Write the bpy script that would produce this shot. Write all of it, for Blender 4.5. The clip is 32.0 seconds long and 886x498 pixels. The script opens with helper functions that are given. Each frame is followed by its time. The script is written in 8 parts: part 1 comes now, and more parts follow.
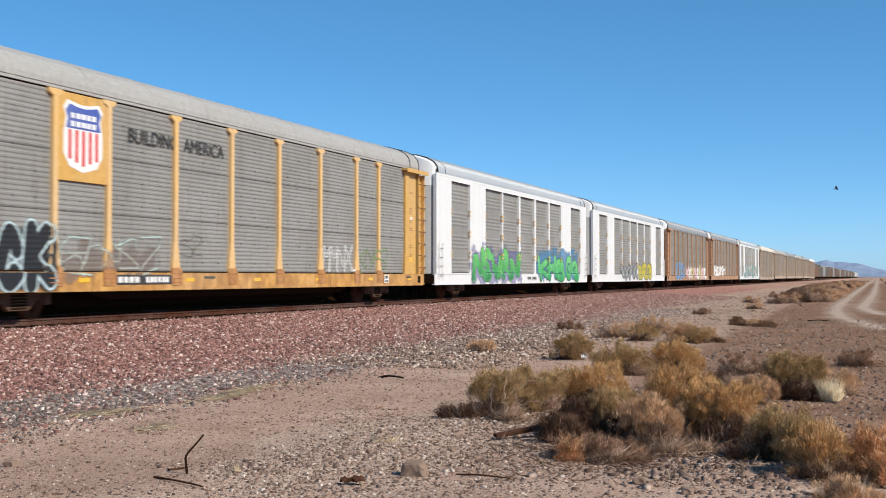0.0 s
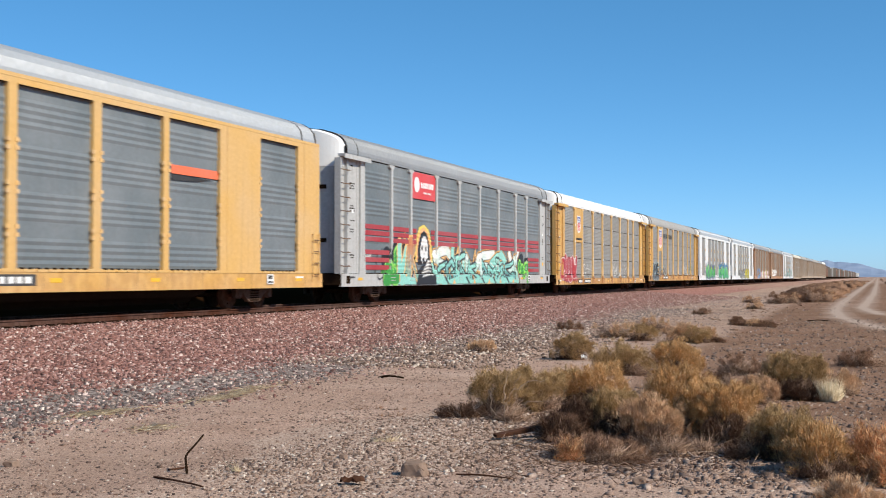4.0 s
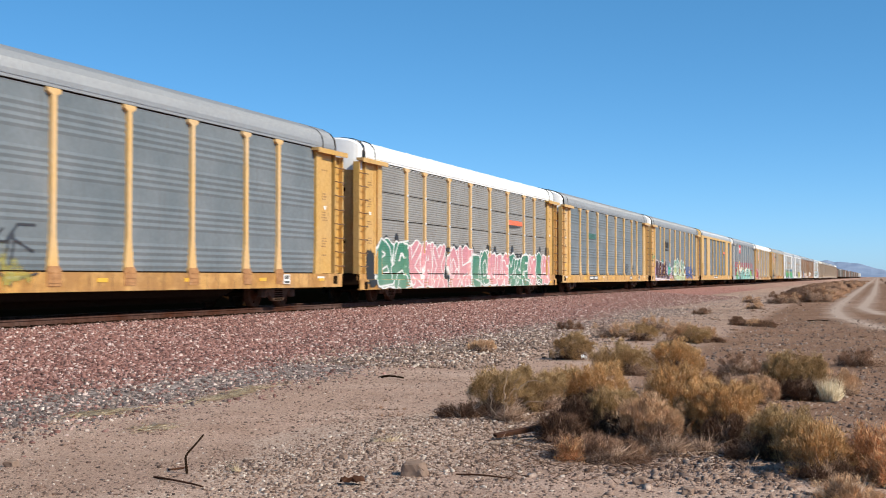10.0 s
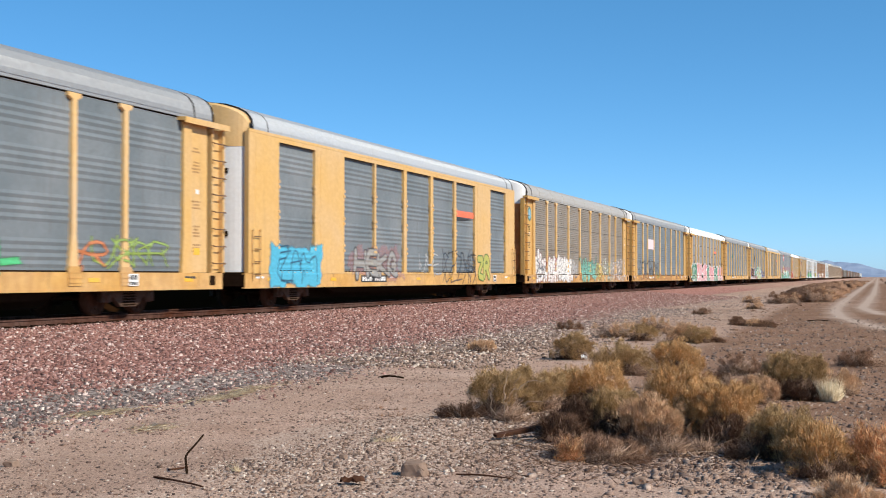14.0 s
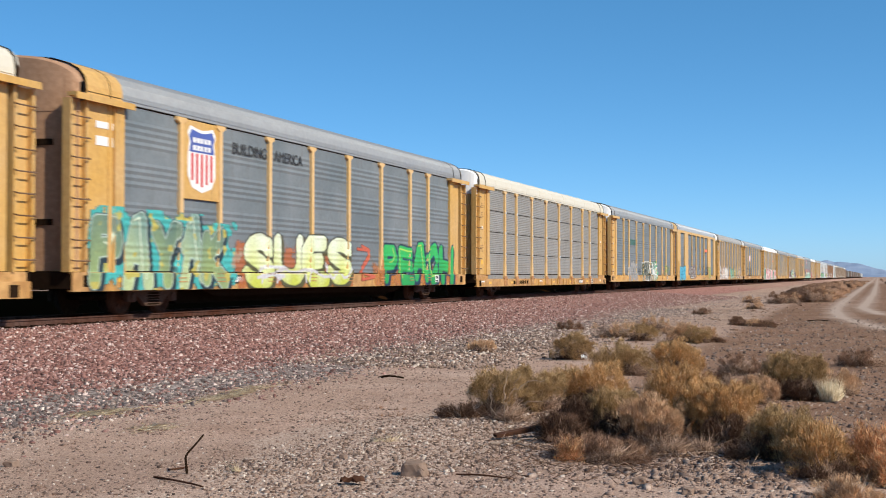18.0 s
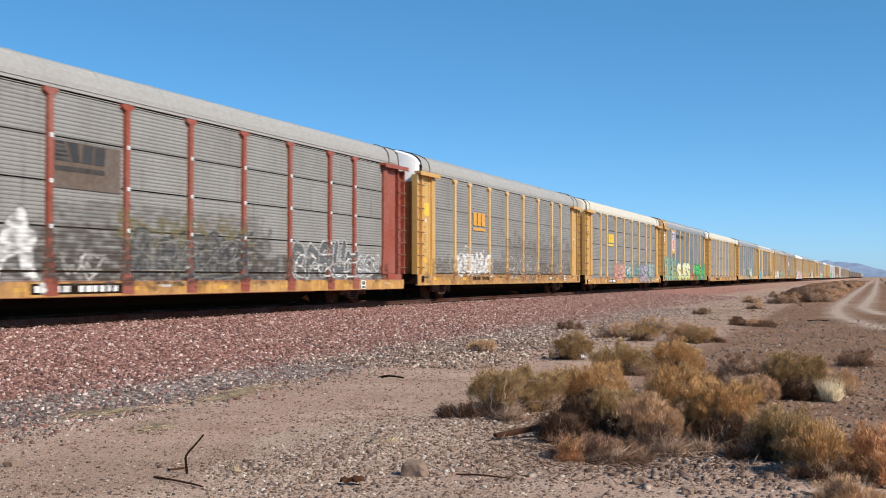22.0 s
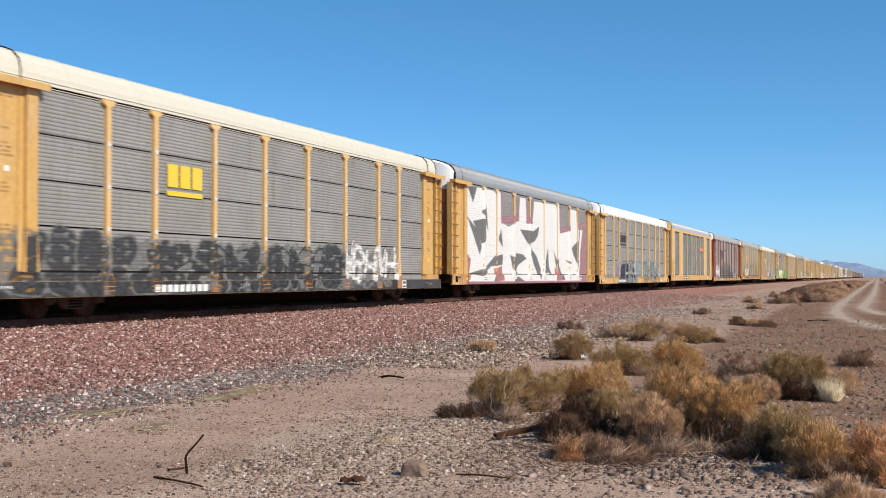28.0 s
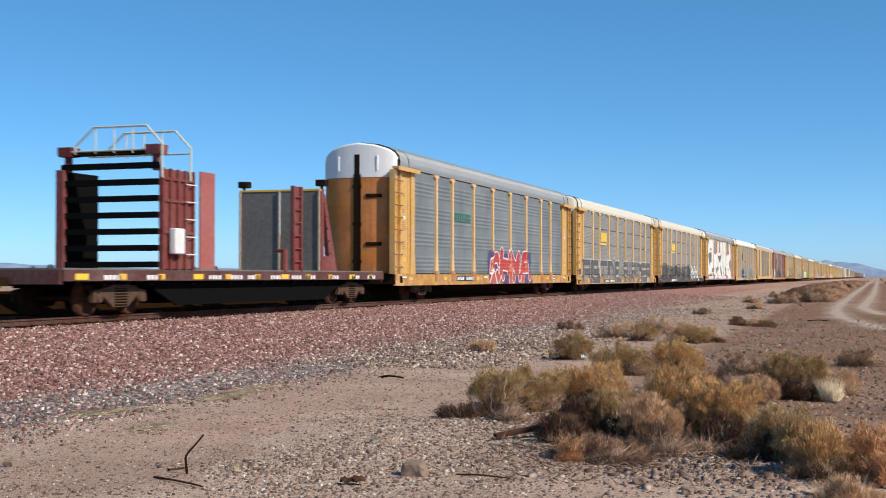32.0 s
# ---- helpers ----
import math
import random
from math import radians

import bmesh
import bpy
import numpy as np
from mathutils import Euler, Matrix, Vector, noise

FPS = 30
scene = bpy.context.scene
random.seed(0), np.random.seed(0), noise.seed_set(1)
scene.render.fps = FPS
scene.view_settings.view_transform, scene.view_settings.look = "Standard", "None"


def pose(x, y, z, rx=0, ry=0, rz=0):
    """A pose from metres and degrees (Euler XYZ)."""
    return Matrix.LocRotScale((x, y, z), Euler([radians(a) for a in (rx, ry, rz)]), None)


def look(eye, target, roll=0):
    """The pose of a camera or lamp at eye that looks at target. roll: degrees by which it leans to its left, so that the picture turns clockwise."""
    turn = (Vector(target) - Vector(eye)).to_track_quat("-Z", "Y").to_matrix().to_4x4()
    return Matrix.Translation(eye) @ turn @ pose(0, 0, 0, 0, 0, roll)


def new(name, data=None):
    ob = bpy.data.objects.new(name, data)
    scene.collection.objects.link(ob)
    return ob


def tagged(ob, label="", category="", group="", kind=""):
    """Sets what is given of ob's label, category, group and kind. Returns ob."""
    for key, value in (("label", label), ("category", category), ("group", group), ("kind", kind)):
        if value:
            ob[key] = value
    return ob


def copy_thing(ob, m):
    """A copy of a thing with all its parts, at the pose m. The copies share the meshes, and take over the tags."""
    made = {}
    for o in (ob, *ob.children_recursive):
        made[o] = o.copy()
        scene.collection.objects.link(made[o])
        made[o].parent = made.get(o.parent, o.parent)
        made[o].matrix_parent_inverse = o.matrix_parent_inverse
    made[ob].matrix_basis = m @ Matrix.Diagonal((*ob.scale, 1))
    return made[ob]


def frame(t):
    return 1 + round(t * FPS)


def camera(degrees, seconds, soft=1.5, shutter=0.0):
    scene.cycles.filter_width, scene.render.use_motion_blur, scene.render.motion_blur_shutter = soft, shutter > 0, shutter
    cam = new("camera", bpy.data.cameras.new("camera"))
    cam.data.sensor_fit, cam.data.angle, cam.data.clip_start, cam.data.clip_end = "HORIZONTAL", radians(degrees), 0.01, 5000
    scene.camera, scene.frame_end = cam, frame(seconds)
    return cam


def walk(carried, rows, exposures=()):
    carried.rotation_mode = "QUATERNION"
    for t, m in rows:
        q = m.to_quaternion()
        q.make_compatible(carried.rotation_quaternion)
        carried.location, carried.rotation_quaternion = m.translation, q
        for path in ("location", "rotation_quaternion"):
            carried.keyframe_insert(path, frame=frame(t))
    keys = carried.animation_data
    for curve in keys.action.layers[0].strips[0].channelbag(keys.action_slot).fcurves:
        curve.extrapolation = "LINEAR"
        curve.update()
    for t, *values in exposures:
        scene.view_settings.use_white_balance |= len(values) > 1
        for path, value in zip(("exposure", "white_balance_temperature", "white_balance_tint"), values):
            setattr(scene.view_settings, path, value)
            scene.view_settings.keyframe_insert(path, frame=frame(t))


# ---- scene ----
# The world: the track runs along +x, rail tops near z = 0, the train's centre line at y = 18.36.
TRACK_Y = 18.36
PITCH = 29.43           # coupler to coupler, one auto carrier
GROUND = -0.67
RAIL_TOP = -0.05

# ---- camera ----
cam = camera(38.96, 32.0, soft=1.0, shutter=0.2)
EYE = Vector((0.0, 0.0, 0.88))
YAW, TILT = radians(19.14), radians(1.267)
AIM = EYE + Vector((math.cos(YAW) * math.cos(TILT), math.sin(YAW) * math.cos(TILT), math.sin(TILT))) * 50
STOPS = ((0, 0.01), (3, 0.01), (6, 0.11), (7, 0.11), (8, 0.19), (9, 0.17), (10, 0.05), (13, 0.05), (14, 0.12), (17, 0.01), (22, 0.00), (23, 0.17), (24, 0.20), (25, 0.16), (28, 0.00), (30, 0.03), (32, -0.01))
walk(cam, [(0.0, look(EYE, AIM)), (32.0, look(EYE, AIM))], exposures=[(float(t), s, 6100.0, 8.0) for t, s in STOPS])

# ---- light ----
SUN_TO = Vector((-0.21, -0.80, 0.625)).normalized()
world = bpy.data.worlds.new("sky")
scene.world = world
world.use_nodes = True
wn = world.node_tree
wn.nodes.clear()
sky = wn.nodes.new("ShaderNodeTexSky")
sky.sky_type, sky.sun_disc = "NISHITA", False
sky.sun_elevation = math.asin(SUN_TO.z)
sky.sun_rotation = math.atan2(SUN_TO.x, SUN_TO.y)
sky.altitude, sky.air_density, sky.dust_density, sky.ozone_density = 400, 0.50, 0.55, 3.2
bg = wn.nodes.new("ShaderNodeBackground")
bg.inputs["Strength"].default_value = 0.160
wout = wn.nodes.new("ShaderNodeOutputWorld")
deep = wn.nodes.new("ShaderNodeHueSaturation")
deep.inputs["Saturation"].default_value = 1.15
deep.inputs["Hue"].default_value = 0.488
wn.links.new(sky.outputs[0], deep.inputs["Color"])
even = wn.nodes.new("ShaderNodeMix")
even.data_type = "RGBA"
even.inputs[0].default_value = 0.24
even.inputs[7].default_value = (0.62, 2.2, 4.1, 1)
wn.links.new(deep.outputs[0], even.inputs[6])
wn.links.new(even.outputs[2], bg.inputs[0])
wn.links.new(bg.outputs[0], wout.inputs[0])
sun_data = bpy.data.lights.new("sun", "SUN")
sun_data.energy, sun_data.angle, sun_data.color = 5.0, radians(0.53), (1.0, 0.87, 0.69)
sun = new("sun", sun_data)
sun.matrix_world = look(SUN_TO * 100, (0, 0, 0))


# ---- mesh building ----
class Shape:
    """Gathers vertices and faces."""

    def __init__(self):
        self.v, self.f = [], []

    def add(self, verts, faces):
        n = len(self.v)
        self.v += [tuple(p) for p in verts]
        self.f += [tuple(n + i for i in q) for q in faces]
        return self

    def box(self, x0, x1, y0, y1, z0, z1):
        vs = [(x, y, z) for z in (z0, z1) for y in (y0, y1) for x in (x0, x1)]
        return self.add(vs, [(0, 2, 3, 1), (4, 5, 7, 6), (0, 1, 5, 4), (2, 6, 7, 3), (0, 4, 6, 2), (1, 3, 7, 5)])

    def prism(self, outline, a0, a1, axis="x"):
        """Sweeps a closed outline along an axis from a0 to a1."""
        put = {"x": lambda a, p: (a, p[0], p[1]), "y": lambda a, p: (p[0], a, p[1]), "z": lambda a, p: (p[0], p[1], a)}[axis]
        n = len(outline)
        vs = [put(a0, p) for p in outline] + [put(a1, p) for p in outline]
        fs = [(i, (i + 1) % n, n + (i + 1) % n, n + i) for i in range(n)]
        return self.add(vs, fs + [tuple(range(n))[::-1], tuple(range(n, 2 * n))])

    def sheet(self, rows):
        """Quads between equal rows of points."""
        n, m = len(rows), len(rows[0])
        vs = [p for r in rows for p in r]
        return self.add(vs, [(i * m + j, i * m + j + 1, (i + 1) * m + j + 1, (i + 1) * m + j) for i in range(n - 1) for j in range(m - 1)])

    def rod(self, a, b, r, sides=6, r2=None):
        a, b = Vector(a), Vector(b)
        d = (b - a).normalized()
        u = d.orthogonal().normalized()
        w = d.cross(u)
        r2 = r if r2 is None else r2
        ring = [(math.cos(2 * math.pi * i / sides), math.sin(2 * math.pi * i / sides)) for i in range(sides)]
        vs = [a + (u * c + w * s) * r for c, s in ring] + [b + (u * c + w * s) * r2 for c, s in ring]
        fs = [(i, (i + 1) % sides, sides + (i + 1) % sides, sides + i) for i in range(sides)]
        return self.add(vs, fs + [tuple(range(sides))[::-1], tuple(range(sides, 2 * sides))])

    def tube(self, pts, radii, sides=6):
        """A bent round bar that narrows along its way."""
        pts = [Vector(p) for p in pts]
        rows = []
        for k, p in enumerate(pts):
            d = (pts[min(k + 1, len(pts) - 1)] - pts[max(k - 1, 0)]).normalized()
            u = d.cross(Vector((0.31, 0.87, 0.38))).normalized()
            w = d.cross(u)
            rows.append([p + (u * math.cos(2 * math.pi * i / sides) + w * math.sin(2 * math.pi * i / sides)) * radii[k] for i in range(sides + 1)])
        self.sheet(rows)
        for row in (rows[0], rows[-1]):
            self.add(row[:-1], [tuple(range(sides))])
        return self

    def lathe(self, c, profile, sides=20):
        """Turns a (radius, y) profile round the y axis through c."""
        rows = []
        for k in range(sides + 1):
            a = 2 * math.pi * k / sides
            rows.append([(c[0] + r * math.cos(a), c[1] + y, c[2] + r * math.sin(a)) for r, y in profile])
        return self.sheet(rows)

    def mesh(self, name, mats, bevel=0.0, smooth=False, facing=True):
        me = bpy.data.meshes.new(name)
        me.from_pydata(self.v, [], self.f)
        bm = bmesh.new()
        bm.from_mesh(me)
        bmesh.ops.remove_doubles(bm, verts=bm.verts, dist=1e-5)
        if facing:
            bmesh.ops.recalc_face_normals(bm, faces=bm.faces)
        if bevel:
            bmesh.ops.bevel(bm, geom=[e for e in bm.edges if e.is_manifold and e.calc_face_angle(0) > 0.5], offset=bevel, segments=1, affect="EDGES", clamp_overlap=True)
        bm.to_mesh(me)
        bm.free()
        for m in mats if isinstance(mats, (list, tuple)) else [mats]:
            me.materials.append(m)
        if smooth:
            me.shade_smooth()
        return me


def part(name, data, parent, label=""):
    ob = new(name, data)
    ob.parent = parent
    if label:
        tagged(ob, label)
    return ob


store = {}


def shared(key, mats, build, bevel=0.0, smooth=False):
    """One mesh for all alike parts."""
    names = tuple(m.name for m in (mats if isinstance(mats, (list, tuple)) else [mats]))
    if (key, names) not in store:
        s = Shape()
        build(s)
        store[(key, names)] = s.mesh(key if isinstance(key, str) else key[0], mats, bevel, smooth)
    return store[(key, names)]


# ---- materials ----
def nodes_of(name):
    m = bpy.data.materials.new(name)
    m.use_nodes = True
    t = m.node_tree
    return m, t, t.nodes["Principled BSDF"]


def add_node(t, kind, **inputs):
    n = t.nodes.new(kind)
    for k, v in inputs.items():
        n.inputs[k.replace("_", " ")].default_value = v
    return n


def ramp(t, src, stops):
    r = t.nodes.new("ShaderNodeValToRGB")
    e = r.color_ramp.elements
    while len(e) < len(stops):
        e.new(0.5)
    for el, (p, c) in zip(e, stops):
        el.position = p
        el.color = (*c, 1) if len(c) == 3 else c
    t.links.new(src, r.inputs[0])
    return r.outputs[0]


def grey(v):
    return (v, v, v)


def blend(t, kind, fac, a, b):
    n = t.nodes.new("ShaderNodeMix")
    n.data_type, n.blend_type = "RGBA", kind
    for sock, val in ((n.inputs[0], fac), (n.inputs[6], a), (n.inputs[7], b)):
        if isinstance(val, (int, float)):
            sock.default_value = val
        elif isinstance(val, tuple):
            sock.default_value = (*val, 1)
        else:
            t.links.new(val, sock)
    return n.outputs[2]


def place(t, scale=(1, 1, 1), shift=True):
    """Object coordinates in metres, shifted by a random amount per object."""
    co = t.nodes.new("ShaderNodeTexCoord")
    mp = t.nodes.new("ShaderNodeMapping")
    mp.inputs["Scale"].default_value = scale
    t.links.new(co.outputs["Object"], mp.inputs["Vector"])
    if shift:
        info = t.nodes.new("ShaderNodeObjectInfo")
        mul = t.nodes.new("ShaderNodeVectorMath")
        mul.operation = "MULTIPLY"
        mul.inputs[1].default_value = (37.0, 11.0, 0.0)
        t.links.new(info.outputs["Random"], mul.inputs[0])
        t.links.new(mul.outputs[0], mp.inputs["Location"])
    return mp.outputs[0]


def bumped(t, bsdf, height, strength, distance):
    b = add_node(t, "ShaderNodeBump", Strength=strength, Distance=distance)
    t.links.new(height, b.inputs["Height"])
    t.links.new(b.outputs[0], bsdf.inputs["Normal"])


def paint(name, colour, rough=0.55, metal=0.0, dirt=(0.10, 0.065, 0.04), amount=0.55, streak=0.5, fade=0.12, gloss=0.5, grain=9.0, drips=0.0):
    """Weathered paint: soft fading, grime blotches, and rust streaks that run down."""
    m, t, b = nodes_of(name)
    fine = add_node(t, "ShaderNodeTexNoise", Scale=grain, Detail=6.0, Roughness=0.65)
    t.links.new(place(t), fine.inputs["Vector"])
    big = add_node(t, "ShaderNodeTexNoise", Scale=0.55, Detail=4.0)
    t.links.new(place(t), big.inputs["Vector"])
    run = add_node(t, "ShaderNodeTexNoise", Scale=1.0, Detail=5.0, Roughness=0.6)
    t.links.new(place(t, (5.5, 5.5, 0.28)), run.inputs["Vector"])
    faded = blend(t, "MIX", ramp(t, big.outputs[0], [(0.35, grey(0)), (0.75, grey(1))]), colour, tuple(min(1, c * (1 - fade) + fade * 0.55) for c in colour))
    grime = blend(t, "MULTIPLY", ramp(t, fine.outputs[0], [(0.42, grey(amount)), (0.62, grey(0))]), faded, tuple(0.35 + 0.65 * d ** 0.5 for d in dirt))
    out = blend(t, "MIX", ramp(t, run.outputs[0], [(0.55, grey(0)), (0.78, grey(streak))]), grime, dirt)
    if drips:
        # thin rust runs and dark blots
        drip = add_node(t, "ShaderNodeTexNoise", Scale=1.0, Detail=3.0, Roughness=0.7)
        t.links.new(place(t, (13.0, 13.0, 0.5)), drip.inputs["Vector"])
        out = blend(t, "MIX", ramp(t, drip.outputs[0], [(0.60, grey(0)), (0.70, grey(drips))]), out, (0.10, 0.055, 0.035))
        blot = add_node(t, "ShaderNodeTexNoise", Scale=2.2, Detail=8.0, Roughness=0.75)
        t.links.new(place(t, (1.0, 1.0, 1.6)), blot.inputs["Vector"])
        out = blend(t, "MIX", ramp(t, blot.outputs[0], [(0.56, grey(0)), (0.72, grey(drips * 0.8))]), out, tuple(c * 0.38 for c in colour))
    t.links.new(out, b.inputs["Base Color"])
    b.inputs["Metallic"].default_value = metal
    b.inputs["Specular IOR Level"].default_value = gloss
    t.links.new(ramp(t, fine.outputs[0], [(0.3, grey(min(1, rough + 0.15))), (0.7, grey(rough))]), b.inputs["Roughness"])
    bumped(t, b, fine.outputs[0], 0.12, 0.01)
    return m


YELLOW = paint("yellow_paint", (0.625, 0.370, 0.092), 0.5, dirt=(0.24, 0.105, 0.03), amount=0.30, streak=0.45, fade=0.18, drips=0.35)
SILL_YELLOW = paint("rust_stained_yellow", (0.60, 0.33, 0.085), 0.55, dirt=(0.13, 0.055, 0.022), amount=0.8, streak=0.75, fade=0.15, grain=1.9, drips=0.85)
PALE_SILL = paint("lightly_stained_yellow", (0.63, 0.365, 0.10), 0.55, dirt=(0.20, 0.09, 0.035), amount=0.45, streak=0.3, fade=0.2, grain=2.6, drips=0.45)
FOOT_RUST = paint("rusty_orange_bracket", (0.50, 0.245, 0.075), 0.6, dirt=(0.14, 0.06, 0.03), amount=0.7, streak=0.6, grain=4.0, drips=0.5)
# paler than the frame yellow; the posts' bright highlights are in this colour
POST_YELLOW = paint("sun_bleached_yellow", (0.72, 0.462, 0.178), 0.5, dirt=(0.36, 0.19, 0.07), amount=0.3, streak=0.4, fade=0.25)
PALE_YELLOW = paint("pale_yellow_paint", (0.66, 0.41, 0.132), 0.5, dirt=(0.30, 0.15, 0.05), amount=0.25, streak=0.35, fade=0.2)
BROWN_YELLOW = paint("sooty_yellow_paint", (0.45, 0.22, 0.06), 0.6, dirt=(0.12, 0.06, 0.03), amount=0.55, streak=0.5)
FADED_TAN = paint("faded_tan_paint", (0.45, 0.345, 0.25), 0.6, dirt=(0.16, 0.10, 0.06), amount=0.5, streak=0.4)
RUST_TAN = paint("rust_tinted_tan_paint", (0.44, 0.25, 0.135), 0.6, dirt=(0.18, 0.09, 0.045), amount=0.5, streak=0.4)
DARK_RED = paint("dark_oxide_red", (0.20, 0.034, 0.026), 0.65, dirt=(0.04, 0.02, 0.014), amount=0.55)
RAIL_STEEL = paint("dark_rusty_rail", (0.085, 0.030, 0.015), 0.85, dirt=(0.025, 0.012, 0.008), amount=0.6, streak=0.2, gloss=0.1)
RED_BROWN = paint("oxide_red_paint", (0.33, 0.072, 0.036), 0.6, dirt=(0.07, 0.03, 0.02), amount=0.5)
WHITE = paint("white_paint", (0.74, 0.745, 0.74), 0.45, dirt=(0.30, 0.26, 0.22), amount=0.2, streak=0.25, fade=0.05)
GREY_PAINT = paint("light_grey_paint", (0.47, 0.47, 0.46), 0.5, dirt=(0.16, 0.14, 0.12), amount=0.3)
ROOF_WHITE = paint("white_roof", (0.82, 0.82, 0.81), 0.5, dirt=(0.45, 0.41, 0.36), amount=0.15, streak=0.2, fade=0.05)
ROOF_CREAM = paint("cream_roof", (0.64, 0.60, 0.50), 0.55, dirt=(0.42, 0.37, 0.29), amount=0.15, streak=0.2, fade=0.05)
ROOF_GREY = paint("weathered_grey_roof", (0.385, 0.372, 0.35), 0.55, dirt=(0.22, 0.20, 0.175), amount=0.4, streak=0.3)
ROOF_BRIGHT = paint("bright_galvanised_roof", (0.44, 0.46, 0.48), 0.42, 0.35, dirt=(0.25, 0.24, 0.23), amount=0.3, streak=0.25)
ROOF_SILVER = paint("galvanised_roof", (0.31, 0.32, 0.33), 0.45, 0.3, dirt=(0.25, 0.24, 0.23), amount=0.3, streak=0.25)
PANEL_GREY = paint("galvanised_panel", (0.248, 0.242, 0.224), 0.6, 0.1, dirt=(0.15, 0.125, 0.10), amount=0.22, streak=0.35, fade=0.2, drips=0.5)
PANEL_BLUE = paint("blue_grey_panel", (0.150, 0.178, 0.195), 0.6, 0.1, dirt=(0.14, 0.145, 0.145), amount=0.2, streak=0.25, fade=0.2, drips=0.3)
PANEL_BROWN = paint("dusty_brown_panel", (0.232, 0.202, 0.162), 0.6, 0.1, dirt=(0.14, 0.10, 0.07), amount=0.25, streak=0.45, fade=0.2, drips=0.5)
PATCH_BROWN = paint("dark_brown_patch", (0.135, 0.095, 0.068), 0.65, dirt=(0.07, 0.05, 0.035), amount=0.5, streak=0.4, drips=0.4)
PANEL_LIGHT = paint("bright_galvanised_panel", (0.272, 0.265, 0.246), 0.55, 0.1, dirt=(0.17, 0.135, 0.105), amount=0.25, streak=0.4, fade=0.2, drips=0.5)
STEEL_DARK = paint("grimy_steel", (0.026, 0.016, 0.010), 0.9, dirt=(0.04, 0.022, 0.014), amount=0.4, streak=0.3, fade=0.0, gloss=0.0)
RUST = paint("rusty_steel", (0.095, 0.046, 0.028), 0.85, dirt=(0.035, 0.018, 0.012), amount=0.6, fade=0.0, gloss=0.05)
END_ORANGE = paint("orange_brown_doors", (0.62, 0.205, 0.025), 0.6, dirt=(0.16, 0.06, 0.02), amount=0.5, streak=0.5, grain=1.8)
SEAM = paint("grimy_seam", (0.095, 0.088, 0.080), 0.8, dirt=(0.05, 0.035, 0.025), amount=0.5, streak=0.3)
FADED_INK = paint("faded_brown_stencil", (0.36, 0.20, 0.065), 0.6, dirt=(0.2, 0.12, 0.06), amount=0.4)
RUNG = paint("dark_worn_rung", (0.16, 0.085, 0.035), 0.7, dirt=(0.06, 0.035, 0.02), amount=0.5)
TRUCK = paint("oily_truck_steel", (0.105, 0.066, 0.047), 0.8, dirt=(0.07, 0.04, 0.026), amount=0.5, fade=0.0, gloss=0.1)
BLACK_PAINT = paint("black_paint", (0.02, 0.02, 0.021), 0.6, dirt=(0.10, 0.08, 0.06), amount=0.2, streak=0.15)
# near-black that holds the shade of the flat car's inner side, slats and underframe
SHADE_BLACK = paint("soot_black", (0.008, 0.008, 0.008), 0.9, dirt=(0.012, 0.010, 0.009), amount=0.2, streak=0.1, fade=0.0, gloss=0.0)
BULK_GREY = paint("bulkhead_grey", (0.17, 0.155, 0.135), 0.6, 0.1, dirt=(0.08, 0.07, 0.06), amount=0.45)
SAFETY_YELLOW = paint("safety_yellow", (0.80, 0.45, 0.02), 0.4, dirt=(0.35, 0.2, 0.05), amount=0.2, streak=0.1)
MARK_WHITE = paint("white_marking", (0.80, 0.80, 0.78), 0.5, dirt=(0.5, 0.45, 0.4), amount=0.15, streak=0.1)
MARK_RED = paint("red_marking", (0.62, 0.05, 0.05), 0.45, dirt=(0.3, 0.1, 0.08), amount=0.15, streak=0.15)
STRIPE_RED = paint("dull_red_stripe", (0.36, 0.030, 0.040), 0.55, dirt=(0.2, 0.08, 0.07), amount=0.3, streak=0.3)
MARK_ORANGE = paint("orange_marking", (0.85, 0.16, 0.06), 0.45, dirt=(0.4, 0.15, 0.08), amount=0.15, streak=0.1)
MARK_BLUE = paint("blue_marking", (0.05, 0.09, 0.38), 0.45, dirt=(0.1, 0.1, 0.2), amount=0.15, streak=0.1)
MARK_YELLOW = paint("yellow_marking", (0.85, 0.55, 0.02), 0.45, dirt=(0.4, 0.25, 0.05), amount=0.15, streak=0.1)
MARK_PINK = paint("pale_pink_marking", (0.80, 0.62, 0.64), 0.5, dirt=(0.5, 0.4, 0.4), amount=0.15, streak=0.1)
MARK_SKY = paint("pale_blue_marking", (0.20, 0.42, 0.55), 0.5, dirt=(0.15, 0.2, 0.2), amount=0.2, streak=0.1)
MARK_GREEN = paint("green_marking", (0.06, 0.17, 0.14), 0.5, dirt=(0.1, 0.15, 0.1), amount=0.2, streak=0.1)


def spray_paint():
    m, t, b = nodes_of("spray_paint")
    at = t.nodes.new("ShaderNodeAttribute")
    at.attribute_name = "spray"
    n = add_node(t, "ShaderNodeTexNoise", Scale=14.0, Detail=5.0)
    t.links.new(place(t), n.inputs["Vector"])
    t.links.new(blend(t, "MULTIPLY", ramp(t, n.outputs[0], [(0.35, grey(0.45)), (0.65, grey(0))]), at.outputs["Color"], (0.55, 0.5, 0.45)), b.inputs["Base Color"])
    b.inputs["Roughness"].default_value = 0.5
    t.links.new(at.outputs["Alpha"], b.inputs["Alpha"])
    return m


SPRAY = spray_paint()


# ---- the train: how far it has gone, in metres, after t seconds ----
def gone(t):
    return 19.7113 * t + 0.01211 * t * t


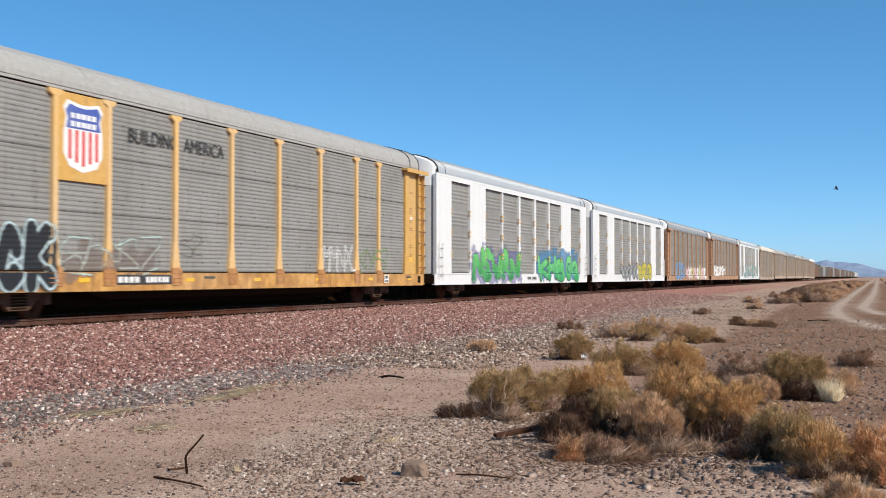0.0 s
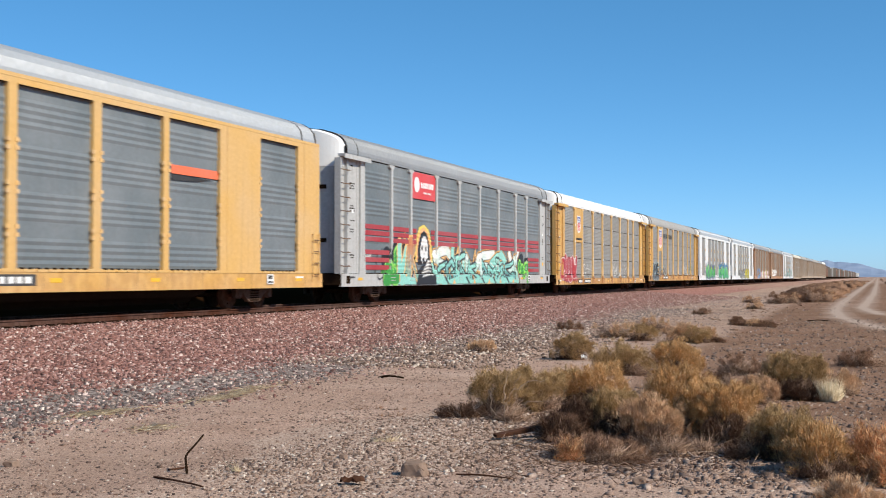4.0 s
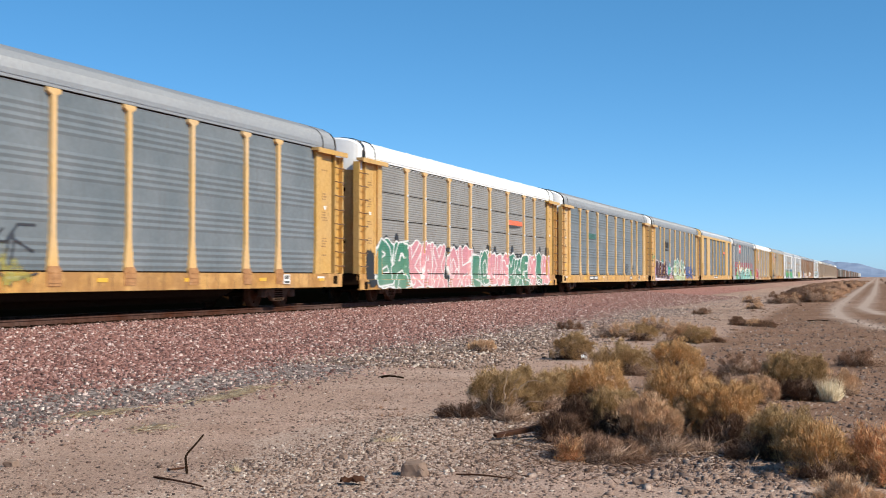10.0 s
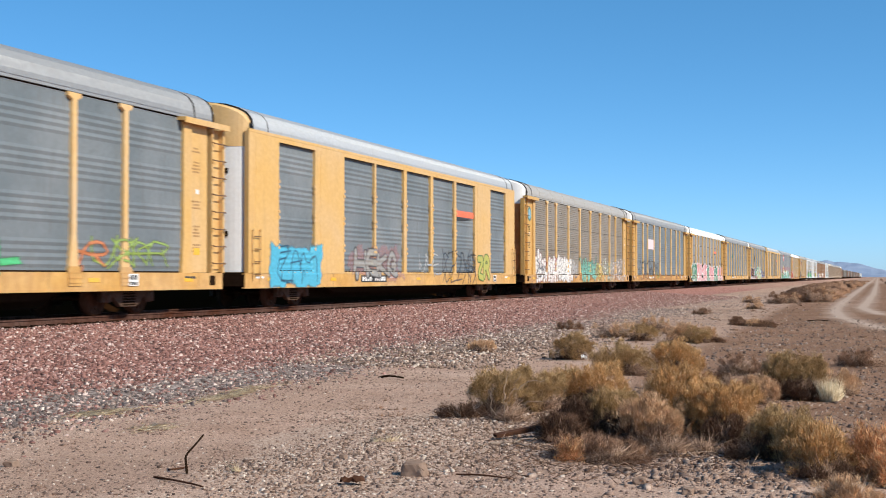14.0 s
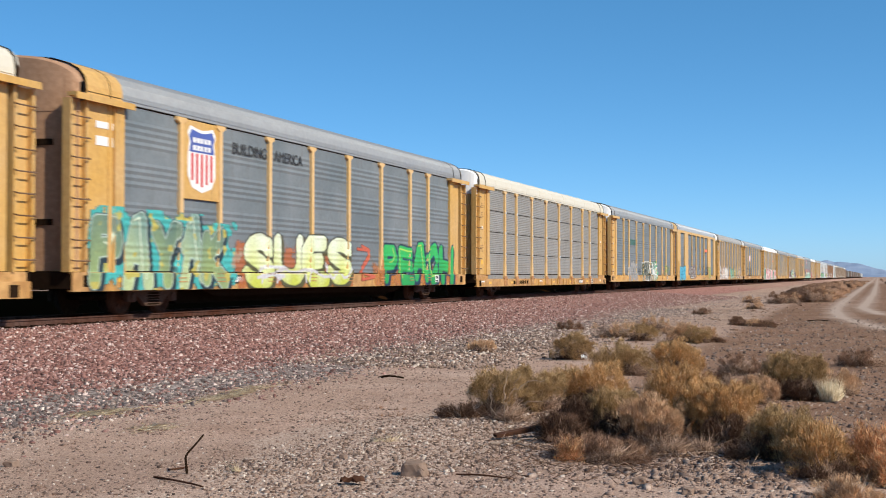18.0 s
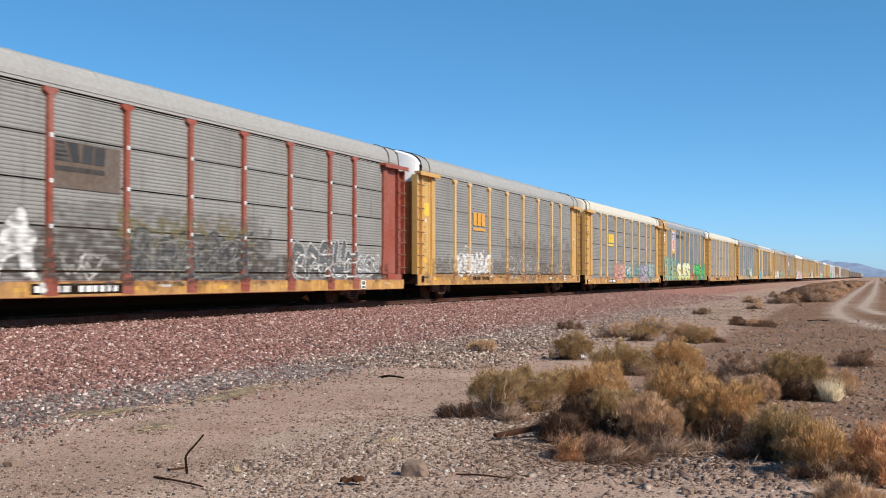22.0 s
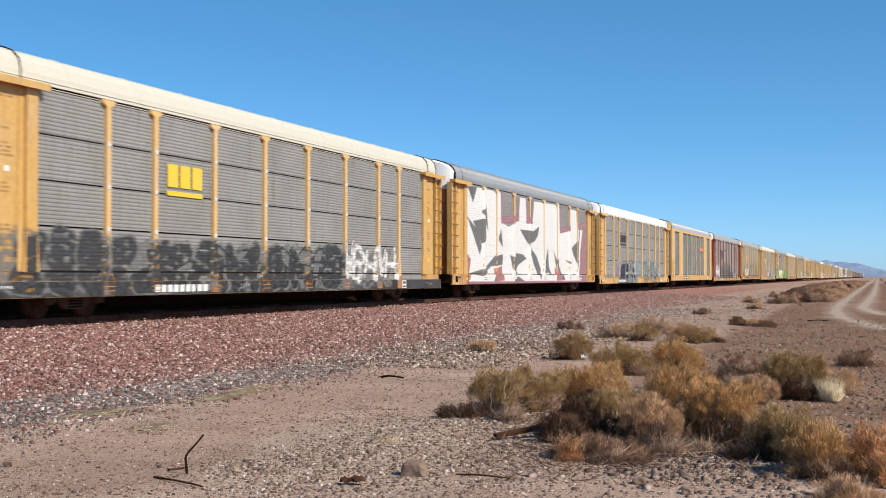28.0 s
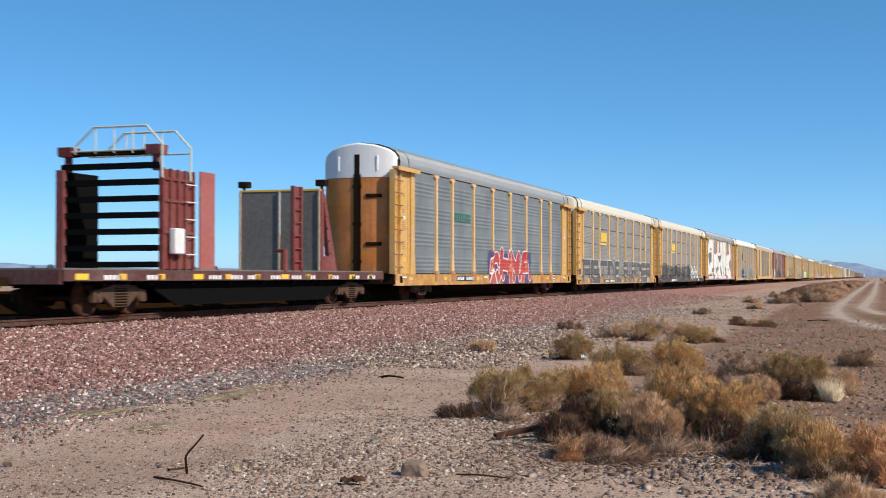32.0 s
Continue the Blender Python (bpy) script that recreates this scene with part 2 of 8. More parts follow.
def car_x(k, t):
    """The centre of auto carrier k (0 is the one that fills the view at the start); the couplers have some slack."""
    return 31.949 + gone(t) - PITCH * k + {0: 0.25, 4: -0.17, 5: -0.11, 8: 0.2, 10: 0.24, 12: -0.1}.get(k, 0.0)


POSTS = (-9.34, -7.32, -4.38, -1.455, 1.455, 4.38, 7.32, 9.34)
EDGE = 12.02            # the wide posts that close the panelled part
SKIN = -1.45            # the panels' plane on the camera's side
FACE = -1.55            # the posts' outer faces
WINDOWS = ((-11.85, -9.32), (-7.02, -4.36), (-4.20, -1.44), (-1.14, 1.53), (1.84, 4.49), (4.75, 7.33), (9.68, 12.16))


RIBS = {"grouped": (1.12, 0.975, 4, 0.16, 0.074, 0.006, 0.020), "fine": (1.06, 0.44, 4, 0.11, 0.040, 0.020, 0.012), "even": (0.85, 0.88, 10, 0.088, 0.036, 0.016, 0.011)}
# for each style: the first rib, a group's height, its ribs, their spacing, half width, crest and depth


def rib(z, style):
    """How far a panel's rib stands out at height z."""
    z0, tall, count, step, half, crest, deep = RIBS[style]
    q = (z - z0) % tall
    if z < z0 or q > count * step + 1e-6:
        return 0.0
    return max(0.0, min(1.0, (half - abs(q % step - step / 2)) / (half - crest))) * deep


def rib_levels(z0, z1, style):
    base, tall, count, step, half, crest, _ = RIBS[style]
    levels = {z0, z1}
    g = base
    while g < z1:
        for r in range(count):
            c = g + (r + 0.5) * step
            levels |= {c - half, c - crest, c + crest, c + half}
        g += tall
    return sorted(z for z in levels if z0 <= z <= z1)


def side_y(kind, x, z):
    """The outer surface of a carrier's side on the camera's side."""
    if z < (0.84 if kind == "grid" else 1.04):
        return FACE - 0.012
    if kind == "flush":
        for a, b in WINDOWS:
            if a + 0.05 < x < b - 0.05 and 1.1 < z < 4.95:
                return SKIN - rib(z, "grouped")
        return FACE + 0.0
    for p in POSTS:
        if z < (0.98 if kind == "grid" else 1.18) and abs(x - p) < 0.29:
            return FACE - 0.026
        if abs(x - p) < 0.09 + max(0, (1.9 - z)) * 0.10:
            return FACE
    if EDGE - 0.06 < abs(x) < 12.33:
        return FACE
    if abs(x) > 12.3:
        return SKIN - 0.02 if abs(x) < 13.3 else FACE
    return SKIN - rib(z, {"post": "grouped", "fine": "fine"}.get(kind, "even"))


def panel_shape(s, x0, x1, z0, z1, style):
    zs = rib_levels(z0, z1, style)
    s.sheet([[(x0, SKIN - rib(z, style), z), (x1, SKIN - rib(z, style), z)] for z in zs])
    s.sheet([[(x0, SKIN + 0.03, z), (x1, SKIN + 0.03, z)] for z in (z1, z0)])


def post_shape(s, low=0.0):
    """A side post with a flared head and a widening foot."""
    out = [(-0.19, 1.02 - low), (0.19, 1.02 - low), (0.15, 1.35 - low), (0.085, 1.85 - low), (0.085, 4.86), (0.24, 4.93), (0.24, 5.02), (-0.24, 5.02), (-0.24, 4.93), (-0.085, 4.86), (-0.085, 1.85 - low), (-0.15, 1.35 - low)]
    s.prism(out, FACE, SKIN + 0.02, "y")


FLAT_ROOF = ((1.50, 5.04), (1.50, 5.24), (1.45, 5.47), (1.30, 5.64), (1.04, 5.74), (0.66, 5.78), (0.0, 5.79))
HIGH_ROOF = ((1.50, 5.04), (1.50, 5.24), (1.45, 5.44), (1.30, 5.62), (1.04, 5.76), (0.66, 5.88), (0.0, 5.96))


def roof_shape(s, wavy, profile):
    half = [(-y, z) for y, z in profile]
    outline = half + [(y, z) for y, z in profile[-2::-1]]
    xs, bump = [-13.45, 13.45], [0, 0]
    if wavy:
        xs, bump = [], []
        x = -13.45
        while x < 13.4:
            xs += [x, x + 0.04, x + 0.06, x + 0.10]
            bump += [0.0, 0.0, 0.012, 0.012]
            x += 0.12
        xs.append(13.45)
        bump.append(0.0)
    else:
        xs, bump = [], []
        for i in range(10):
            x = -13.45 + i * 2.69
            xs += [x, x + 2.62, x + 2.63, x + 2.68]
            bump += [0.0, 0.0, 0.014, 0.014]
        xs.append(13.45)
        bump.append(0.0)
    for y in (-1, 1):
        s.box(-13.45, 13.45, *sorted((y * 1.49, y * 1.518)), 5.115, 5.135)
    rows = []
    for x, b in zip(xs, bump):
        rows.append([(x, y * (1 + b * 0.6), z + (b + (0.02 if wavy else 0) if z > 5.3 else 0)) for y, z in outline])
    s.sheet(rows)
    low = [(y * 0.97, z - 0.05) for y, z in outline]
    s.sheet([[(x, y, z) for y, z in low] for x in (13.44, -13.44)])
    n = len(outline)
    for x in (-13.45, 13.45):
        s.sheet([[(x, y, z) for y, z in outline], [(x, y, z) for y, z in low]])


def bulge(y):
    """How far a rounded end stands out at a distance y from the centre line."""
    return 13.50 + 0.46 * math.sqrt(max(0.0, 1 - (y / 1.50) ** 2))


def end_door_shape(s, sign, side):
    """One of two rounded end doors."""
    ys = [0.045 + 1.37 * i / 10 for i in range(11)]
    outer = [(sign * bulge(y), side * y) for y in ys]
    inner = [(sign * (bulge(y) - 0.09), side * y) for y in ys]
    s.prism(outer + inner[::-1], 1.06, 4.66, "z")


def lock_rod_shape(s, sign):
    """Upright locking rods beside the seam of the end doors."""
    x = sign * 13.97
    s.box(*sorted((x - sign * 0.12, x + sign * 0.012)), -0.10, 0.10, 1.06, 5.5)
    for z in (2.15, 3.95):
        for i in range(5):
            y = -0.95 + i * 0.12
            s.box(*sorted((sign * (bulge(y) - 0.03), sign * (bulge(y) + 0.045))), y, y + 0.12, z - 0.07, z + 0.07)
    for y in (-0.13, 0.13):
        s.rod((x, y, 1.1), (x, y, 4.75), 0.022, 6)
        for z in (1.5, 2.9, 4.3):
            s.box(*sorted((x - sign * 0.08, x + sign * 0.03)), y - 0.05, y + 0.05, z - 0.05, z + 0.05)


def end_cap_shape(s, sign, profile):
    """The rounded upper end over the doors, up to the roof."""
    def top(y):
        for (y0, z0), (y1, z1) in zip(profile[1:], profile[2:]):
            if y1 <= y <= y0:
                return z1 + (z0 - z1) * (y - y1) / (y0 - y1) - 0.012
        return 5.2
    ys = [-1.47 + 2.94 * i / 24 for i in range(25)]
    rows = [[(sign * (bulge(y) - 0.06), y, 4.64) for y in ys], [(sign * (bulge(y) + 0.012), y, 4.64) for y in ys], [(sign * (bulge(y) + 0.012), y, top(abs(y)) - 0.06) for y in ys], [(sign * (bulge(y) - 0.06), y, top(abs(y))) for y in ys], [(sign * 13.2, y, top(abs(y))) for y in ys]]
    s.sheet(rows)


def seal_shape(s, sign, profile):
    """A dark sealing strip over the roof, a little in from the end."""
    half = [(-y * 1.006, z + 0.012) for y, z in profile]
    outline = half + [(-y, z) for y, z in half[-2::-1]]
    for x, w in ((13.46, 0.035), (12.5, 0.016)):
        rows = [[(sign * (x - w), y, z) for y, z in outline], [(sign * (x - w), y * 1.008, z + 0.022) for y, z in outline], [(sign * (x + w), y * 1.008, z + 0.022) for y, z in outline], [(sign * (x + w), y, z) for y, z in outline]]
        s.sheet(rows)


def ladder_shape(s, sign):
    """A corner ladder: the corner stile, an inner stile, and its backing."""
    a, b = sorted((sign * 13.96, sign * 14.05))
    s.box(a, b, FACE + 0.0, SKIN + 0.12, 1.03, 4.90)
    a, b = sorted((sign * 13.38, sign * 13.46))
    s.box(a, b, FACE + 0.01, SKIN + 0.08, 1.03, 4.90)
    a, b = sorted((sign * 13.46, sign * 13.96))
    s.box(a, b, SKIN + 0.04, SKIN + 0.08, 1.03, 4.90)


def rung_shape(s, sign):
    """One bent rung."""
    a, b = sign * 13.40, sign * 14.01
    pts = [(a, FACE + 0.01, 0.03), (a, FACE - 0.07, 0.0), (b, FACE - 0.07, 0.0), (b, FACE + 0.01, 0.03)]
    for p, q in zip(pts, pts[1:]):
        s.rod(p, q, 0.017, 6)


def end_panel_shape(s, sign):
    """The plain steel bay between the wide post and the ladder, behind a dark slot."""
    a, b = sorted((sign * 12.18, sign * (13.24 if sign > 0 else 13.38)))
    s.box(a, b, SKIN - 0.02, SKIN + 0.03, 1.04, 4.93)
    if sign < 0:
        s.box(-12.52, -12.36, SKIN - 0.035, SKIN - 0.02, 1.04, 4.9)


def corner_shape(s, sign):
    """The wide post beside the end bay."""
    x = sign * 12.13
    s.prism([(x - 0.27, 1.02), (x + 0.27, 1.02), (x + 0.19, 1.9), (x + 0.19, 4.93), (x - 0.19, 4.93), (x - 0.19, 1.9)], FACE, SKIN + 0.04, "y")


def head_beam_shape(s, sign):
    """The angle over the end bay, which shades it."""
    a, b = sorted((sign * 11.75, sign * 14.05))
    s.prism([(FACE - 0.16, 4.88), (FACE - 0.16, 5.03), (SKIN, 5.03), (SKIN, 4.94), (FACE - 0.13, 4.94), (FACE - 0.13, 4.88)], a, b, "x")


def foot_shape(s):
    """A bolted bracket that ties the foot of a post to the sill."""
    s.prism([(-0.25, 0.72), (0.25, 0.72), (0.25, 1.06), (0.17, 1.16), (-0.17, 1.16), (-0.25, 1.06)], FACE - 0.022, FACE + 0.02, "y")
    for z in (0.80, 0.90):
        s.box(-0.22, 0.22, FACE - 0.034, FACE - 0.022, z - 0.012, z + 0.012)
    for x in (-0.2, -0.07, 0.07, 0.2):
        s.rod((x, FACE - 0.04, 1.015), (x, FACE, 1.015), 0.02, 6)


def seam_shape(s, a, b):
    """The lapped joints of a bay's sheets, with three columns of bolts."""
    for z in (2.38, 3.70):
        s.box(a + 0.09, b - 0.09, SKIN - 0.012, SKIN - 0.004, z - 0.010, z + 0.010)
    for f in (0.22, 0.5, 0.78):
        x = a + (b - a) * f
        for z in (1.3, 1.85, 2.38, 2.62, 3.18, 3.70, 3.95, 4.5):
            s.box(x - 0.014, x + 0.014, SKIN - 0.022, SKIN - 0.004, z - 0.018, z + 0.018)


def pocket_shape(s):
    """A dark opening with a step, low on one end of the sill."""
    s.box(-0.15, 0.15, FACE - 0.006, FACE + 0.01, 0.70, 0.96)


def wheel_shape(s):
    s.lathe((0, 0, 0), [(0.02, -0.07), (0.13, -0.07), (0.15, -0.045), (0.33, -0.02), (0.36, -0.06), (0.42, -0.06), (0.425, 0.05), (0.45, 0.06), (0.45, 0.085), (0.36, 0.085), (0.33, 0.03), (0.13, 0.05), (0.02, 0.05)], 24)


def sideframe_shape(s):
    """A cast truck side: pedestals, arch and bolster opening."""
    s.prism([(-1.12, 0.32), (-1.10, 0.60), (-0.72, 0.66), (-0.35, 0.74), (0.35, 0.74), (0.72, 0.66), (1.10, 0.60), (1.12, 0.32), (0.78, 0.32), (0.70, 0.46), (0.32, 0.20), (-0.32, 0.20), (-0.70, 0.46), (-0.78, 0.32)], -1.16, -1.02, "y")
    for x in (-0.89, 0.89):
        s.lathe((x, -1.2, 0.42), [(0.0, 0.0), (0.10, 0.0), (0.12, 0.03), (0.12, 0.12)], 12)


def springs_shape(s):
    front = [(-1.15 - 0.03 * (i % 2), 0.22 + i * 0.033) for i in range(14)]
    s.prism(front + [(-1.04, 0.65), (-1.04, 0.22)], -0.26, 0.26, "x")


def bolster_shape(s):
    s.box(-0.2, 0.2, -1.1, 1.1, 0.5, 0.72)
    for x in (-0.55, 0.55):
        s.box(x - 0.05, x + 0.05, -0.85, 0.85, 0.36, 0.46)


def coupler_shape(s, sign, reach):
    a, b = sorted((sign * (reach - 0.9), sign * (reach + 0.0)))
    s.box(a, b, -0.1, 0.1, 0.72, 0.92)
    a, b = sorted((sign * (reach - 0.22), sign * (reach + 0.12)))
    s.prism([(a, -0.2), (b - 0.05, -0.24), (b, -0.05), (b - 0.14, 0.04), (b - 0.1, 0.2), (a, 0.2)], 0.68, 0.98, "z")


def wheelset_shape(s):
    """Two flanged wheels on their axle, with balance holes that show the turning."""
    one = Shape()
    wheel_shape(one)
    s.add([(x, y - 0.76, z) for x, y, z in one.v], one.f)
    s.add([(x, 0.76 - y, z) for x, y, z in one.v], one.f)
    s.rod((0, -1.0, 0), (0, 1.0, 0), 0.075, 8)
    for a in range(3):
        c, d = math.cos(a * 2.094), math.sin(a * 2.094)
        s.rod((0.24 * c, -0.82, 0.24 * d), (0.24 * c, -0.78, 0.24 * d), 0.045, 6)


def add_trucks(car, centres):
    for cx in centres:
        truck = part("truck", shared("bolster", STEEL_DARK, bolster_shape, 0.01), car)
        truck.location = (cx, 0, 0)
        for turn in (0, 180):
            f = part("sideframe", shared("sideframe", TRUCK, sideframe_shape, 0.012), truck)
            f.rotation_euler = (0, 0, radians(turn))
            g = part("spring_pack", shared("spring_pack", STEEL_DARK, springs_shape), truck)
            g.rotation_euler = (0, 0, radians(turn))
        for x in (-0.89, 0.89):
            w = part("wheelset", shared("wheelset", RUST, wheelset_shape, 0, True), truck)
            w.location = (x, 0, 0.42)


def underframe_shape(s):
    s.prism([(-12.6, 1.0), (-12.6, 0.62), (-8.6, 0.60), (-7.6, 0.20), (7.6, 0.20), (8.6, 0.60), (12.6, 0.62), (12.6, 1.0)], -0.35, 0.35, "y")
    for i in range(15):
        x = -12.6 + i * 1.8
        s.box(x - 0.05, x + 0.05, -1.45, 1.45, 0.80, 0.98)
    for y in (-1.05, 1.05):
        s.prism([(-8.2, 0.98), (-8.2, 0.74), (-6.8, 0.40), (6.8, 0.40), (8.2, 0.74), (8.2, 0.98)], y - 0.03, y + 0.03, "y")
    s.rod((-4.2, -0.75, 0.66), (-3.1, -0.75, 0.66), 0.2, 10)
    s.rod((-7.5, -1.0, 0.60), (7.5, -1.0, 0.60), 0.03, 6)
    s.box(1.2, 1.9, -0.95, -0.55, 0.45, 0.85)


GRID_DROP = 0.20        # the gridded carriers' sills hang lower
KINDS = {}


def drop(car):
    return GRID_DROP if KINDS.get(car.name) == "grid" else 0.0


def sill_shape(s, low=0.0):
    """The flat car's side channel with its flanges."""
    a, b = 0.595 - 0.6 * low, 1.03 - low
    for y in (-1, 1):
        lip = [(y * 1.55, a), (y * 1.55, b), (y * 1.45, b), (y * 1.45, b - 0.04), (y * 1.52, b - 0.04), (y * 1.52, a + 0.04), (y * 1.45, a + 0.04), (y * 1.45, a)]
        s.prism(lip, -13.95, 13.95, "x")


def skirt_shape(s, sign):
    """Plain plating under the end bay of a gridded carrier."""
    a, b = sorted((sign * 12.0, sign * 13.95))
    s.box(a, b, SKIN - 0.03, SKIN + 0.03, 0.82, 1.03)


def deck_shape(s):
    s.box(-13.9, 13.9, -1.44, 1.44, 0.985, 1.04)
    for x in (-13.92, 13.92):
        s.box(x - 0.03, x + 0.03, -1.5, 1.5, 0.66, 1.05)


def far_side_shape(s):
    s.box(-13.2, 13.2, 1.42, 1.46, 1.04, 5.06)
    for p in POSTS + (-EDGE, EDGE):
        s.box(p - 0.1, p + 0.1, 1.44, 1.55, 1.04, 5.03)


FINE = set()            # the carriers with closely ribbed sheets


def carrier(kind, label, frame_mat, panel_mat, roof_mat, end_mat, wavy=True, lean=False, cap_mat=None, group="auto carriers of the train"):
    """A bi-level auto carrier. kind: post, grid or flush. lean: fewer parts, for those that stay far away."""
    car = tagged(new("auto_carrier"), label, "rail car", group)
    fine = kind == "post" and panel_mat in (PANEL_BROWN, PANEL_GREY)
    if fine:
        FINE.add(car.name)
    post_mat = POST_YELLOW if frame_mat in (PALE_YELLOW, YELLOW) else frame_mat
    worn = {YELLOW: SILL_YELLOW, PALE_YELLOW: PALE_SILL}.get(frame_mat, frame_mat)
    KINDS[car.name] = kind
    low = drop(car)
    part("side_sill", shared(("side_sill", low), worn, lambda s: sill_shape(s, low)), car)
    if low:
        part("lower_panel", shared("lower_panel", panel_mat, lambda s: panel_shape(s, -12.0, 12.0, 0.82, 1.036, "even")), car)
        for sg in (-1, 1):
            part("end_skirt", shared(("end_skirt", sg), worn, lambda s: skirt_shape(s, sg)), car)
    top = FLAT_ROOF if kind == "grid" else HIGH_ROOF
    part("deck", shared("deck", STEEL_DARK, deck_shape), car)
    part("underframe", shared("underframe", STEEL_DARK, underframe_shape), car)
    part("roof", shared(("roof", wavy, top), roof_mat, lambda s: roof_shape(s, wavy, top)), car)
    part("far_side", shared("far_side", frame_mat, far_side_shape), car)
    cap = cap_mat or {"post": ROOF_WHITE, "grid": roof_mat, "flush": frame_mat}[kind]
    for sg in (-1, 1):
        part("roof_seal", shared(("roof_seal", sg, top), STEEL_DARK, lambda s: seal_shape(s, sg, top)), car)
        part("coupler", shared(("coupler", sg, 14.65), STEEL_DARK, lambda s: coupler_shape(s, sg, 14.65)), car)
        part("end_cap", shared(("end_cap", sg, top), cap, lambda s: end_cap_shape(s, sg, top)), car)
        for side in (-1, 1):
            part("end_door", shared(("end_door", sg, side), end_mat, lambda s: end_door_shape(s, sg, side)), car)
        part("locking_rods", shared(("locking_rods", sg), STEEL_DARK, lambda s: lock_rod_shape(s, sg)), car)
    add_trucks(car, (-10.06, 10.06))
    if kind == "flush":
        body = part("side_wall", shared("side_wall", frame_mat, flush_wall_shape), car)
        for a, b in WINDOWS:
            part("vent_panel", shared(("vent_panel", a), panel_mat, lambda s: panel_shape(s, a - 0.02, b + 0.02, 1.08, 4.97, "grouped")), body)
            w = (b - a - 0.2) / 9
            for i in range(9):
                o = part("drain_slot", shared(("drain_slot", round(w, 3)), STEEL_DARK, lambda s: s.box(0, 0.6 * w, FACE - 0.003, FACE + 0.02, 1.085, 1.125)), body)
                o.location = (a + 0.1 + w * i, 0, 0)
            part("head_slot", shared(("head_slot", a), STEEL_DARK, lambda s: s.box(a + 0.05, b - 0.05, FACE - 0.003, FACE + 0.02, 4.915, 4.945)), body)
            for x in (a, b):
                for z in (1.8, 1.97, 2.7, 2.87, 3.6, 3.77):
                    o = part("clip", shared("clip", POST_YELLOW, clip_shape), body)
                    o.location = (x, 0, z)
        for sg in (-1, 1):
            g = part("grab_ladder", shared(("grab_ladder", sg), frame_mat, lambda s: grab_shape(s, sg)), car)
            for i in range(4):
                o = part("rung", shared(("grab_rung", sg), RUNG, lambda s: grab_rung_shape(s, sg)), g)
                o.location = (0, 0, 1.0 + i * 0.36)
        part("roof_rail", shared("roof_rail", frame_mat, lambda s: s.box(-13.75, 13.7, FACE, FACE + 0.06, 5.065, 5.15)), car)
        return car
    for p in POSTS:
        o = part("post", shared(("post", low), post_mat, lambda s: post_shape(s, low), 0.012), car)
        o.location = (p, 0, 0)
        if not lean:
            o = part("post_foot", shared("post_foot", FOOT_RUST if worn is SILL_YELLOW else worn, foot_shape), car)
            o.location = (p, 0, -low)
    for sg in (-1, 1):
        part("corner_post", shared(("corner_post", sg), frame_mat, lambda s: corner_shape(s, sg), 0.01), car)
        part("head_beam", shared(("head_beam", sg), frame_mat, lambda s: head_beam_shape(s, sg)), car)
        part("end_panel", shared(("end_panel", sg), frame_mat, lambda s: end_panel_shape(s, sg)), car)
        ladder = part("ladder", shared(("ladder", sg), frame_mat, lambda s: ladder_shape(s, sg)), car)
        for i in range(0 if lean else 8):
            o = part("rung", shared(("rung", sg), RUNG, lambda s: rung_shape(s, sg)), ladder)
            o.location = (0, 0, 1.28 + i * 0.46)
    part("eave_slot", shared("eave_slot", STEEL_DARK, lambda s: s.box(-12.0, 12.0, SKIN - 0.01, SKIN + 0.03, 5.008, 5.036)), car)
    cuts = (-EDGE,) + POSTS + (EDGE,)
    if not lean:
        for a, b in zip(cuts, cuts[1:]):
            part("foot_slot", shared(("foot_slot", a), STEEL_DARK, lambda s: s.box(a + 0.2, b - 0.2, SKIN - 0.034, SKIN, 1.036, 1.068)), car)
    if not lean:
        for x in (-13.4, 13.4):
            part("sill_pocket", shared("sill_pocket", STEEL_DARK, pocket_shape), car).location = (x, 0, -low)
        for a, b in zip(cuts, cuts[1:]):
            if fine:
                part("panel_seam", shared(("panel_seam", a), SEAM, lambda s: seam_shape(s, a, b)), car)
    for a, b in zip(cuts, cuts[1:]):
        if kind == "post" or lean:
            part("vent_panel", shared(("vent_panel", a, kind), panel_mat, lambda s: panel_shape(s, a, b, 1.05, 5.006, "fine" if fine else "grouped" if kind == "post" else "even")), car)
        else:
            for i in range(4):
                z0 = 1.06 + i * 0.985
                part("vent_panel", shared(("vent_panel", a, i), panel_mat, lambda s: panel_shape(s, a, b, z0, z0 + 0.95, "even")), car)
    if kind == "grid" and not lean:
        for p in POSTS:
            for i in (1, 2, 3):
                # a small white box stands for the bright glint at each panel gap
                o = part("panel_clip", shared("panel_clip", WHITE, lambda s: s.box(-0.05, 0.05, FACE - 0.02, FACE + 0.05, -0.05, 0.05), 0.008), car)
                o.location = (p, 0, 1.035 + i * 0.985)
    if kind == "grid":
        # added dark sheet that stands for the shade behind the panel gaps
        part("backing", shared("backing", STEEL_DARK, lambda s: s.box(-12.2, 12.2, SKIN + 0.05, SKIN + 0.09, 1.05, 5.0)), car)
    return car


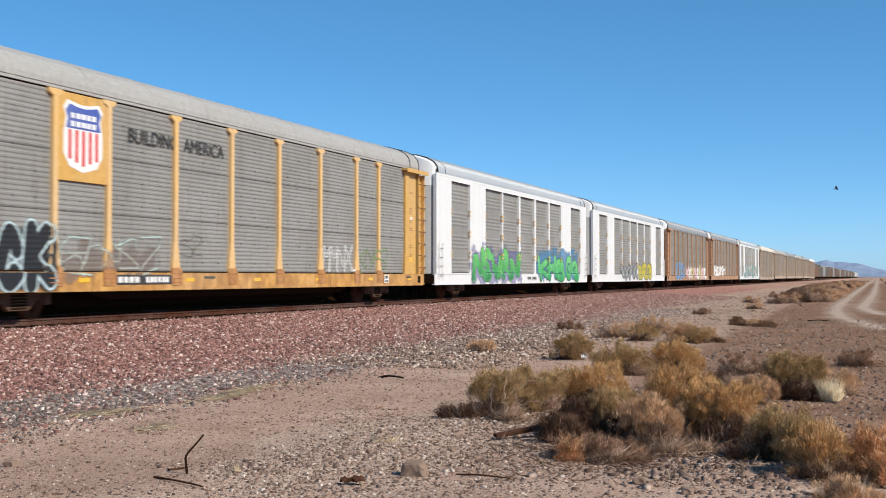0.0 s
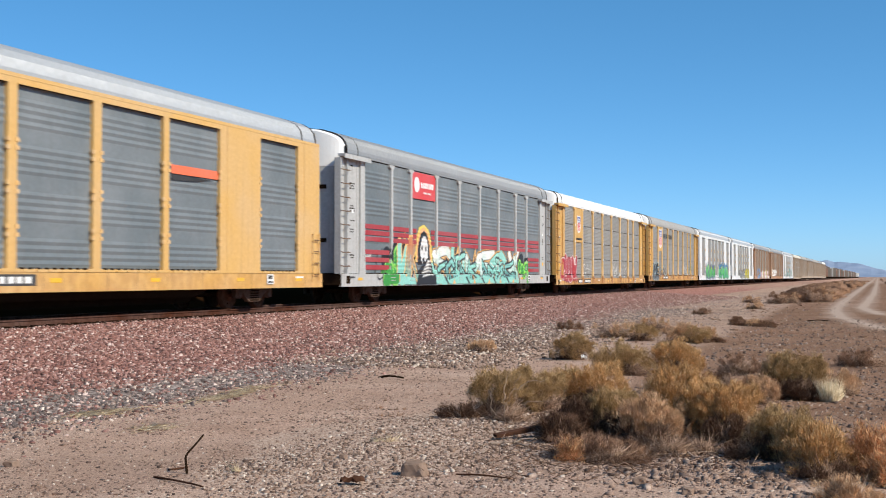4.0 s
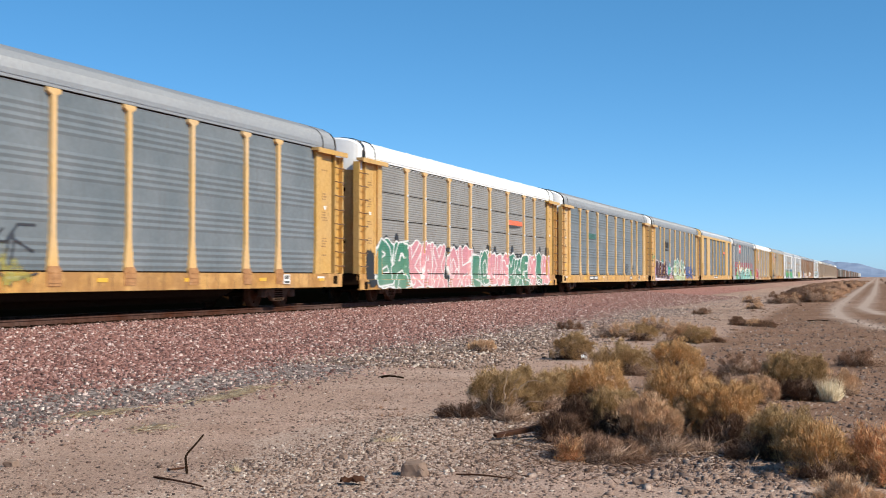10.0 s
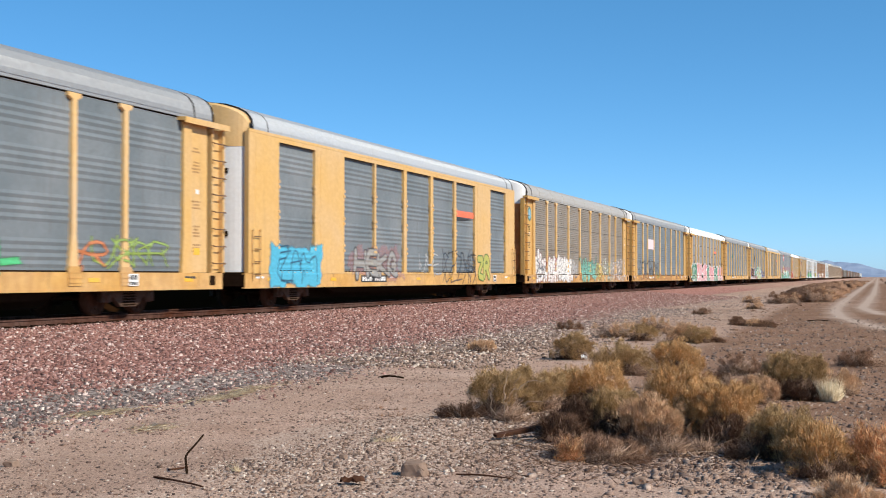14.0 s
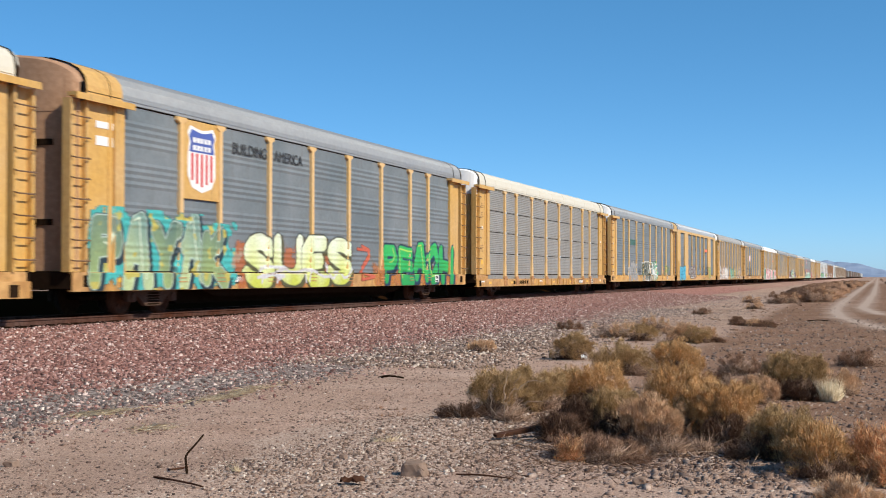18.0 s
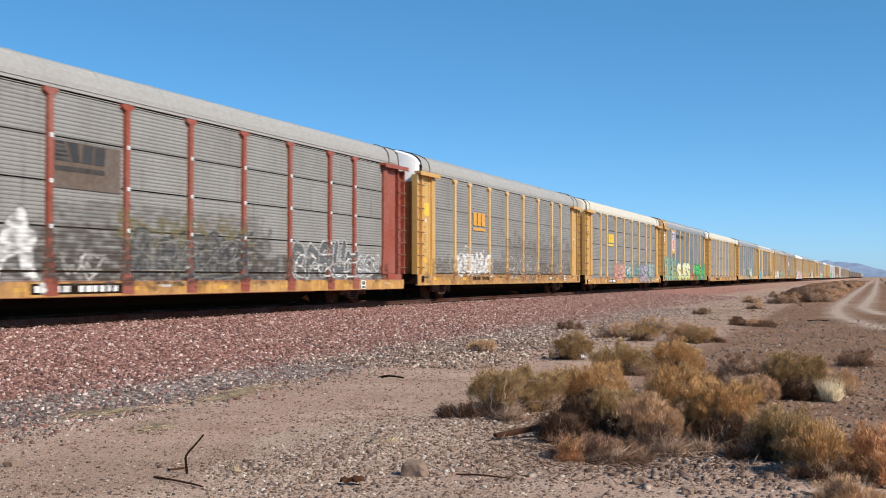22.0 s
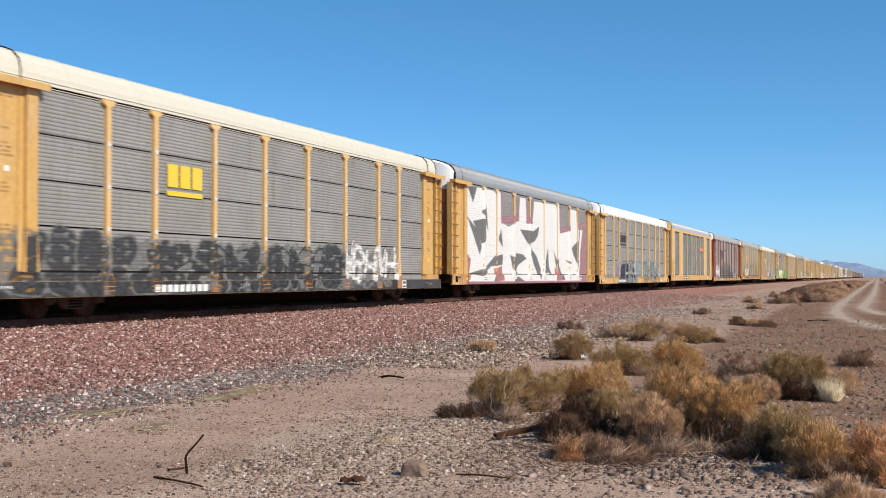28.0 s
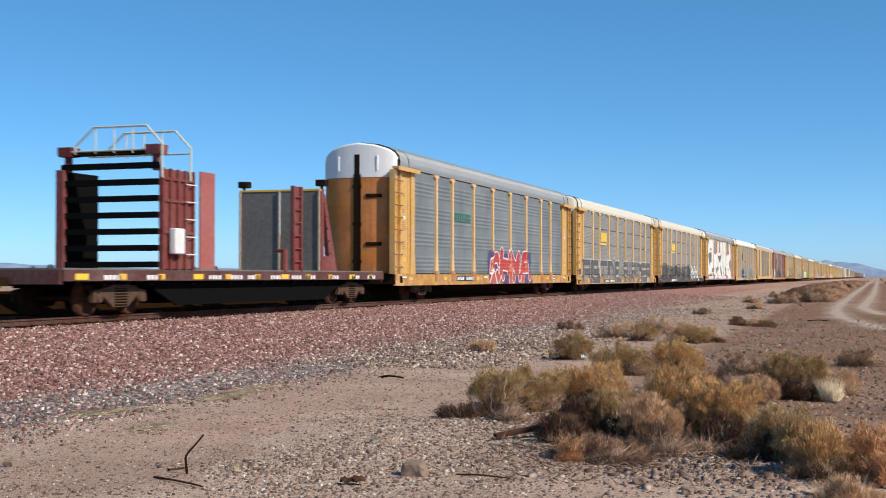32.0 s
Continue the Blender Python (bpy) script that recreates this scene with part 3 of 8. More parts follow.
def flush_wall_shape(s):
    """The plated side of a flush carrier, with openings for its vent panels."""
    s.box(-13.75, 13.7, FACE, SKIN + 0.04, 4.95, 5.06)
    s.box(-13.75, 13.7, FACE, SKIN + 0.04, 1.02, 1.10)
    edges = [-13.75] + [e for w in WINDOWS for e in w] + [13.7]
    for a, b in zip(edges[::2], edges[1::2]):
        s.box(a, b, FACE, SKIN + 0.04, 1.10, 4.95)
        # a lap joint and its rivets
        if b - a > 1:
            s.box(a + 0.4, a + 0.46, FACE - 0.006, FACE, 1.10, 4.95)
    for a, b in WINDOWS:
        s.box(a, b, FACE - 0.012, FACE + 0.03, 4.93, 4.965)
        for i in range(6):
            x = a + 0.2 + (b - a - 0.4) * i / 5
            s.rod((x, FACE - 0.016, 1.06), (x, FACE, 1.06), 0.024, 6)


def clip_shape(s):
    """A bent clip that holds a vent panel."""
    s.box(-0.05, 0.05, FACE - 0.02, FACE + 0.04, -0.045, 0.045)


def grab_shape(s, sg):
    x = sg * 13.35
    for dx in (-0.22, 0.22):
        s.rod((x + dx, FACE - 0.07, 0.8), (x + dx, FACE - 0.07, 2.3), 0.018)
        for z in (1.05, 2.25):
            s.rod((x + dx, FACE - 0.07, z), (x + dx, FACE + 0.02, z), 0.014)


def grab_rung_shape(s, sg):
    x = sg * 13.35
    s.rod((x - 0.22, FACE - 0.07, 0), (x + 0.22, FACE - 0.07, 0), 0.016)


# ---- ground ----
def soft_step(a, b, x):
    f = max(0.0, min(1.0, (x - a) / (b - a)))
    return f * f * (3 - 2 * f)


RUTS = (((4000, 2.0), (364, 2.0), (121, 2.03), (80, 2.0), (61, 1.88), (51.5, 1.42), (44.7, 0.62), (40, -0.22), (36, -1.6), (33, -4), (30, -12)),
        ((4000, 0.2), (280, 0.2), (121, 0.35), (81, 0.6), (66, 0.75), (57.7, 0.2), (53.5, -0.5), (49, -1.8), (46, -4), (43, -12)))


def rut_far(x, y):
    """The distance to the nearer wheel rut of the dirt road."""
    best = 99.0
    for line in RUTS:
        for (ax, ay), (bx, by) in zip(line, line[1:]):
            dx, dy = bx - ax, by - ay
            f = max(0.0, min(1.0, ((x - ax) * dx + (y - ay) * dy) / (dx * dx + dy * dy)))
            best = min(best, math.hypot(x - ax - f * dx, y - ay - f * dy))
    return best


def lie(x, y):
    """The height of the ground."""
    d = TRACK_Y - y
    z = GROUND
    if -30 < d < 14:
        a = abs(d)
        if a < 1.75:
            z = -0.21
        elif d > 0:
            f = min(1, (a - 1.75) / 7.6)
            z = -0.21 + (GROUND + 0.21) * (f ** 0.8)
        else:
            z = -0.21 + 0.60 * soft_step(2.2, 4.8, a) - (GROUND * -1 + 0.39) * soft_step(9.5, 20, a)
    amp = 0.05 if d > 9 or d < -12 else 0.012
    far = min(1.0, 60.0 / (abs(x) + abs(y) + 1))
    z += amp * far * noise.noise((x * 0.35, y * 0.5, 3.0)) * 1.2
    z += 0.5 * amp * far * noise.noise((x * 1.3, y * 1.3, 7.0))
    # a low heap of dirt that carries the shrubs
    u, w = (x - 13.5) / 4.2, (y - 2.3) / 2.0
    z += 0.04 * math.exp(-(u * u + w * w))
    # a crumbling bank before the shrubs
    bank = math.exp(-(((x - 10.15 - 0.25 * (y - 1.0)) / 0.45) ** 2 + ((y - 0.95) / 0.75) ** 2))
    z += bank * (0.05 + 0.05 * noise.noise((x * 5, y * 5, 2.0)))
    return z


def steps(a, b, n, far_a, far_b, grow):
    """Even steps from a to b, then growing ones out to far_a and far_b."""
    core = list(np.linspace(a, b, n))
    s = core[1] - core[0]
    up, d = [b], s
    while up[-1] < far_b:
        d *= grow
        up.append(up[-1] + d)
    dn, d = [a], s
    while dn[-1] > far_a:
        d *= grow
        dn.append(dn[-1] - d)
    return dn[:0:-1] + core + up[1:]


def attr(me, name, values):
    me.attributes.new(name, "FLOAT", "POINT").data.foreach_set("value", np.asarray(values, dtype=np.float32))


def ground_material():
    m, t, b = nodes_of("desert_ground")
    co = t.nodes.new("ShaderNodeTexCoord").outputs["Object"]

    def tex(kind, **kw):
        n = add_node(t, kind, **kw)
        t.links.new(co, n.inputs["Vector"])
        return n
    grain = tex("ShaderNodeTexNoise", Scale=62.0, Detail=7.0, Roughness=0.8)
    patch = tex("ShaderNodeTexNoise", Scale=0.6, Detail=6.0, Roughness=0.6)
    chips = tex("ShaderNodeTexVoronoi", Scale=75.0)
    stones = tex("ShaderNodeTexVoronoi", Scale=13.0)
    wide = tex("ShaderNodeTexNoise", Scale=0.03, Detail=8.0, Roughness=0.7)
    dirt = ramp(t, patch.outputs[0], [(0.28, (0.365, 0.240, 0.180)), (0.5, (0.465, 0.320, 0.247)), (0.72, (0.570, 0.415, 0.328))])
    dirt = blend(t, "MULTIPLY", 0.8, dirt, ramp(t, grain.outputs[0], [(0.36, grey(0.40)), (0.50, grey(0.95)), (0.64, grey(1.5))]))
    dirt = blend(t, "MULTIPLY", 0.75, dirt, ramp(t, chips.outputs["Color"], [(0.05, grey(0.45)), (0.4, grey(0.92)), (0.75, grey(1.1)), (0.95, grey(1.8))]))
    dirt = blend(t, "MIX", ramp(t, wide.outputs[0], [(0.36, grey(0)), (0.60, grey(0.55))]), dirt, (0.25, 0.175, 0.125))

    def mask(name, spread=0.6):
        at = t.nodes.new("ShaderNodeAttribute")
        at.attribute_name = name
        a = t.nodes.new("ShaderNodeMath")
        a.operation = "MULTIPLY_ADD"
        a.inputs[1].default_value, a.inputs[2].default_value = spread, -spread / 2
        t.links.new(patch.outputs[0], a.inputs[0])
        c = t.nodes.new("ShaderNodeMath")
        c.operation = "ADD"
        t.links.new(at.outputs["Fac"], c.inputs[0])
        t.links.new(a.outputs[0], c.inputs[1])
        return ramp(t, c.outputs[0], [(0.35, grey(0)), (0.65, grey(1))])
    red = ramp(t, stones.outputs["Color"], [(0.1, (0.19, 0.09, 0.074)), (0.5, (0.33, 0.165, 0.135)), (0.85, (0.47, 0.28, 0.235))])
    slate = ramp(t, stones.outputs["Color"], [(0.1, (0.12, 0.095, 0.088)), (0.5, (0.22, 0.178, 0.16)), (0.9, (0.44, 0.37, 0.33))])
    pale = ramp(t, chips.outputs["Color"], [(0.1, (0.27, 0.175, 0.13)), (0.5, (0.42, 0.295, 0.225)), (0.9, (0.62, 0.50, 0.41))])
    loam = blend(t, "MULTIPLY", 1.0, dirt, (0.63, 0.555, 0.50))
    dirt = blend(t, "MIX", mask("loam", 0.9), dirt, loam)
    col = blend(t, "MIX", mask("pebbles"), dirt, pale)
    col = blend(t, "MIX", mask("slate"), col, slate)
    col = blend(t, "MIX", mask("ballast", 0.4), col, red)
    col = blend(t, "MIX", mask("road", 0.35), col, (0.44, 0.335, 0.268))
    # near-black that paints the train's shade onto the ground beyond the rails
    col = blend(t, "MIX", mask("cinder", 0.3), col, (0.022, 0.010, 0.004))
    t.links.new(col, b.inputs["Base Color"])
    b.inputs["Roughness"].default_value = 0.95
    b.inputs["Specular IOR Level"].default_value = 0.0
    h = blend(t, "MIX", 0.5, grain.outputs["Color"], stones.outputs["Distance"])
    bumped(t, b, h, 0.7, 0.022)
    return m


def build_ground():
    xs = steps(3.0, 62.0, 296, -4600, 4700, 1.09)
    ys = steps(-3.0, 22.0, 150, -4600, 4700, 1.10)
    nx, ny = len(xs), len(ys)
    verts, bal, sla, peb, roa, shd = [], [], [], [], [], []
    loa = []
    for y in ys:
        for x in xs:
            near = abs(x) < 400 and abs(y) < 60
            verts.append((x, y, lie(x, y) if near else (GROUND if not -0.5 < TRACK_Y - y < 3 else -0.21)))
            w = noise.noise((x * 0.12, y * 0.3, 1.0)) * 0.6
            d = y + w
            bal.append(soft_step(9.3, 10.4, d - 2.2 * soft_step(32, 70, x)) * (1 - soft_step(23.5, 25, y)) * (1 - 0.55 * soft_step(60, 180, x)))
            sla.append(soft_step(7.6, 8.4, d) * (1 - soft_step(10.0, 11.0, d)) * (1 - 0.6 * soft_step(30, 45, x)))
            peb.append(soft_step(0.35, 0.75, math.exp(-(((x - 11.8) / 4.5) ** 2 + ((y - 4.4) / 1.4) ** 2)) + 0.35 * noise.noise((x * 0.5, y * 0.5, 5))))
            q = rut_far(x, y) if x > 25 and -14 < y < 5 else 99.0
            roa.append(max(0.72 * math.exp(-(q / 0.5) ** 2), 0.52 * math.exp(-(q / 1.2) ** 2)))
            loa.append(0.9 * soft_step(11, 15, x) * (1 - soft_step(2.2, 4.2, y - 0.02 * x)) * (1 - 0.6 * soft_step(120, 400, x)))
            # strip beyond the track, darkened for the shade under the cars
            shd.append(soft_step(19.6, 20.4, y) * (1 - soft_step(26, 30, y)))
    faces = [(j * nx + i, j * nx + i + 1, (j + 1) * nx + i + 1, (j + 1) * nx + i) for j in range(ny - 1) for i in range(nx - 1)]
    me = bpy.data.meshes.new("ground")
    me.from_pydata(verts, [], faces)
    for n, v in (("ballast", bal), ("slate", sla), ("pebbles", peb), ("road", roa), ("cinder", shd), ("loam", loa)):
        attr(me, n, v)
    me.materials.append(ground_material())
    me.shade_smooth()
    tagged(new("ground", me), "dusty tan desert ground with gravel and a railway embankment", "ground", kind="structure")


build_ground()


def rail_shape(s, y):
    p = [(-0.07, -0.18), (0.07, -0.18), (0.07, -0.165), (0.012, -0.14), (0.012, -0.05), (0.036, -0.035), (0.036, -0.004), (0.028, 0), (-0.028, 0), (-0.036, -0.004), (-0.036, -0.035), (-0.012, -0.05), (-0.012, -0.14), (-0.07, -0.165)]
    s.prism([(y + a, b + RAIL_TOP) for a, b in p], -250, 3200, "x")


for off in (-0.755, 0.755):
    s = Shape()
    rail_shape(s, TRACK_Y + off)
    tagged(new("rail", s.mesh("rail", RAIL_STEEL)), "rust-brown steel rail on the ballast", "rail", "rails of the track", "structure")
s = Shape()
for i in range(420):
    s.box(-20 + i * 0.5, -20 + i * 0.5 + 0.23, TRACK_Y - 1.3, TRACK_Y + 1.3, -0.36, -0.182)
tagged(new("sleepers", s.mesh("sleepers", STEEL_DARK, facing=False)), "dark weathered timber sleepers sunk in the ballast", "sleepers", kind="stuff")


# ---- distance ----
def haze_material(name, low, high, lo, hi):
    m, t, b = nodes_of(name)
    n = add_node(t, "ShaderNodeTexNoise", Scale=0.012, Detail=8.0, Roughness=0.65)
    t.links.new(place(t, shift=False), n.inputs["Vector"])
    t.links.new(ramp(t, n.outputs[0], [(0.35, low), (0.65, high)]), b.inputs["Base Color"])
    b.inputs["Roughness"].default_value = 1.0
    b.inputs["Specular IOR Level"].default_value = 0.0
    return m


# the air's haze over the far ridges is mixed into this blue
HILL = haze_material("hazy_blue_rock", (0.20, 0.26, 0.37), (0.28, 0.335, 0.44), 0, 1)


def ridge(name, a0, a1, dist, height, seed, label):
    """A far mountain ridge between two bearings (degrees left of the track's direction)."""
    s, rows = Shape(), []
    n = 90
    for k in range(7):
        f = k / 6
        row = []
        for i in range(n + 1):
            q = i / n
            a = radians(a0 + (a1 - a0) * q)
            h = height(q) * (0.9 + 0.22 * noise.fractal((q * 9, seed, 0), 0.9, 2.0, 5))
            r = dist + 260 * f + 14 * noise.noise((q * 14, f * 3, seed))
            z = GROUND - 1 + max(0.5, h) * math.sin(f * math.pi / 2) * (1 + 0.25 * noise.noise((q * 25, f * 4, seed + 2)) * (1 - f))
            row.append((r * math.cos(a), r * math.sin(a), z))
        rows.append(row)
    s.sheet(rows)
    return tagged(new(name, s.mesh(name, HILL, facing=False)), label, "mountains", kind="structure")


def far_peaks(q):
    b = 4.4 - 12.4 * q
    return 20 + 42 * soft_step(-0.8, 1.3, b) * (1 - 0.55 * soft_step(2.4, 3.8, b))


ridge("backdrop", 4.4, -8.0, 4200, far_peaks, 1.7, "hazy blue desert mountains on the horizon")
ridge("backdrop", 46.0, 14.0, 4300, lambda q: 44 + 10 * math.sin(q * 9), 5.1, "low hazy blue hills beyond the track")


# ---- loose stones ----
def stone_material(name, stops, rough=0.9):
    m, t, b = nodes_of(name)
    geo = t.nodes.new("ShaderNodeNewGeometry")
    n = add_node(t, "ShaderNodeTexNoise", Scale=60.0, Detail=4.0)
    t.links.new(place(t, shift=False), n.inputs["Vector"])
    c = ramp(t, geo.outputs["Random Per Island"], stops)
    t.links.new(blend(t, "MULTIPLY", 0.7, c, ramp(t, n.outputs[0], [(0.3, grey(0.6)), (0.7, grey(1.15))])), b.inputs["Base Color"])
    b.inputs["Roughness"].default_value = rough
    bumped(t, b, n.outputs[0], 0.4, 0.01)
    return m


RED_STONE = stone_material("red_ballast", [(0.0, (0.080, 0.040, 0.033)), (0.3, (0.190, 0.088, 0.072)), (0.6, (0.300, 0.150, 0.122)), (0.82, (0.400, 0.236, 0.200)), (0.97, (0.70, 0.55, 0.49))])
GREY_STONE = stone_material("grey_gravel", [(0.0, (0.072, 0.056, 0.052)), (0.45, (0.180, 0.138, 0.124)), (0.8, (0.34, 0.255, 0.217)), (0.97, (0.74, 0.61, 0.52))])
PALE_STONE = stone_material("pale_gravel", [(0.0, (0.099, 0.063, 0.047)), (0.45, (0.243, 0.158, 0.115)), (0.78, (0.378, 0.270, 0.207)), (0.95, (0.666, 0.558, 0.468))])
DIRT_STONE = stone_material("dirt_clods", [(0.0, (0.118, 0.068, 0.049)), (0.5, (0.245, 0.151, 0.108)), (0.85, (0.354, 0.243, 0.182)), (0.96, (0.556, 0.440, 0.356))])
CUBE = np.array([(x, y, z) for z in (-1, 1) for y in (-1, 1) for x in (-1, 1)], dtype=float)
CUBE_F = np.array([(0, 2, 3, 1), (4, 5, 7, 6), (0, 1, 5, 4), (2, 6, 7, 3), (0, 4, 6, 2), (1, 3, 7, 5)])


def stones(name, spots, sizes, material, label, seed):
    """Angular stones, half sunk, as one object."""
    rng = np.random.default_rng(seed)
    n = len(spots)
    v = CUBE[None] * (1 + rng.uniform(-0.65, 0.3, (n, 8, 3)))
    v *= np.asarray(sizes)[:, None, None] * rng.uniform(0.45, 1.35, (n, 1, 3)) * np.array((0.5, 0.5, 0.38))
    a, b = rng.uniform(0, 2 * np.pi, n), rng.uniform(-0.6, 0.6, n)
    ca, sa, cb, sb = (q[:, None] for q in (np.cos(a), np.sin(a), np.cos(b), np.sin(b)))
    x, y, z = v[..., 0], v[..., 1], v[..., 2]
    y, z = y * cb - z * sb, y * sb + z * cb
    x, y = x * ca - y * sa, x * sa + y * ca
    p = np.asarray(spots)
    v = np.stack((x + p[:, :1], y + p[:, 1:2], z + p[:, 2:3]), axis=-1).reshape(-1, 3)
    f = (CUBE_F[None, 1:] + 8 * np.arange(n)[:, None, None]).reshape(-1, 4)
    me = bpy.data.meshes.new(name)
    me.vertices.add(len(v))
    me.vertices.foreach_set("co", v.astype(np.float32).ravel())
    me.loops.add(f.size)
    me.loops.foreach_set("vertex_index", f.astype(np.int32).ravel())
    me.polygons.add(len(f))
    me.polygons.foreach_set("loop_start", np.arange(0, f.size, 4, dtype=np.int32))
    me.update(calc_edges=True)
    me.materials.append(material)
    return tagged(new(name, me), label, "stones", kind="stuff")


def scatter(n, x0, x1, y0, y1, seed, keep=None, thin=0.0, lift=0.3, sizes=(0.03, 0.07)):
    """Random spots on the ground in a strip, thinning out along x."""
    rng = np.random.default_rng(seed)
    spots, big = [], []
    while len(spots) < n:
        x, y = x0 + (x1 - x0) * rng.random() ** (1 + thin), y0 + (y1 - y0) * rng.random()
        if x < 1.12 * y - 1.5 or (keep and rng.random() > keep(x, y)):
            continue
        s = sizes[0] + (sizes[1] - sizes[0]) * rng.random() ** 2.2
        spots.append((x, y, lie(x, y) + s * (lift - 0.3)))
        big.append(s)
    return spots, big


def wob(x, y):
    return noise.noise((x * 0.12, y * 0.3, 1.0)) * 0.6


a = scatter(62000, 9, 95, 9.4, TRACK_Y - 0.95, 1, lambda x, y: soft_step(9.2, 10.6, y + wob(x, y)), 0.9, 0.35, (0.028, 0.072))
stones("ballast_stones", *a, RED_STONE, "crushed red-brown and pinkish ballast stones on the embankment", 1)
a = scatter(5200, 12, 60, TRACK_Y - 0.62, TRACK_Y + 0.62, 21, None, 0.6, 0.1, (0.04, 0.08))
stones("ballast_stones", *a, RED_STONE, "crushed red-brown ballast stones between the rails", 21)
a = scatter(5000, 8, 45, 6.8, 10.2, 23, lambda x, y: soft_step(6.8, 9.6, y), 0.6, 0.35, (0.02, 0.06))
stones("ballast_stones", *a, RED_STONE, "stray red-brown ballast stones among the gravel", 23)
a = scatter(14500, 7, 60, 7.0, 11.8, 2, lambda x, y: soft_step(7.0, 8.4, y + wob(x, y)) * (1 - soft_step(9.0, 11.6, y + wob(x, y))), 0.7, 0.35, (0.018, 0.056))
stones("grey_gravel", *a, GREY_STONE, "grey and white gravel at the foot of the embankment", 2)
a = scatter(9000, 20, 75, 5.6, 10.5, 22, lambda x, y: max(0.04, math.exp(-(((x - 29) / 10) ** 2 + ((y - 8.2) / 1.5) ** 2))), 0.5, 0.35, (0.03, 0.08))
stones("pale_gravel", *a, PALE_STONE, "patch of pale washed gravel beside the embankment", 22)


def pebble_patch(x, y):
    return soft_step(0.25, 0.8, math.exp(-(((x - 10.8) / 3.6) ** 2 + ((y - 3.9) / 1.35) ** 2)) + 0.4 * noise.noise((x * 0.6, y * 0.6, 5)))


a = scatter(9500, 6.5, 17, 0.3, 6.4, 3, pebble_patch, 0.0, 0.3, (0.008, 0.036))
stones("pale_gravel", *a, PALE_STONE, "loose pale gravel strewn over the near dirt", 3)
a = scatter(38000, 6.5, 46, -2.5, 8.6, 4, lambda x, y: 0.25 + 0.75 * soft_step(-0.1, 0.35, noise.noise((x * 0.5, y * 0.7, 9))), 1.0, 0.25, (0.006, 0.032))
stones("pebbles", *a, DIRT_STONE, "small brown pebbles and clods scattered on dry dirt", 4)
a = scatter(5000, 13, 48, -2.2, 3.2, 6, None, 0.7, 0.3, (0.02, 0.075))
stones("dirt_clods", *a, stone_material("dark_clods", [(0.0, (0.08, 0.05, 0.038)), (0.6, (0.19, 0.13, 0.10)), (1.0, (0.36, 0.27, 0.21))]), "dark brown clods and stones strewn over bare soil", 6)
a = scatter(2600, 7.5, 13, -0.4, 2.6, 5, lambda x, y: math.exp(-(((x - 10.05 - 0.25 * (y - 1.0)) / 0.75) ** 2 + ((y - 0.95) / 0.9) ** 2)), 0.0, 0.25, (0.008, 0.066))
stones("dirt_clods", *a, stone_material("brown_clods", [(0.0, (0.11, 0.07, 0.052)), (0.5, (0.25, 0.165, 0.125)), (0.9, (0.38, 0.27, 0.21)), (1.0, (0.60, 0.48, 0.40))]), "broken brown dirt clods on the bank before the shrubs", 5)
a = scatter(15000, 7.0, 19, 0.0, 9.0, 7, lambda x, y: 0.35 + 0.65 * soft_step(-0.2, 0.3, noise.noise((x * 0.8, y * 1.1, 4))), 0.6, 0.25, (0.006, 0.024))
stones("pebbles", *a, PALE_STONE, "fine pale grit and pebbles on the near dirt", 7)
a = scatter(8000, 7.0, 22, 1.0, 9.2, 17, None, 0.8, 0.3, (0.008, 0.030))
stones("pebbles", *a, stone_material("dark_grit", [(0.0, (0.07, 0.045, 0.036)), (0.6, (0.17, 0.105, 0.08)), (1.0, (0.30, 0.19, 0.15))]), "dark reddish grit strewn over dry dirt", 17)
a = scatter(900, 12.2, 14.0, 3.3, 4.3, 8, None, 0.0, 0.3, (0.015, 0.05))
stones("pale_gravel", *a, PALE_STONE, "pale gravel lying under the bare branches", 8)


a = scatter(7000, 24, 110, 1.5, 12.5, 9, lambda x, y: 0.25 + 0.75 * soft_step(4, 8, y), 0.5, 0.3, (0.02, 0.065))
stones("pale_gravel", *a, GREY_STONE, "grey and white stones strewn beyond the shrubs", 9)


# ---- plants ----
def plant_material(name, stops):
    m, t, b = nodes_of(name)
    geo = t.nodes.new("ShaderNodeNewGeometry")
    n = add_node(t, "ShaderNodeTexNoise", Scale=11.0, Detail=5.0, Roughness=0.7)
    t.links.new(place(t), n.inputs["Vector"])
    t.links.new(blend(t, "MULTIPLY", 0.9, ramp(t, geo.outputs["Random Per Island"], stops), ramp(t, n.outputs[0], [(0.34, grey(0.50)), (0.52, grey(1.0)), (0.66, grey(1.40))])), b.inputs["Base Color"])
    b.inputs["Roughness"].default_value = 0.8
    b.inputs["Specular IOR Level"].default_value = 0.25
    thin = t.nodes.new("ShaderNodeBsdfTranslucent")
    mix = t.nodes.new("ShaderNodeMixShader")
    mix.inputs[0].default_value = 0.10
    t.links.new(b.inputs["Base Color"].links[0].from_socket, thin.inputs["Color"])
    t.links.new(b.outputs[0], mix.inputs[1])
    t.links.new(thin.outputs[0], mix.inputs[2])
    t.links.new(mix.outputs[0], t.nodes["Material Output"].inputs["Surface"])
    return m


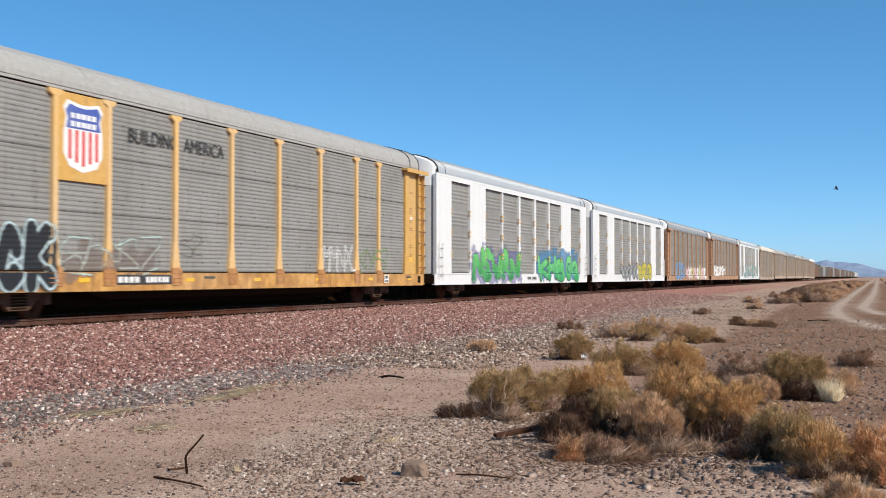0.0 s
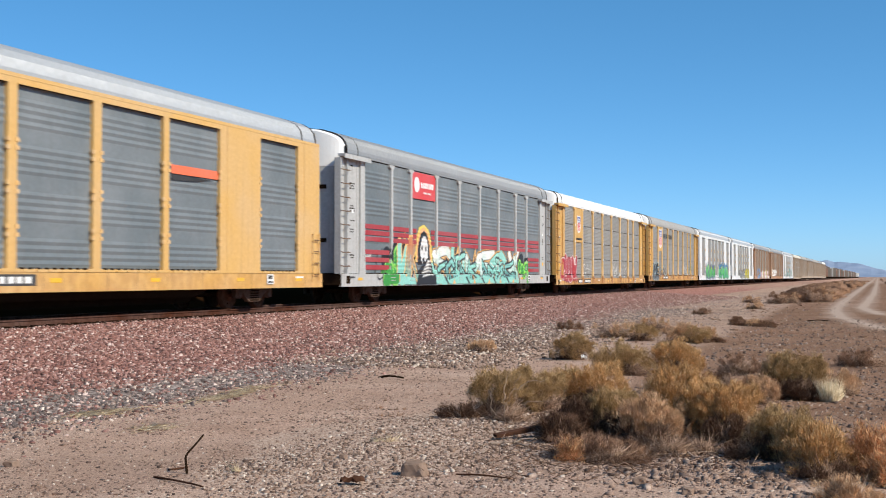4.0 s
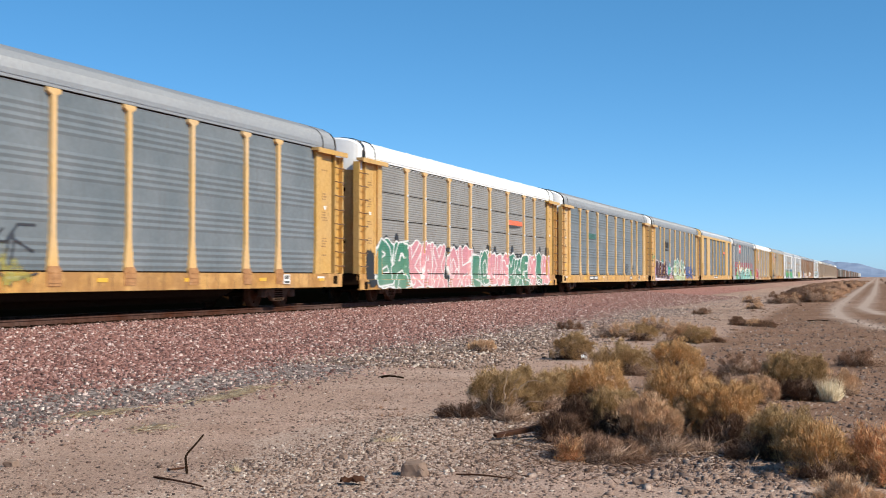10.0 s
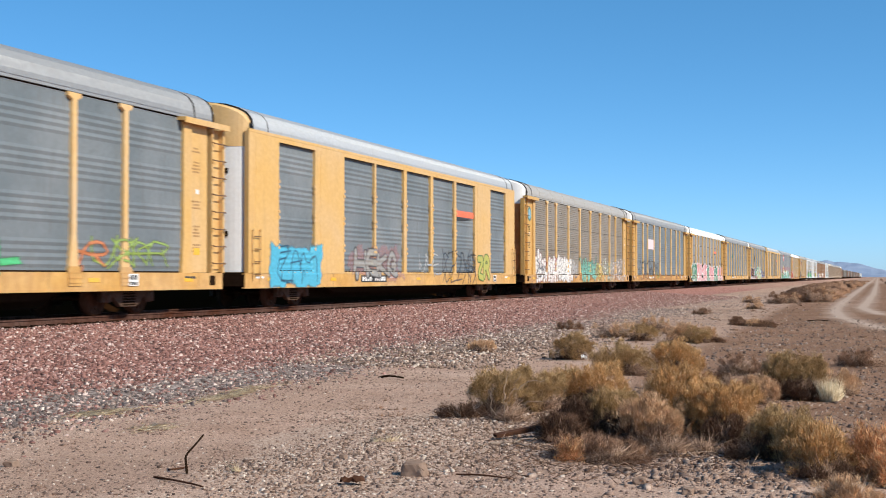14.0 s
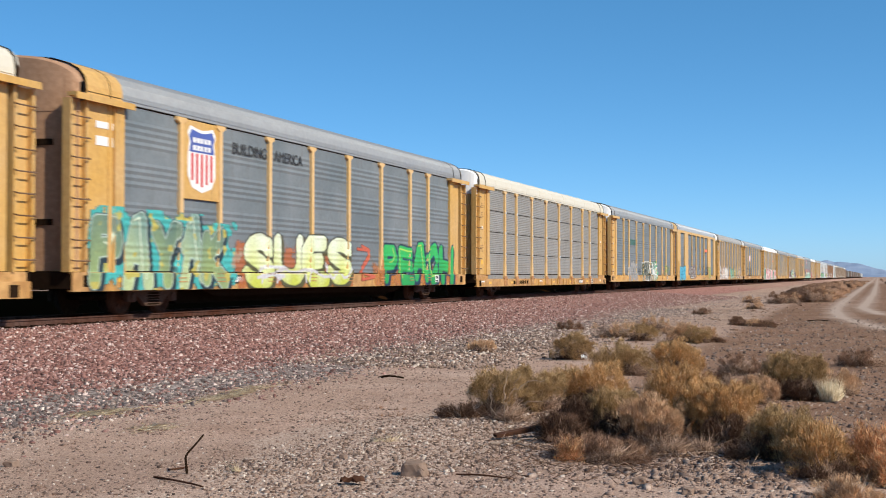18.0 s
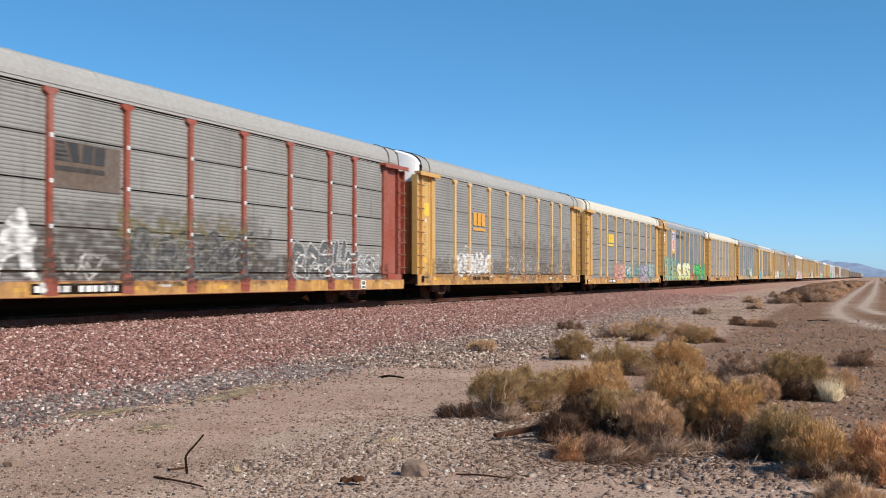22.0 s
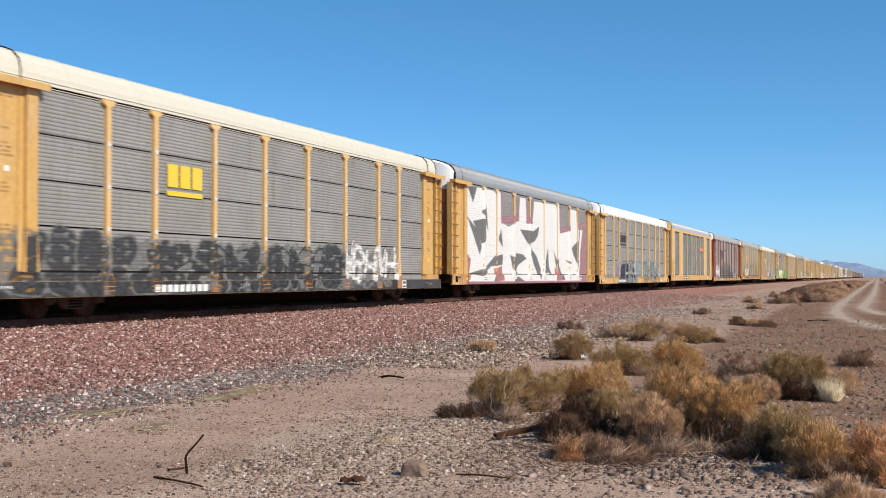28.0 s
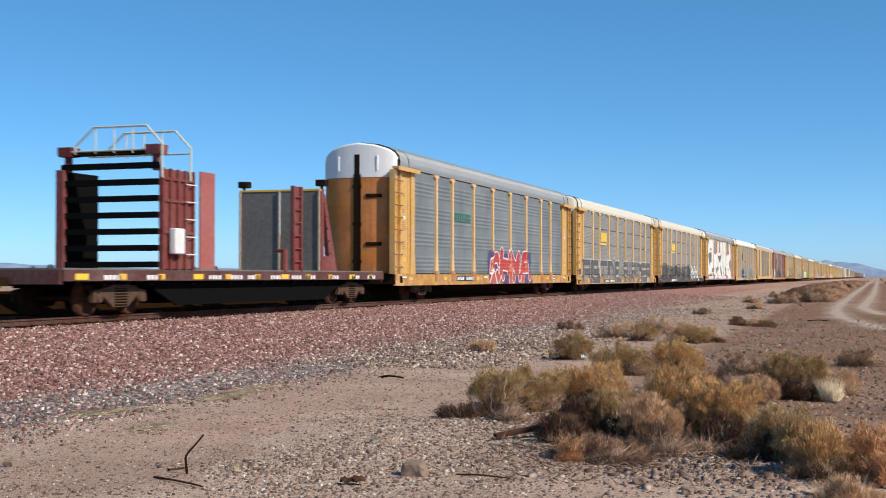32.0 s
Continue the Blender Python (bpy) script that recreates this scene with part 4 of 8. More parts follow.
GOLD = plant_material("golden_dry_foliage", [(0.0, (0.332, 0.179, 0.071)), (0.4, (0.579, 0.327, 0.128)), (0.8, (0.716, 0.439, 0.198)), (1.0, (0.776, 0.595, 0.345))])
OLIVE = plant_material("olive_dry_foliage", [(0.0, (0.231, 0.148, 0.064)), (0.4, (0.419, 0.270, 0.121)), (0.8, (0.551, 0.369, 0.179)), (1.0, (0.661, 0.479, 0.271))])
TAN = plant_material("tan_dry_foliage", [(0.0, (0.374, 0.216, 0.116)), (0.4, (0.599, 0.371, 0.210)), (0.8, (0.749, 0.496, 0.296)), (1.0, (0.800, 0.616, 0.419))])
STRAW = plant_material("pale_straw", [(0.0, (0.404, 0.294, 0.172)), (0.5, (0.617, 0.484, 0.312)), (1.0, (0.779, 0.689, 0.515))])
RUSSET = plant_material("russet_dry_foliage", [(0.0, (0.307, 0.138, 0.070)), (0.5, (0.654, 0.316, 0.146)), (1.0, (0.800, 0.552, 0.294))])
TWIG = plant_material("grey_brown_twigs", [(0.0, (0.159, 0.097, 0.068)), (0.6, (0.345, 0.224, 0.158)), (1.0, (0.609, 0.449, 0.338))])

BRUSH = plant_material("dark_brown_brush", [(0.0, (0.140, 0.076, 0.048)), (0.5, (0.292, 0.168, 0.106)), (1.0, (0.432, 0.267, 0.171))])
# dead wood, dark enough to carry some shade inside and between the shrubs
SHADED_DEADWOOD = plant_material("dark_dead_wood", [(0.0, (0.058, 0.031, 0.020)), (0.6, (0.123, 0.068, 0.043)), (1.0, (0.248, 0.142, 0.089))])


def tapers(name, roots, tips, widths, material, blade=False):
    """Thin three-sided spikes from roots to tips, or single blades."""
    r, p, w = np.asarray(roots), np.asarray(tips), np.asarray(widths)[:, None]
    d = p - r
    d /= np.linalg.norm(d, axis=1)[:, None] + 1e-9
    u = np.cross(d, np.array((0.31, 0.47, 0.82)))
    u /= np.linalg.norm(u, axis=1)[:, None] + 1e-9
    q = np.cross(d, u)
    n = len(r)
    v = np.stack([r + u * w, r + (-0.5 * u + 0.87 * q) * w, r + (-0.5 * u - 0.87 * q) * w, p], axis=1).reshape(-1, 3)
    pick = [(0, 1, 3)] if blade else [(0, 1, 3), (1, 2, 3), (2, 0, 3)]
    f = (np.array(pick)[None] + 4 * np.arange(n)[:, None, None]).reshape(-1, 3)
    me = bpy.data.meshes.new(name)
    me.vertices.add(len(v))
    me.vertices.foreach_set("co", v.astype(np.float32).ravel())
    me.loops.add(f.size)
    me.loops.foreach_set("vertex_index", f.astype(np.int32).ravel())
    me.polygons.add(len(f))
    me.polygons.foreach_set("loop_start", np.arange(0, f.size, 3, dtype=np.int32))
    me.update(calc_edges=True)
    me.materials.append(material)
    return me


def dome(rng, n, wide, tall, lumps, low=0.85, deep=0.55):
    """Points near the skin of an uneven dome."""
    a = rng.uniform(0, 2 * np.pi, n)
    e = np.arcsin(rng.random(n) ** low)
    r = 1 - deep * rng.random(n) ** 1.7
    k = np.ones(n)
    for la, le, amp in lumps:
        near = np.cos(a - la) * np.cos(e) * np.cos(le) + np.sin(e) * np.sin(le)
        k += amp * np.exp(-(1 - near) * 6)
    r = r * k
    return np.stack((wide * r * np.cos(a) * np.cos(e), wide * r * np.sin(a) * np.cos(e), tall * r * np.sin(e)), axis=1), a, e


def shrub(x, y, width, height, material, label, seed, dense=1.0, bare=0.5, curl=0.9, skirt=0.34, crown=1.0):
    """A dry desert shrub: dark woody stems and twigs below, a crown of fine needles in clumps above."""
    rng = np.random.default_rng(seed)
    ob = tagged(new("shrub"), label, "shrub", "dry shrubs beside the track")
    ob.location = (x, y, lie(x, y) - 0.02)
    w = width * 0.47
    lumps = [(rng.uniform(0, 6.28), rng.uniform(0, 1.3), rng.uniform(-0.30, 0.24)) for _ in range(10)]
    n = int(420 * min(1.2, dense))
    tips, _, _ = dome(rng, n, w * 0.86, height * 0.84, lumps)
    roots = np.stack((rng.normal(0, w * 0.16, n), rng.normal(0, w * 0.16, n), np.zeros(n)), axis=1)
    part("branch_frame", tapers("branch_frame", roots, tips, rng.uniform(0.004, 0.010, n), SHADED_DEADWOOD), ob, "dark woody stems")
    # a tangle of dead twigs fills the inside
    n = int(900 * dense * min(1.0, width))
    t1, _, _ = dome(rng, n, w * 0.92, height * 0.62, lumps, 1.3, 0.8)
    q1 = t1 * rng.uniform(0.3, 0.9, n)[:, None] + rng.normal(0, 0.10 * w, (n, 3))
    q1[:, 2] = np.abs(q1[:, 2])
    part("inner_tangle", tapers("inner_tangle", q1, t1 + rng.normal(0, 0.05, (n, 3)), rng.uniform(0.002, 0.005, n), SHADED_DEADWOOD), ob, "dark dead twigs")
    m = int(1000 * bare * dense)
    t2, _, _ = dome(rng, m, w * 1.04, height, lumps)
    f = rng.uniform(0.25, 0.7, m)[:, None]
    r2 = t2 * f + rng.normal(0, 0.06 * w, (m, 3))
    r2[:, 2] = np.abs(r2[:, 2])
    part("twig_layer", tapers("twig_layer", r2, t2 + rng.normal(0, 0.05, (m, 3)), rng.uniform(0.0014, 0.0036, m), TWIG), ob, "bare pale twigs")
    if not crown:
        return ob
    # needles gather in clumps of tufts near the branch ends, over the upper part
    clumps = max(12, int(44 * dense * (width * height) ** 0.45 * 1.6 * crown))
    cc, ha, he = dome(rng, clumps, w * 0.90, height * 0.90, lumps, 0.75, 0.16)
    wave = skirt * (0.7 + 0.5 * np.sin(ha * 2 + seed) + 0.3 * np.sin(ha * 5 + 2 * seed))
    cc[:, 2] = height * wave + cc[:, 2] * (1 - 0.95 * wave)
    each = 9
    c = np.repeat(cc, each, axis=0) + rng.normal(0, 0.030 + 0.028 * w, (clumps * each, 3))
    ca, ce = np.repeat(ha, each), np.repeat(he, each)
    c[:, 2] = np.maximum(c[:, 2], 0.05)
    per = 60
    k = len(c) * per
    base = np.repeat(c, per, axis=0) + rng.normal(0, 0.019, (k, 3))
    out = np.repeat(np.stack((np.cos(ca) * np.cos(ce), np.sin(ca) * np.cos(ce), np.sin(ce) + 0.2), axis=1), per, axis=0)
    d = out + rng.normal(0, curl * 0.8, (k, 3))
    d /= np.linalg.norm(d, axis=1)[:, None]
    base[:, 2] = np.maximum(base[:, 2], 0.01)
    part("foliage", tapers("foliage", base, base + d * rng.uniform(0.016, 0.058, k)[:, None], rng.uniform(0.0015, 0.0034, k), material, True), ob)
    return ob


def tuft(x, y, width, height, material, label, seed, blades=350):
    """A tuft of dry grass."""
    rng = np.random.default_rng(seed)
    ob = tagged(new("grass_tuft"), label, "grass", "dry grass tufts")
    ob.location = (x, y, lie(x, y) - 0.005)
    a, s = rng.uniform(0, 6.28, blades), rng.random(blades) ** 0.6
    root = np.stack((np.cos(a) * s * width * 0.22, np.sin(a) * s * width * 0.22, np.zeros(blades)), axis=1)
    tip = np.stack((np.cos(a) * s * width * 0.5, np.sin(a) * s * width * 0.5, height * rng.uniform(0.3, 1.0, blades)), axis=1)
    part("straw", tapers("straw", root, tip + rng.normal(0, 0.03, (blades, 3)), rng.uniform(0.0015, 0.004, blades), material), ob)
    return ob


def plants():
    gold, olive, tan = "golden-brown dry desert shrub with fine needles", "olive-brown dry desert shrub, dense and rounded", "tan dry desert shrub with many bare twigs"
    dark = "dark dead shrub of tangled brown twigs"
    grey = "flattened dead shrub of grey twigs"
    # behind, by the washed gravel
    shrub(23.15, 5.47, 0.95, 0.47, OLIVE, "dark olive rounded shrub beside pale gravel", 12, 0.9, 0.3, skirt=0.25)
    shrub(19.47, 3.76, 1.13, 0.52, OLIVE, olive, 13, 1.0, 0.6)
    shrub(20.20, 3.01, 1.13, 0.53, GOLD, gold, 14, 1.1, 0.4)
    shrub(21.9, 3.35, 0.85, 0.42, OLIVE, olive, 35, 0.8)
    shrub(30.32, 5.48, 1.07, 0.42, OLIVE, olive, 25, 0.6)
    shrub(30.32, 4.28, 1.53, 0.45, TAN, tan, 26, 0.7)
    shrub(29.6, 3.95, 0.79, 0.34, OLIVE, olive, 36, 0.6)
    shrub(31.88, 6.36, 1.41, 0.39, TAN, "thin grey-tan shrub with bare twigs", 31, 0.5, 1.8, crown=0.3)
    shrub(36.62, 6.14, 1.58, 0.42, TAN, "thin grey-tan shrub with bare twigs", 32, 0.5, 1.8, crown=0.25)
    shrub(33.6, 4.9, 1.36, 0.34, TAN, "thin grey-tan shrub with bare twigs", 33, 0.4, 1.8, crown=0.3)
    shrub(35.97, 8.57, 0.79, 0.21, BRUSH, dark, 28, 0.6)
    shrub(40.9, 4.15, 0.85, 0.32, BRUSH, "low dark brush of dry twigs", 27, 0.8, 0.6, skirt=0.1)
    shrub(40.7, 3.75, 0.96, 0.27, TAN, "low brown brush of dry twigs", 127, 0.8, 0.9, skirt=0.1, crown=0.6)
    shrub(40.5, 3.30, 0.85, 0.25, BRUSH, "low dark brush of dry twigs", 128, 0.8, 0.6, skirt=0.1)
    shrub(30.03, 3.57, 0.51, 0.11, BRUSH, dark, 29, 0.5)
    shrub(22.94, 0.34, 1.13, 0.27, BRUSH, dark, 30, 0.55, 1.2, skirt=0.1, crown=0.4)
    # the wide heap of shrubs
    shrub(13.50, 4.05, 0.81, 0.50, OLIVE, "olive shrub with bare pale branches in front", 11, 0.85, 0.9, skirt=0.45)
    shrub(14.00, 3.72, 0.79, 0.52, OLIVE, olive, 111, 0.8, 0.9, skirt=0.5)
    shrub(14.72, 3.17, 0.90, 0.49, GOLD, gold, 15, 1.0, 0.4)
    shrub(14.9, 3.55, 0.56, 0.42, OLIVE, olive, 115, 0.8, 0.5)
    shrub(16.9, 4.0, 0.68, 0.29, TAN, tan, 116, 0.6, 0.8)
    shrub(12.04, 2.46, 0.56, 0.42, OLIVE, olive, 16, 1.2, 0.6, skirt=0.45)
    shrub(11.70, 2.02, 0.63, 0.39, TAN, tan, 136, 1.3, 0.9, skirt=0.3)
    shrub(12.70, 1.88, 0.75, 0.53, GOLD, gold, 17, 1.3, 0.3, skirt=0.36)
    shrub(12.20, 1.60, 0.56, 0.47, GOLD, gold, 117, 1.2, 0.3, skirt=0.42)
    shrub(12.00, 1.36, 0.70, 0.50, GOLD, gold, 118, 1.3, 0.3, skirt=0.46)
    shrub(15.37, 1.35, 0.45, 0.36, TAN, tan, 18, 1.0, 1.0, skirt=0.25)
    shrub(16.25, 1.10, 0.59, 0.53, OLIVE, "olive shrub on dark bare stems", 19, 1.0, 1.0, skirt=0.62)
    shrub(16.50, 0.85, 0.59, 0.47, OLIVE, olive, 119, 0.8, 0.8, skirt=0.5)
    shrub(17.21, 0.52, 0.70, 0.35, TAN, tan, 37, 0.9, 1.4, skirt=0.4, crown=0.8)
    shrub(10.95, 0.86, 0.56, 0.44, OLIVE, olive, 20, 1.3, 0.4, skirt=0.4)
    shrub(10.55, 0.62, 0.52, 0.40, OLIVE, olive, 120, 1.3, 0.4, skirt=0.4)
    shrub(9.95, 0.40, 0.52, 0.40, GOLD, gold, 38, 1.3, 0.6, skirt=0.3)
    shrub(10.20, 0.05, 0.50, 0.34, RUSSET, "russet dry shrub crumbling at the edge", 21, 1.1, 0.7, skirt=0.2)
    shrub(9.75, -0.10, 0.41, 0.22, RUSSET, "russet dry shrub crumbling at the edge", 121, 0.9, 0.7, skirt=0.15)
    shrub(9.05, 0.20, 0.41, 0.18, TAN, grey, 22, 0.7, 1.6, skirt=0.1, crown=0.6)
    # dead brush between and before them; the darkest also stands for shaded hollows
    shrub(20.45, 2.07, 0.90, 0.26, BRUSH, dark, 39, 0.5, 1.6, crown=0.15)
    shrub(16.71, 1.82, 0.56, 0.30, TAN, grey, 40, 0.5, 2.0, crown=0.0)
    shrub(17.6, 2.1, 0.56, 0.27, SHADED_DEADWOOD, dark, 41, 0.7, 1.2, crown=0.2)
    shrub(16.2, 1.25, 0.62, 0.27, SHADED_DEADWOOD, dark, 42, 1.2, 0.5, crown=0.7, skirt=0.05)
    shrub(16.1, 0.85, 0.56, 0.25, SHADED_DEADWOOD, dark, 43, 1.2, 0.5, crown=0.7, skirt=0.05)
    shrub(11.45, 2.80, 0.41, 0.20, SHADED_DEADWOOD, dark, 44, 1.6, 0.3, crown=1.5, skirt=0.02)
    shrub(11.95, 2.78, 0.45, 0.27, SHADED_DEADWOOD, dark, 45, 1.6, 0.3, crown=1.5, skirt=0.02)
    shrub(11.85, 2.35, 0.45, 0.20, SHADED_DEADWOOD, dark, 46, 1.5, 0.5, crown=1.0, skirt=0.02)
    shrub(11.20, 1.92, 0.45, 0.14, SHADED_DEADWOOD, dark, 47, 1.2, 1.0, crown=0.6, skirt=0.02)
    shrub(11.70, 1.30, 0.56, 0.22, SHADED_DEADWOOD, dark, 48, 1.5, 0.8, crown=0.9, skirt=0.02)
    shrub(10.75, 0.95, 0.51, 0.20, SHADED_DEADWOOD, dark, 49, 1.2, 0.8, crown=0.7, skirt=0.02)
    shrub(9.75, 0.40, 0.45, 0.14, SHADED_DEADWOOD, dark, 50, 1.2, 0.9, crown=0.6, skirt=0.02)
    shrub(10.60, 2.40, 0.70, 0.18, BRUSH, "low dead shrub of reddish tangled twigs", 23, 0.8, 1.8, crown=0.3, skirt=0.02)
    shrub(10.45, 2.12, 0.68, 0.16, BRUSH, "low dead shrub of reddish tangled twigs", 24, 0.4, 2.0, crown=0.1, skirt=0.02)
    shrub(10.42, 2.46, 0.18, 0.15, RUSSET, "small russet tuft of dead needles", 123, 1.0, 0.3, skirt=0.1)
    shrub(10.9, 1.75, 0.68, 0.16, TAN, grey, 124, 0.45, 2.2, crown=0.0)
    shrub(11.05, 1.45, 0.56, 0.20, TAN, grey, 125, 0.45, 2.2, crown=0.0)
    shrub(12.9, 3.75, 0.68, 0.27, TAN, grey, 126, 0.35, 2.4, crown=0.0)
    shrub(13.1, 4.30, 0.56, 0.14, SHADED_DEADWOOD, dark, 129, 0.9, 0.6, crown=0.5, skirt=0.02)
    shrub(25.6, 8.0, 0.68, 0.13, TAN, "thin low tuft of dry twigs on gravel", 130, 0.3, 1.0, crown=0.3)
    shrub(24.2, 7.6, 0.68, 0.18, TAN, "thin low tuft of dry twigs on gravel", 131, 0.3, 1.4, crown=0.3)
    # along the foot of the embankment, far on
    for i, (x, y, w, h) in enumerate(((77.1, 7.2, 1.5, 0.5), (74.5, 5.5, 1.8, 0.85), (76.0, 4.9, 1.6, 0.7), (78.6, 3.9, 2.0, 1.0), (80.0, 3.2, 1.8, 0.9), (92.0, 4.2, 2.2, 0.9), (62.0, 5.6, 1.2, 0.3), (53.0, 7.0, 1.0, 0.25))):
        shrub(x, y, w, h, BRUSH if i % 2 else TAN, "brown dry brush beside the embankment", 160 + i, 0.6, 1.6, crown=0.5)
    tuft(16.0, 0.57, 0.42, 0.32, STRAW, "bright straw-coloured grass tuft", 51, 1100)
    tuft(8.75, 4.75, 0.10, 0.07, STRAW, "tiny tuft of yellow straw", 52, 90)
    tuft(10.9, 4.35, 0.45, 0.05, STRAW, "flattened wisps of dry straw grass", 53, 130)


def straw_drift(x, y, wide, n, seed):
    """Loose straw lying flat along the foot of the embankment."""
    rng = np.random.default_rng(seed)
    px, py = x + rng.normal(0, wide * 0.35, n), y + rng.normal(0, 0.10, n) + 0.05 * np.sin(np.arange(n))
    z = np.array([lie(a, b) for a, b in zip(px, py)])
    a, r = rng.normal(0.0, 0.45, n), rng.uniform(0.10, 0.38, n)
    root = np.stack((px, py, z + rng.uniform(0.005, 0.03, n)), 1)
    tip = root + np.stack((np.cos(a) * r, np.sin(a) * r, rng.uniform(-0.01, 0.035, n)), 1)
    ob = tagged(new("dry_straw", tapers("dry_straw", root, tip, rng.uniform(0.002, 0.005, n), STRAW)), "pale yellow straw lying flat on the gravel", "straw", "drifts of dry straw", kind="stuff")
    return ob


plants()
straw_drift(14.4, 7.95, 1.5, 420, 91)
straw_drift(12.1, 8.35, 1.0, 260, 92)
straw_drift(10.9, 6.9, 0.5, 90, 93)


def twig_litter(seed, n, material, label):
    """Dead twigs lying under and round the shrubs."""
    rng = np.random.default_rng(seed)
    x = 9.2 + 6.5 * rng.random(n)
    y = 0.2 + 3.9 * rng.random(n)
    keep = np.exp(-(((x - 12.0) / 2.2) ** 2 + ((y - 2.1) / 1.1) ** 2)) > rng.random(n) * 0.9
    x, y = x[keep], y[keep]
    n = len(x)
    z = np.array([lie(a, b) for a, b in zip(x, y)])
    a, r = rng.uniform(0, 6.28, n), rng.uniform(0.05, 0.24, n)
    root = np.stack((x, y, z + rng.uniform(0, 0.03, n)), 1)
    tip = root + np.stack((np.cos(a) * r, np.sin(a) * r, rng.uniform(-0.01, 0.10, n)), 1)
    tagged(new("twig_litter", tapers("twig_litter", root, tip, rng.uniform(0.0015, 0.005, n), material)), label, "twigs", kind="stuff")


twig_litter(77, 3800, TWIG, "dead grey twigs littering the ground under shrubs")
twig_litter(78, 7000, SHADED_DEADWOOD, "dark rotting twigs and litter under the shrubs")


def far_scrub():
    """Low brush over the plain, thicker along the track and by the road."""
    rng = np.random.default_rng(8)
    roots, tips, widths = [], [], []

    def bush(x, y, w, h, n):
        z = GROUND - 0.02
        a, e = rng.uniform(0, 6.28, n), np.arcsin(rng.random(n))
        t = np.stack((x + w * np.cos(a) * np.cos(e), y + w * np.sin(a) * np.cos(e), z + h * np.sin(e) + 0.02), axis=1)
        c = np.array((x, y, z))
        roots.append(c + (t - c) * rng.uniform(0.1, 0.6, n)[:, None])
        tips.append(t)
        widths.append(np.full(n, 0.003 + 0.00014 * x) * rng.uniform(0.5, 1.5, n))
    for i in range(430):
        x = 95 + 380 * rng.random() ** 1.7
        y = 3.2 + (min(8.5, 1 + x * 0.03)) * rng.random()
        if rng.random() > 0.35 + 0.9 * noise.noise((x * 0.06, y * 0.25, 2.0)) + 0.4 * soft_step(60, 160, x):
            continue
        bush(x, y, rng.uniform(0.4, 1.3), rng.uniform(0.15, 0.45), 170)
    for i in range(900):
        x = 13 + 70 * rng.random() ** 1.2
        y = -3 - 0.05 * x + (9 + 0.05 * x) * rng.random()
        if x < 25 or rut_far(x, y) > 1.2:
            bush(x, y, rng.uniform(0.04, 0.20), rng.uniform(0.02, 0.09), 14)
    for i in range(80):
        x = 84 + 150 * rng.random() ** 1.3
        bush(x, 3.3 + (0.022 * x + 0.3) * rng.random(), rng.uniform(0.6, 1.6), rng.uniform(0.35, 0.9), 260)
    for i in range(700):
        x = 60 + 900 * rng.random() ** 1.6
        y = -1.5 - x * 0.22 * rng.random()
        bush(x, y, rng.uniform(0.4, 1.2), rng.uniform(0.25, 0.8), 50)
    for i in range(900):
        x = 120 + 1500 * rng.random()
        y = 40 + x * 0.9 * rng.random()
        bush(x, y, rng.uniform(0.8, 2.2), rng.uniform(0.4, 1.2), 30)
    me = tapers("far_scrub", np.concatenate(roots), np.concatenate(tips), np.concatenate(widths), BRUSH)
    tagged(new("far_scrub", me), "low brown desert brush over the plain", "brush", kind="stuff")


far_scrub()


def far_trees():
    """Dark trees and low sheds on the plain beyond the track."""
    rng = np.random.default_rng(5)
    leaf = plant_material("dark_green_foliage", [(0.0, (0.02, 0.028, 0.016)), (1.0, (0.06, 0.07, 0.04))])
    for i, (bear, dist, tall) in enumerate(((36.5, 620, 7), (37.3, 600, 5), (35.2, 700, 8), (38.0, 650, 6), (31.0, 700, 6), (29.5, 640, 7), (28.6, 620, 5), (30.4, 760, 8), (27.5, 700, 6), (24.5, 800, 7), (33.0, 660, 5))):
        a = radians(bear)
        ob = tagged(new("tree"), "dark distant tree with a ragged crown", "tree", "far trees")
        ob.location = (dist * math.cos(a), dist * math.sin(a), GROUND - 0.1)
        s = Shape()
        s.rod((0, 0, 0), (0.1, 0, tall * 0.5), 0.25, 7, 0.14)
        for j in range(4):
            s.rod((0.1, 0, tall * 0.4), (math.cos(j * 1.6) * tall * 0.25, math.sin(j * 1.6) * tall * 0.25, tall * 0.75), 0.1, 5, 0.04)
        part("trunk", s.mesh("trunk", TWIG), ob)
        n = 900
        lumps = [(rng.uniform(0, 6.28), rng.uniform(0, 1.3), rng.uniform(-0.4, 0.3)) for _ in range(6)]
        c, ca, ce = dome(rng, n, tall * 0.42, tall * 0.7, lumps)
        c[:, 2] += tall * 0.28
        part("crown", tapers("crown", c, c + rng.normal(0, 0.5, (n, 3)), rng.uniform(0.06, 0.16, n), leaf), ob)


far_trees()


# ---- small things on the ground ----
def bent_rod(name, pts, r, material, label, category):
    s = Shape()
    p = np.array(pts, dtype=float)
    for _ in range(2):
        u, v = p[:-1] * 0.75 + p[1:] * 0.25, p[:-1] * 0.25 + p[1:] * 0.75
        p = np.concatenate((p[:1], np.stack((u, v), 1).reshape(-1, 3), p[-1:]))
    s.tube(p, [r * (1 - 0.4 * k / len(p)) for k in range(len(p))], 7)
    return tagged(new(name, s.mesh(name, material, smooth=True)), label, category)


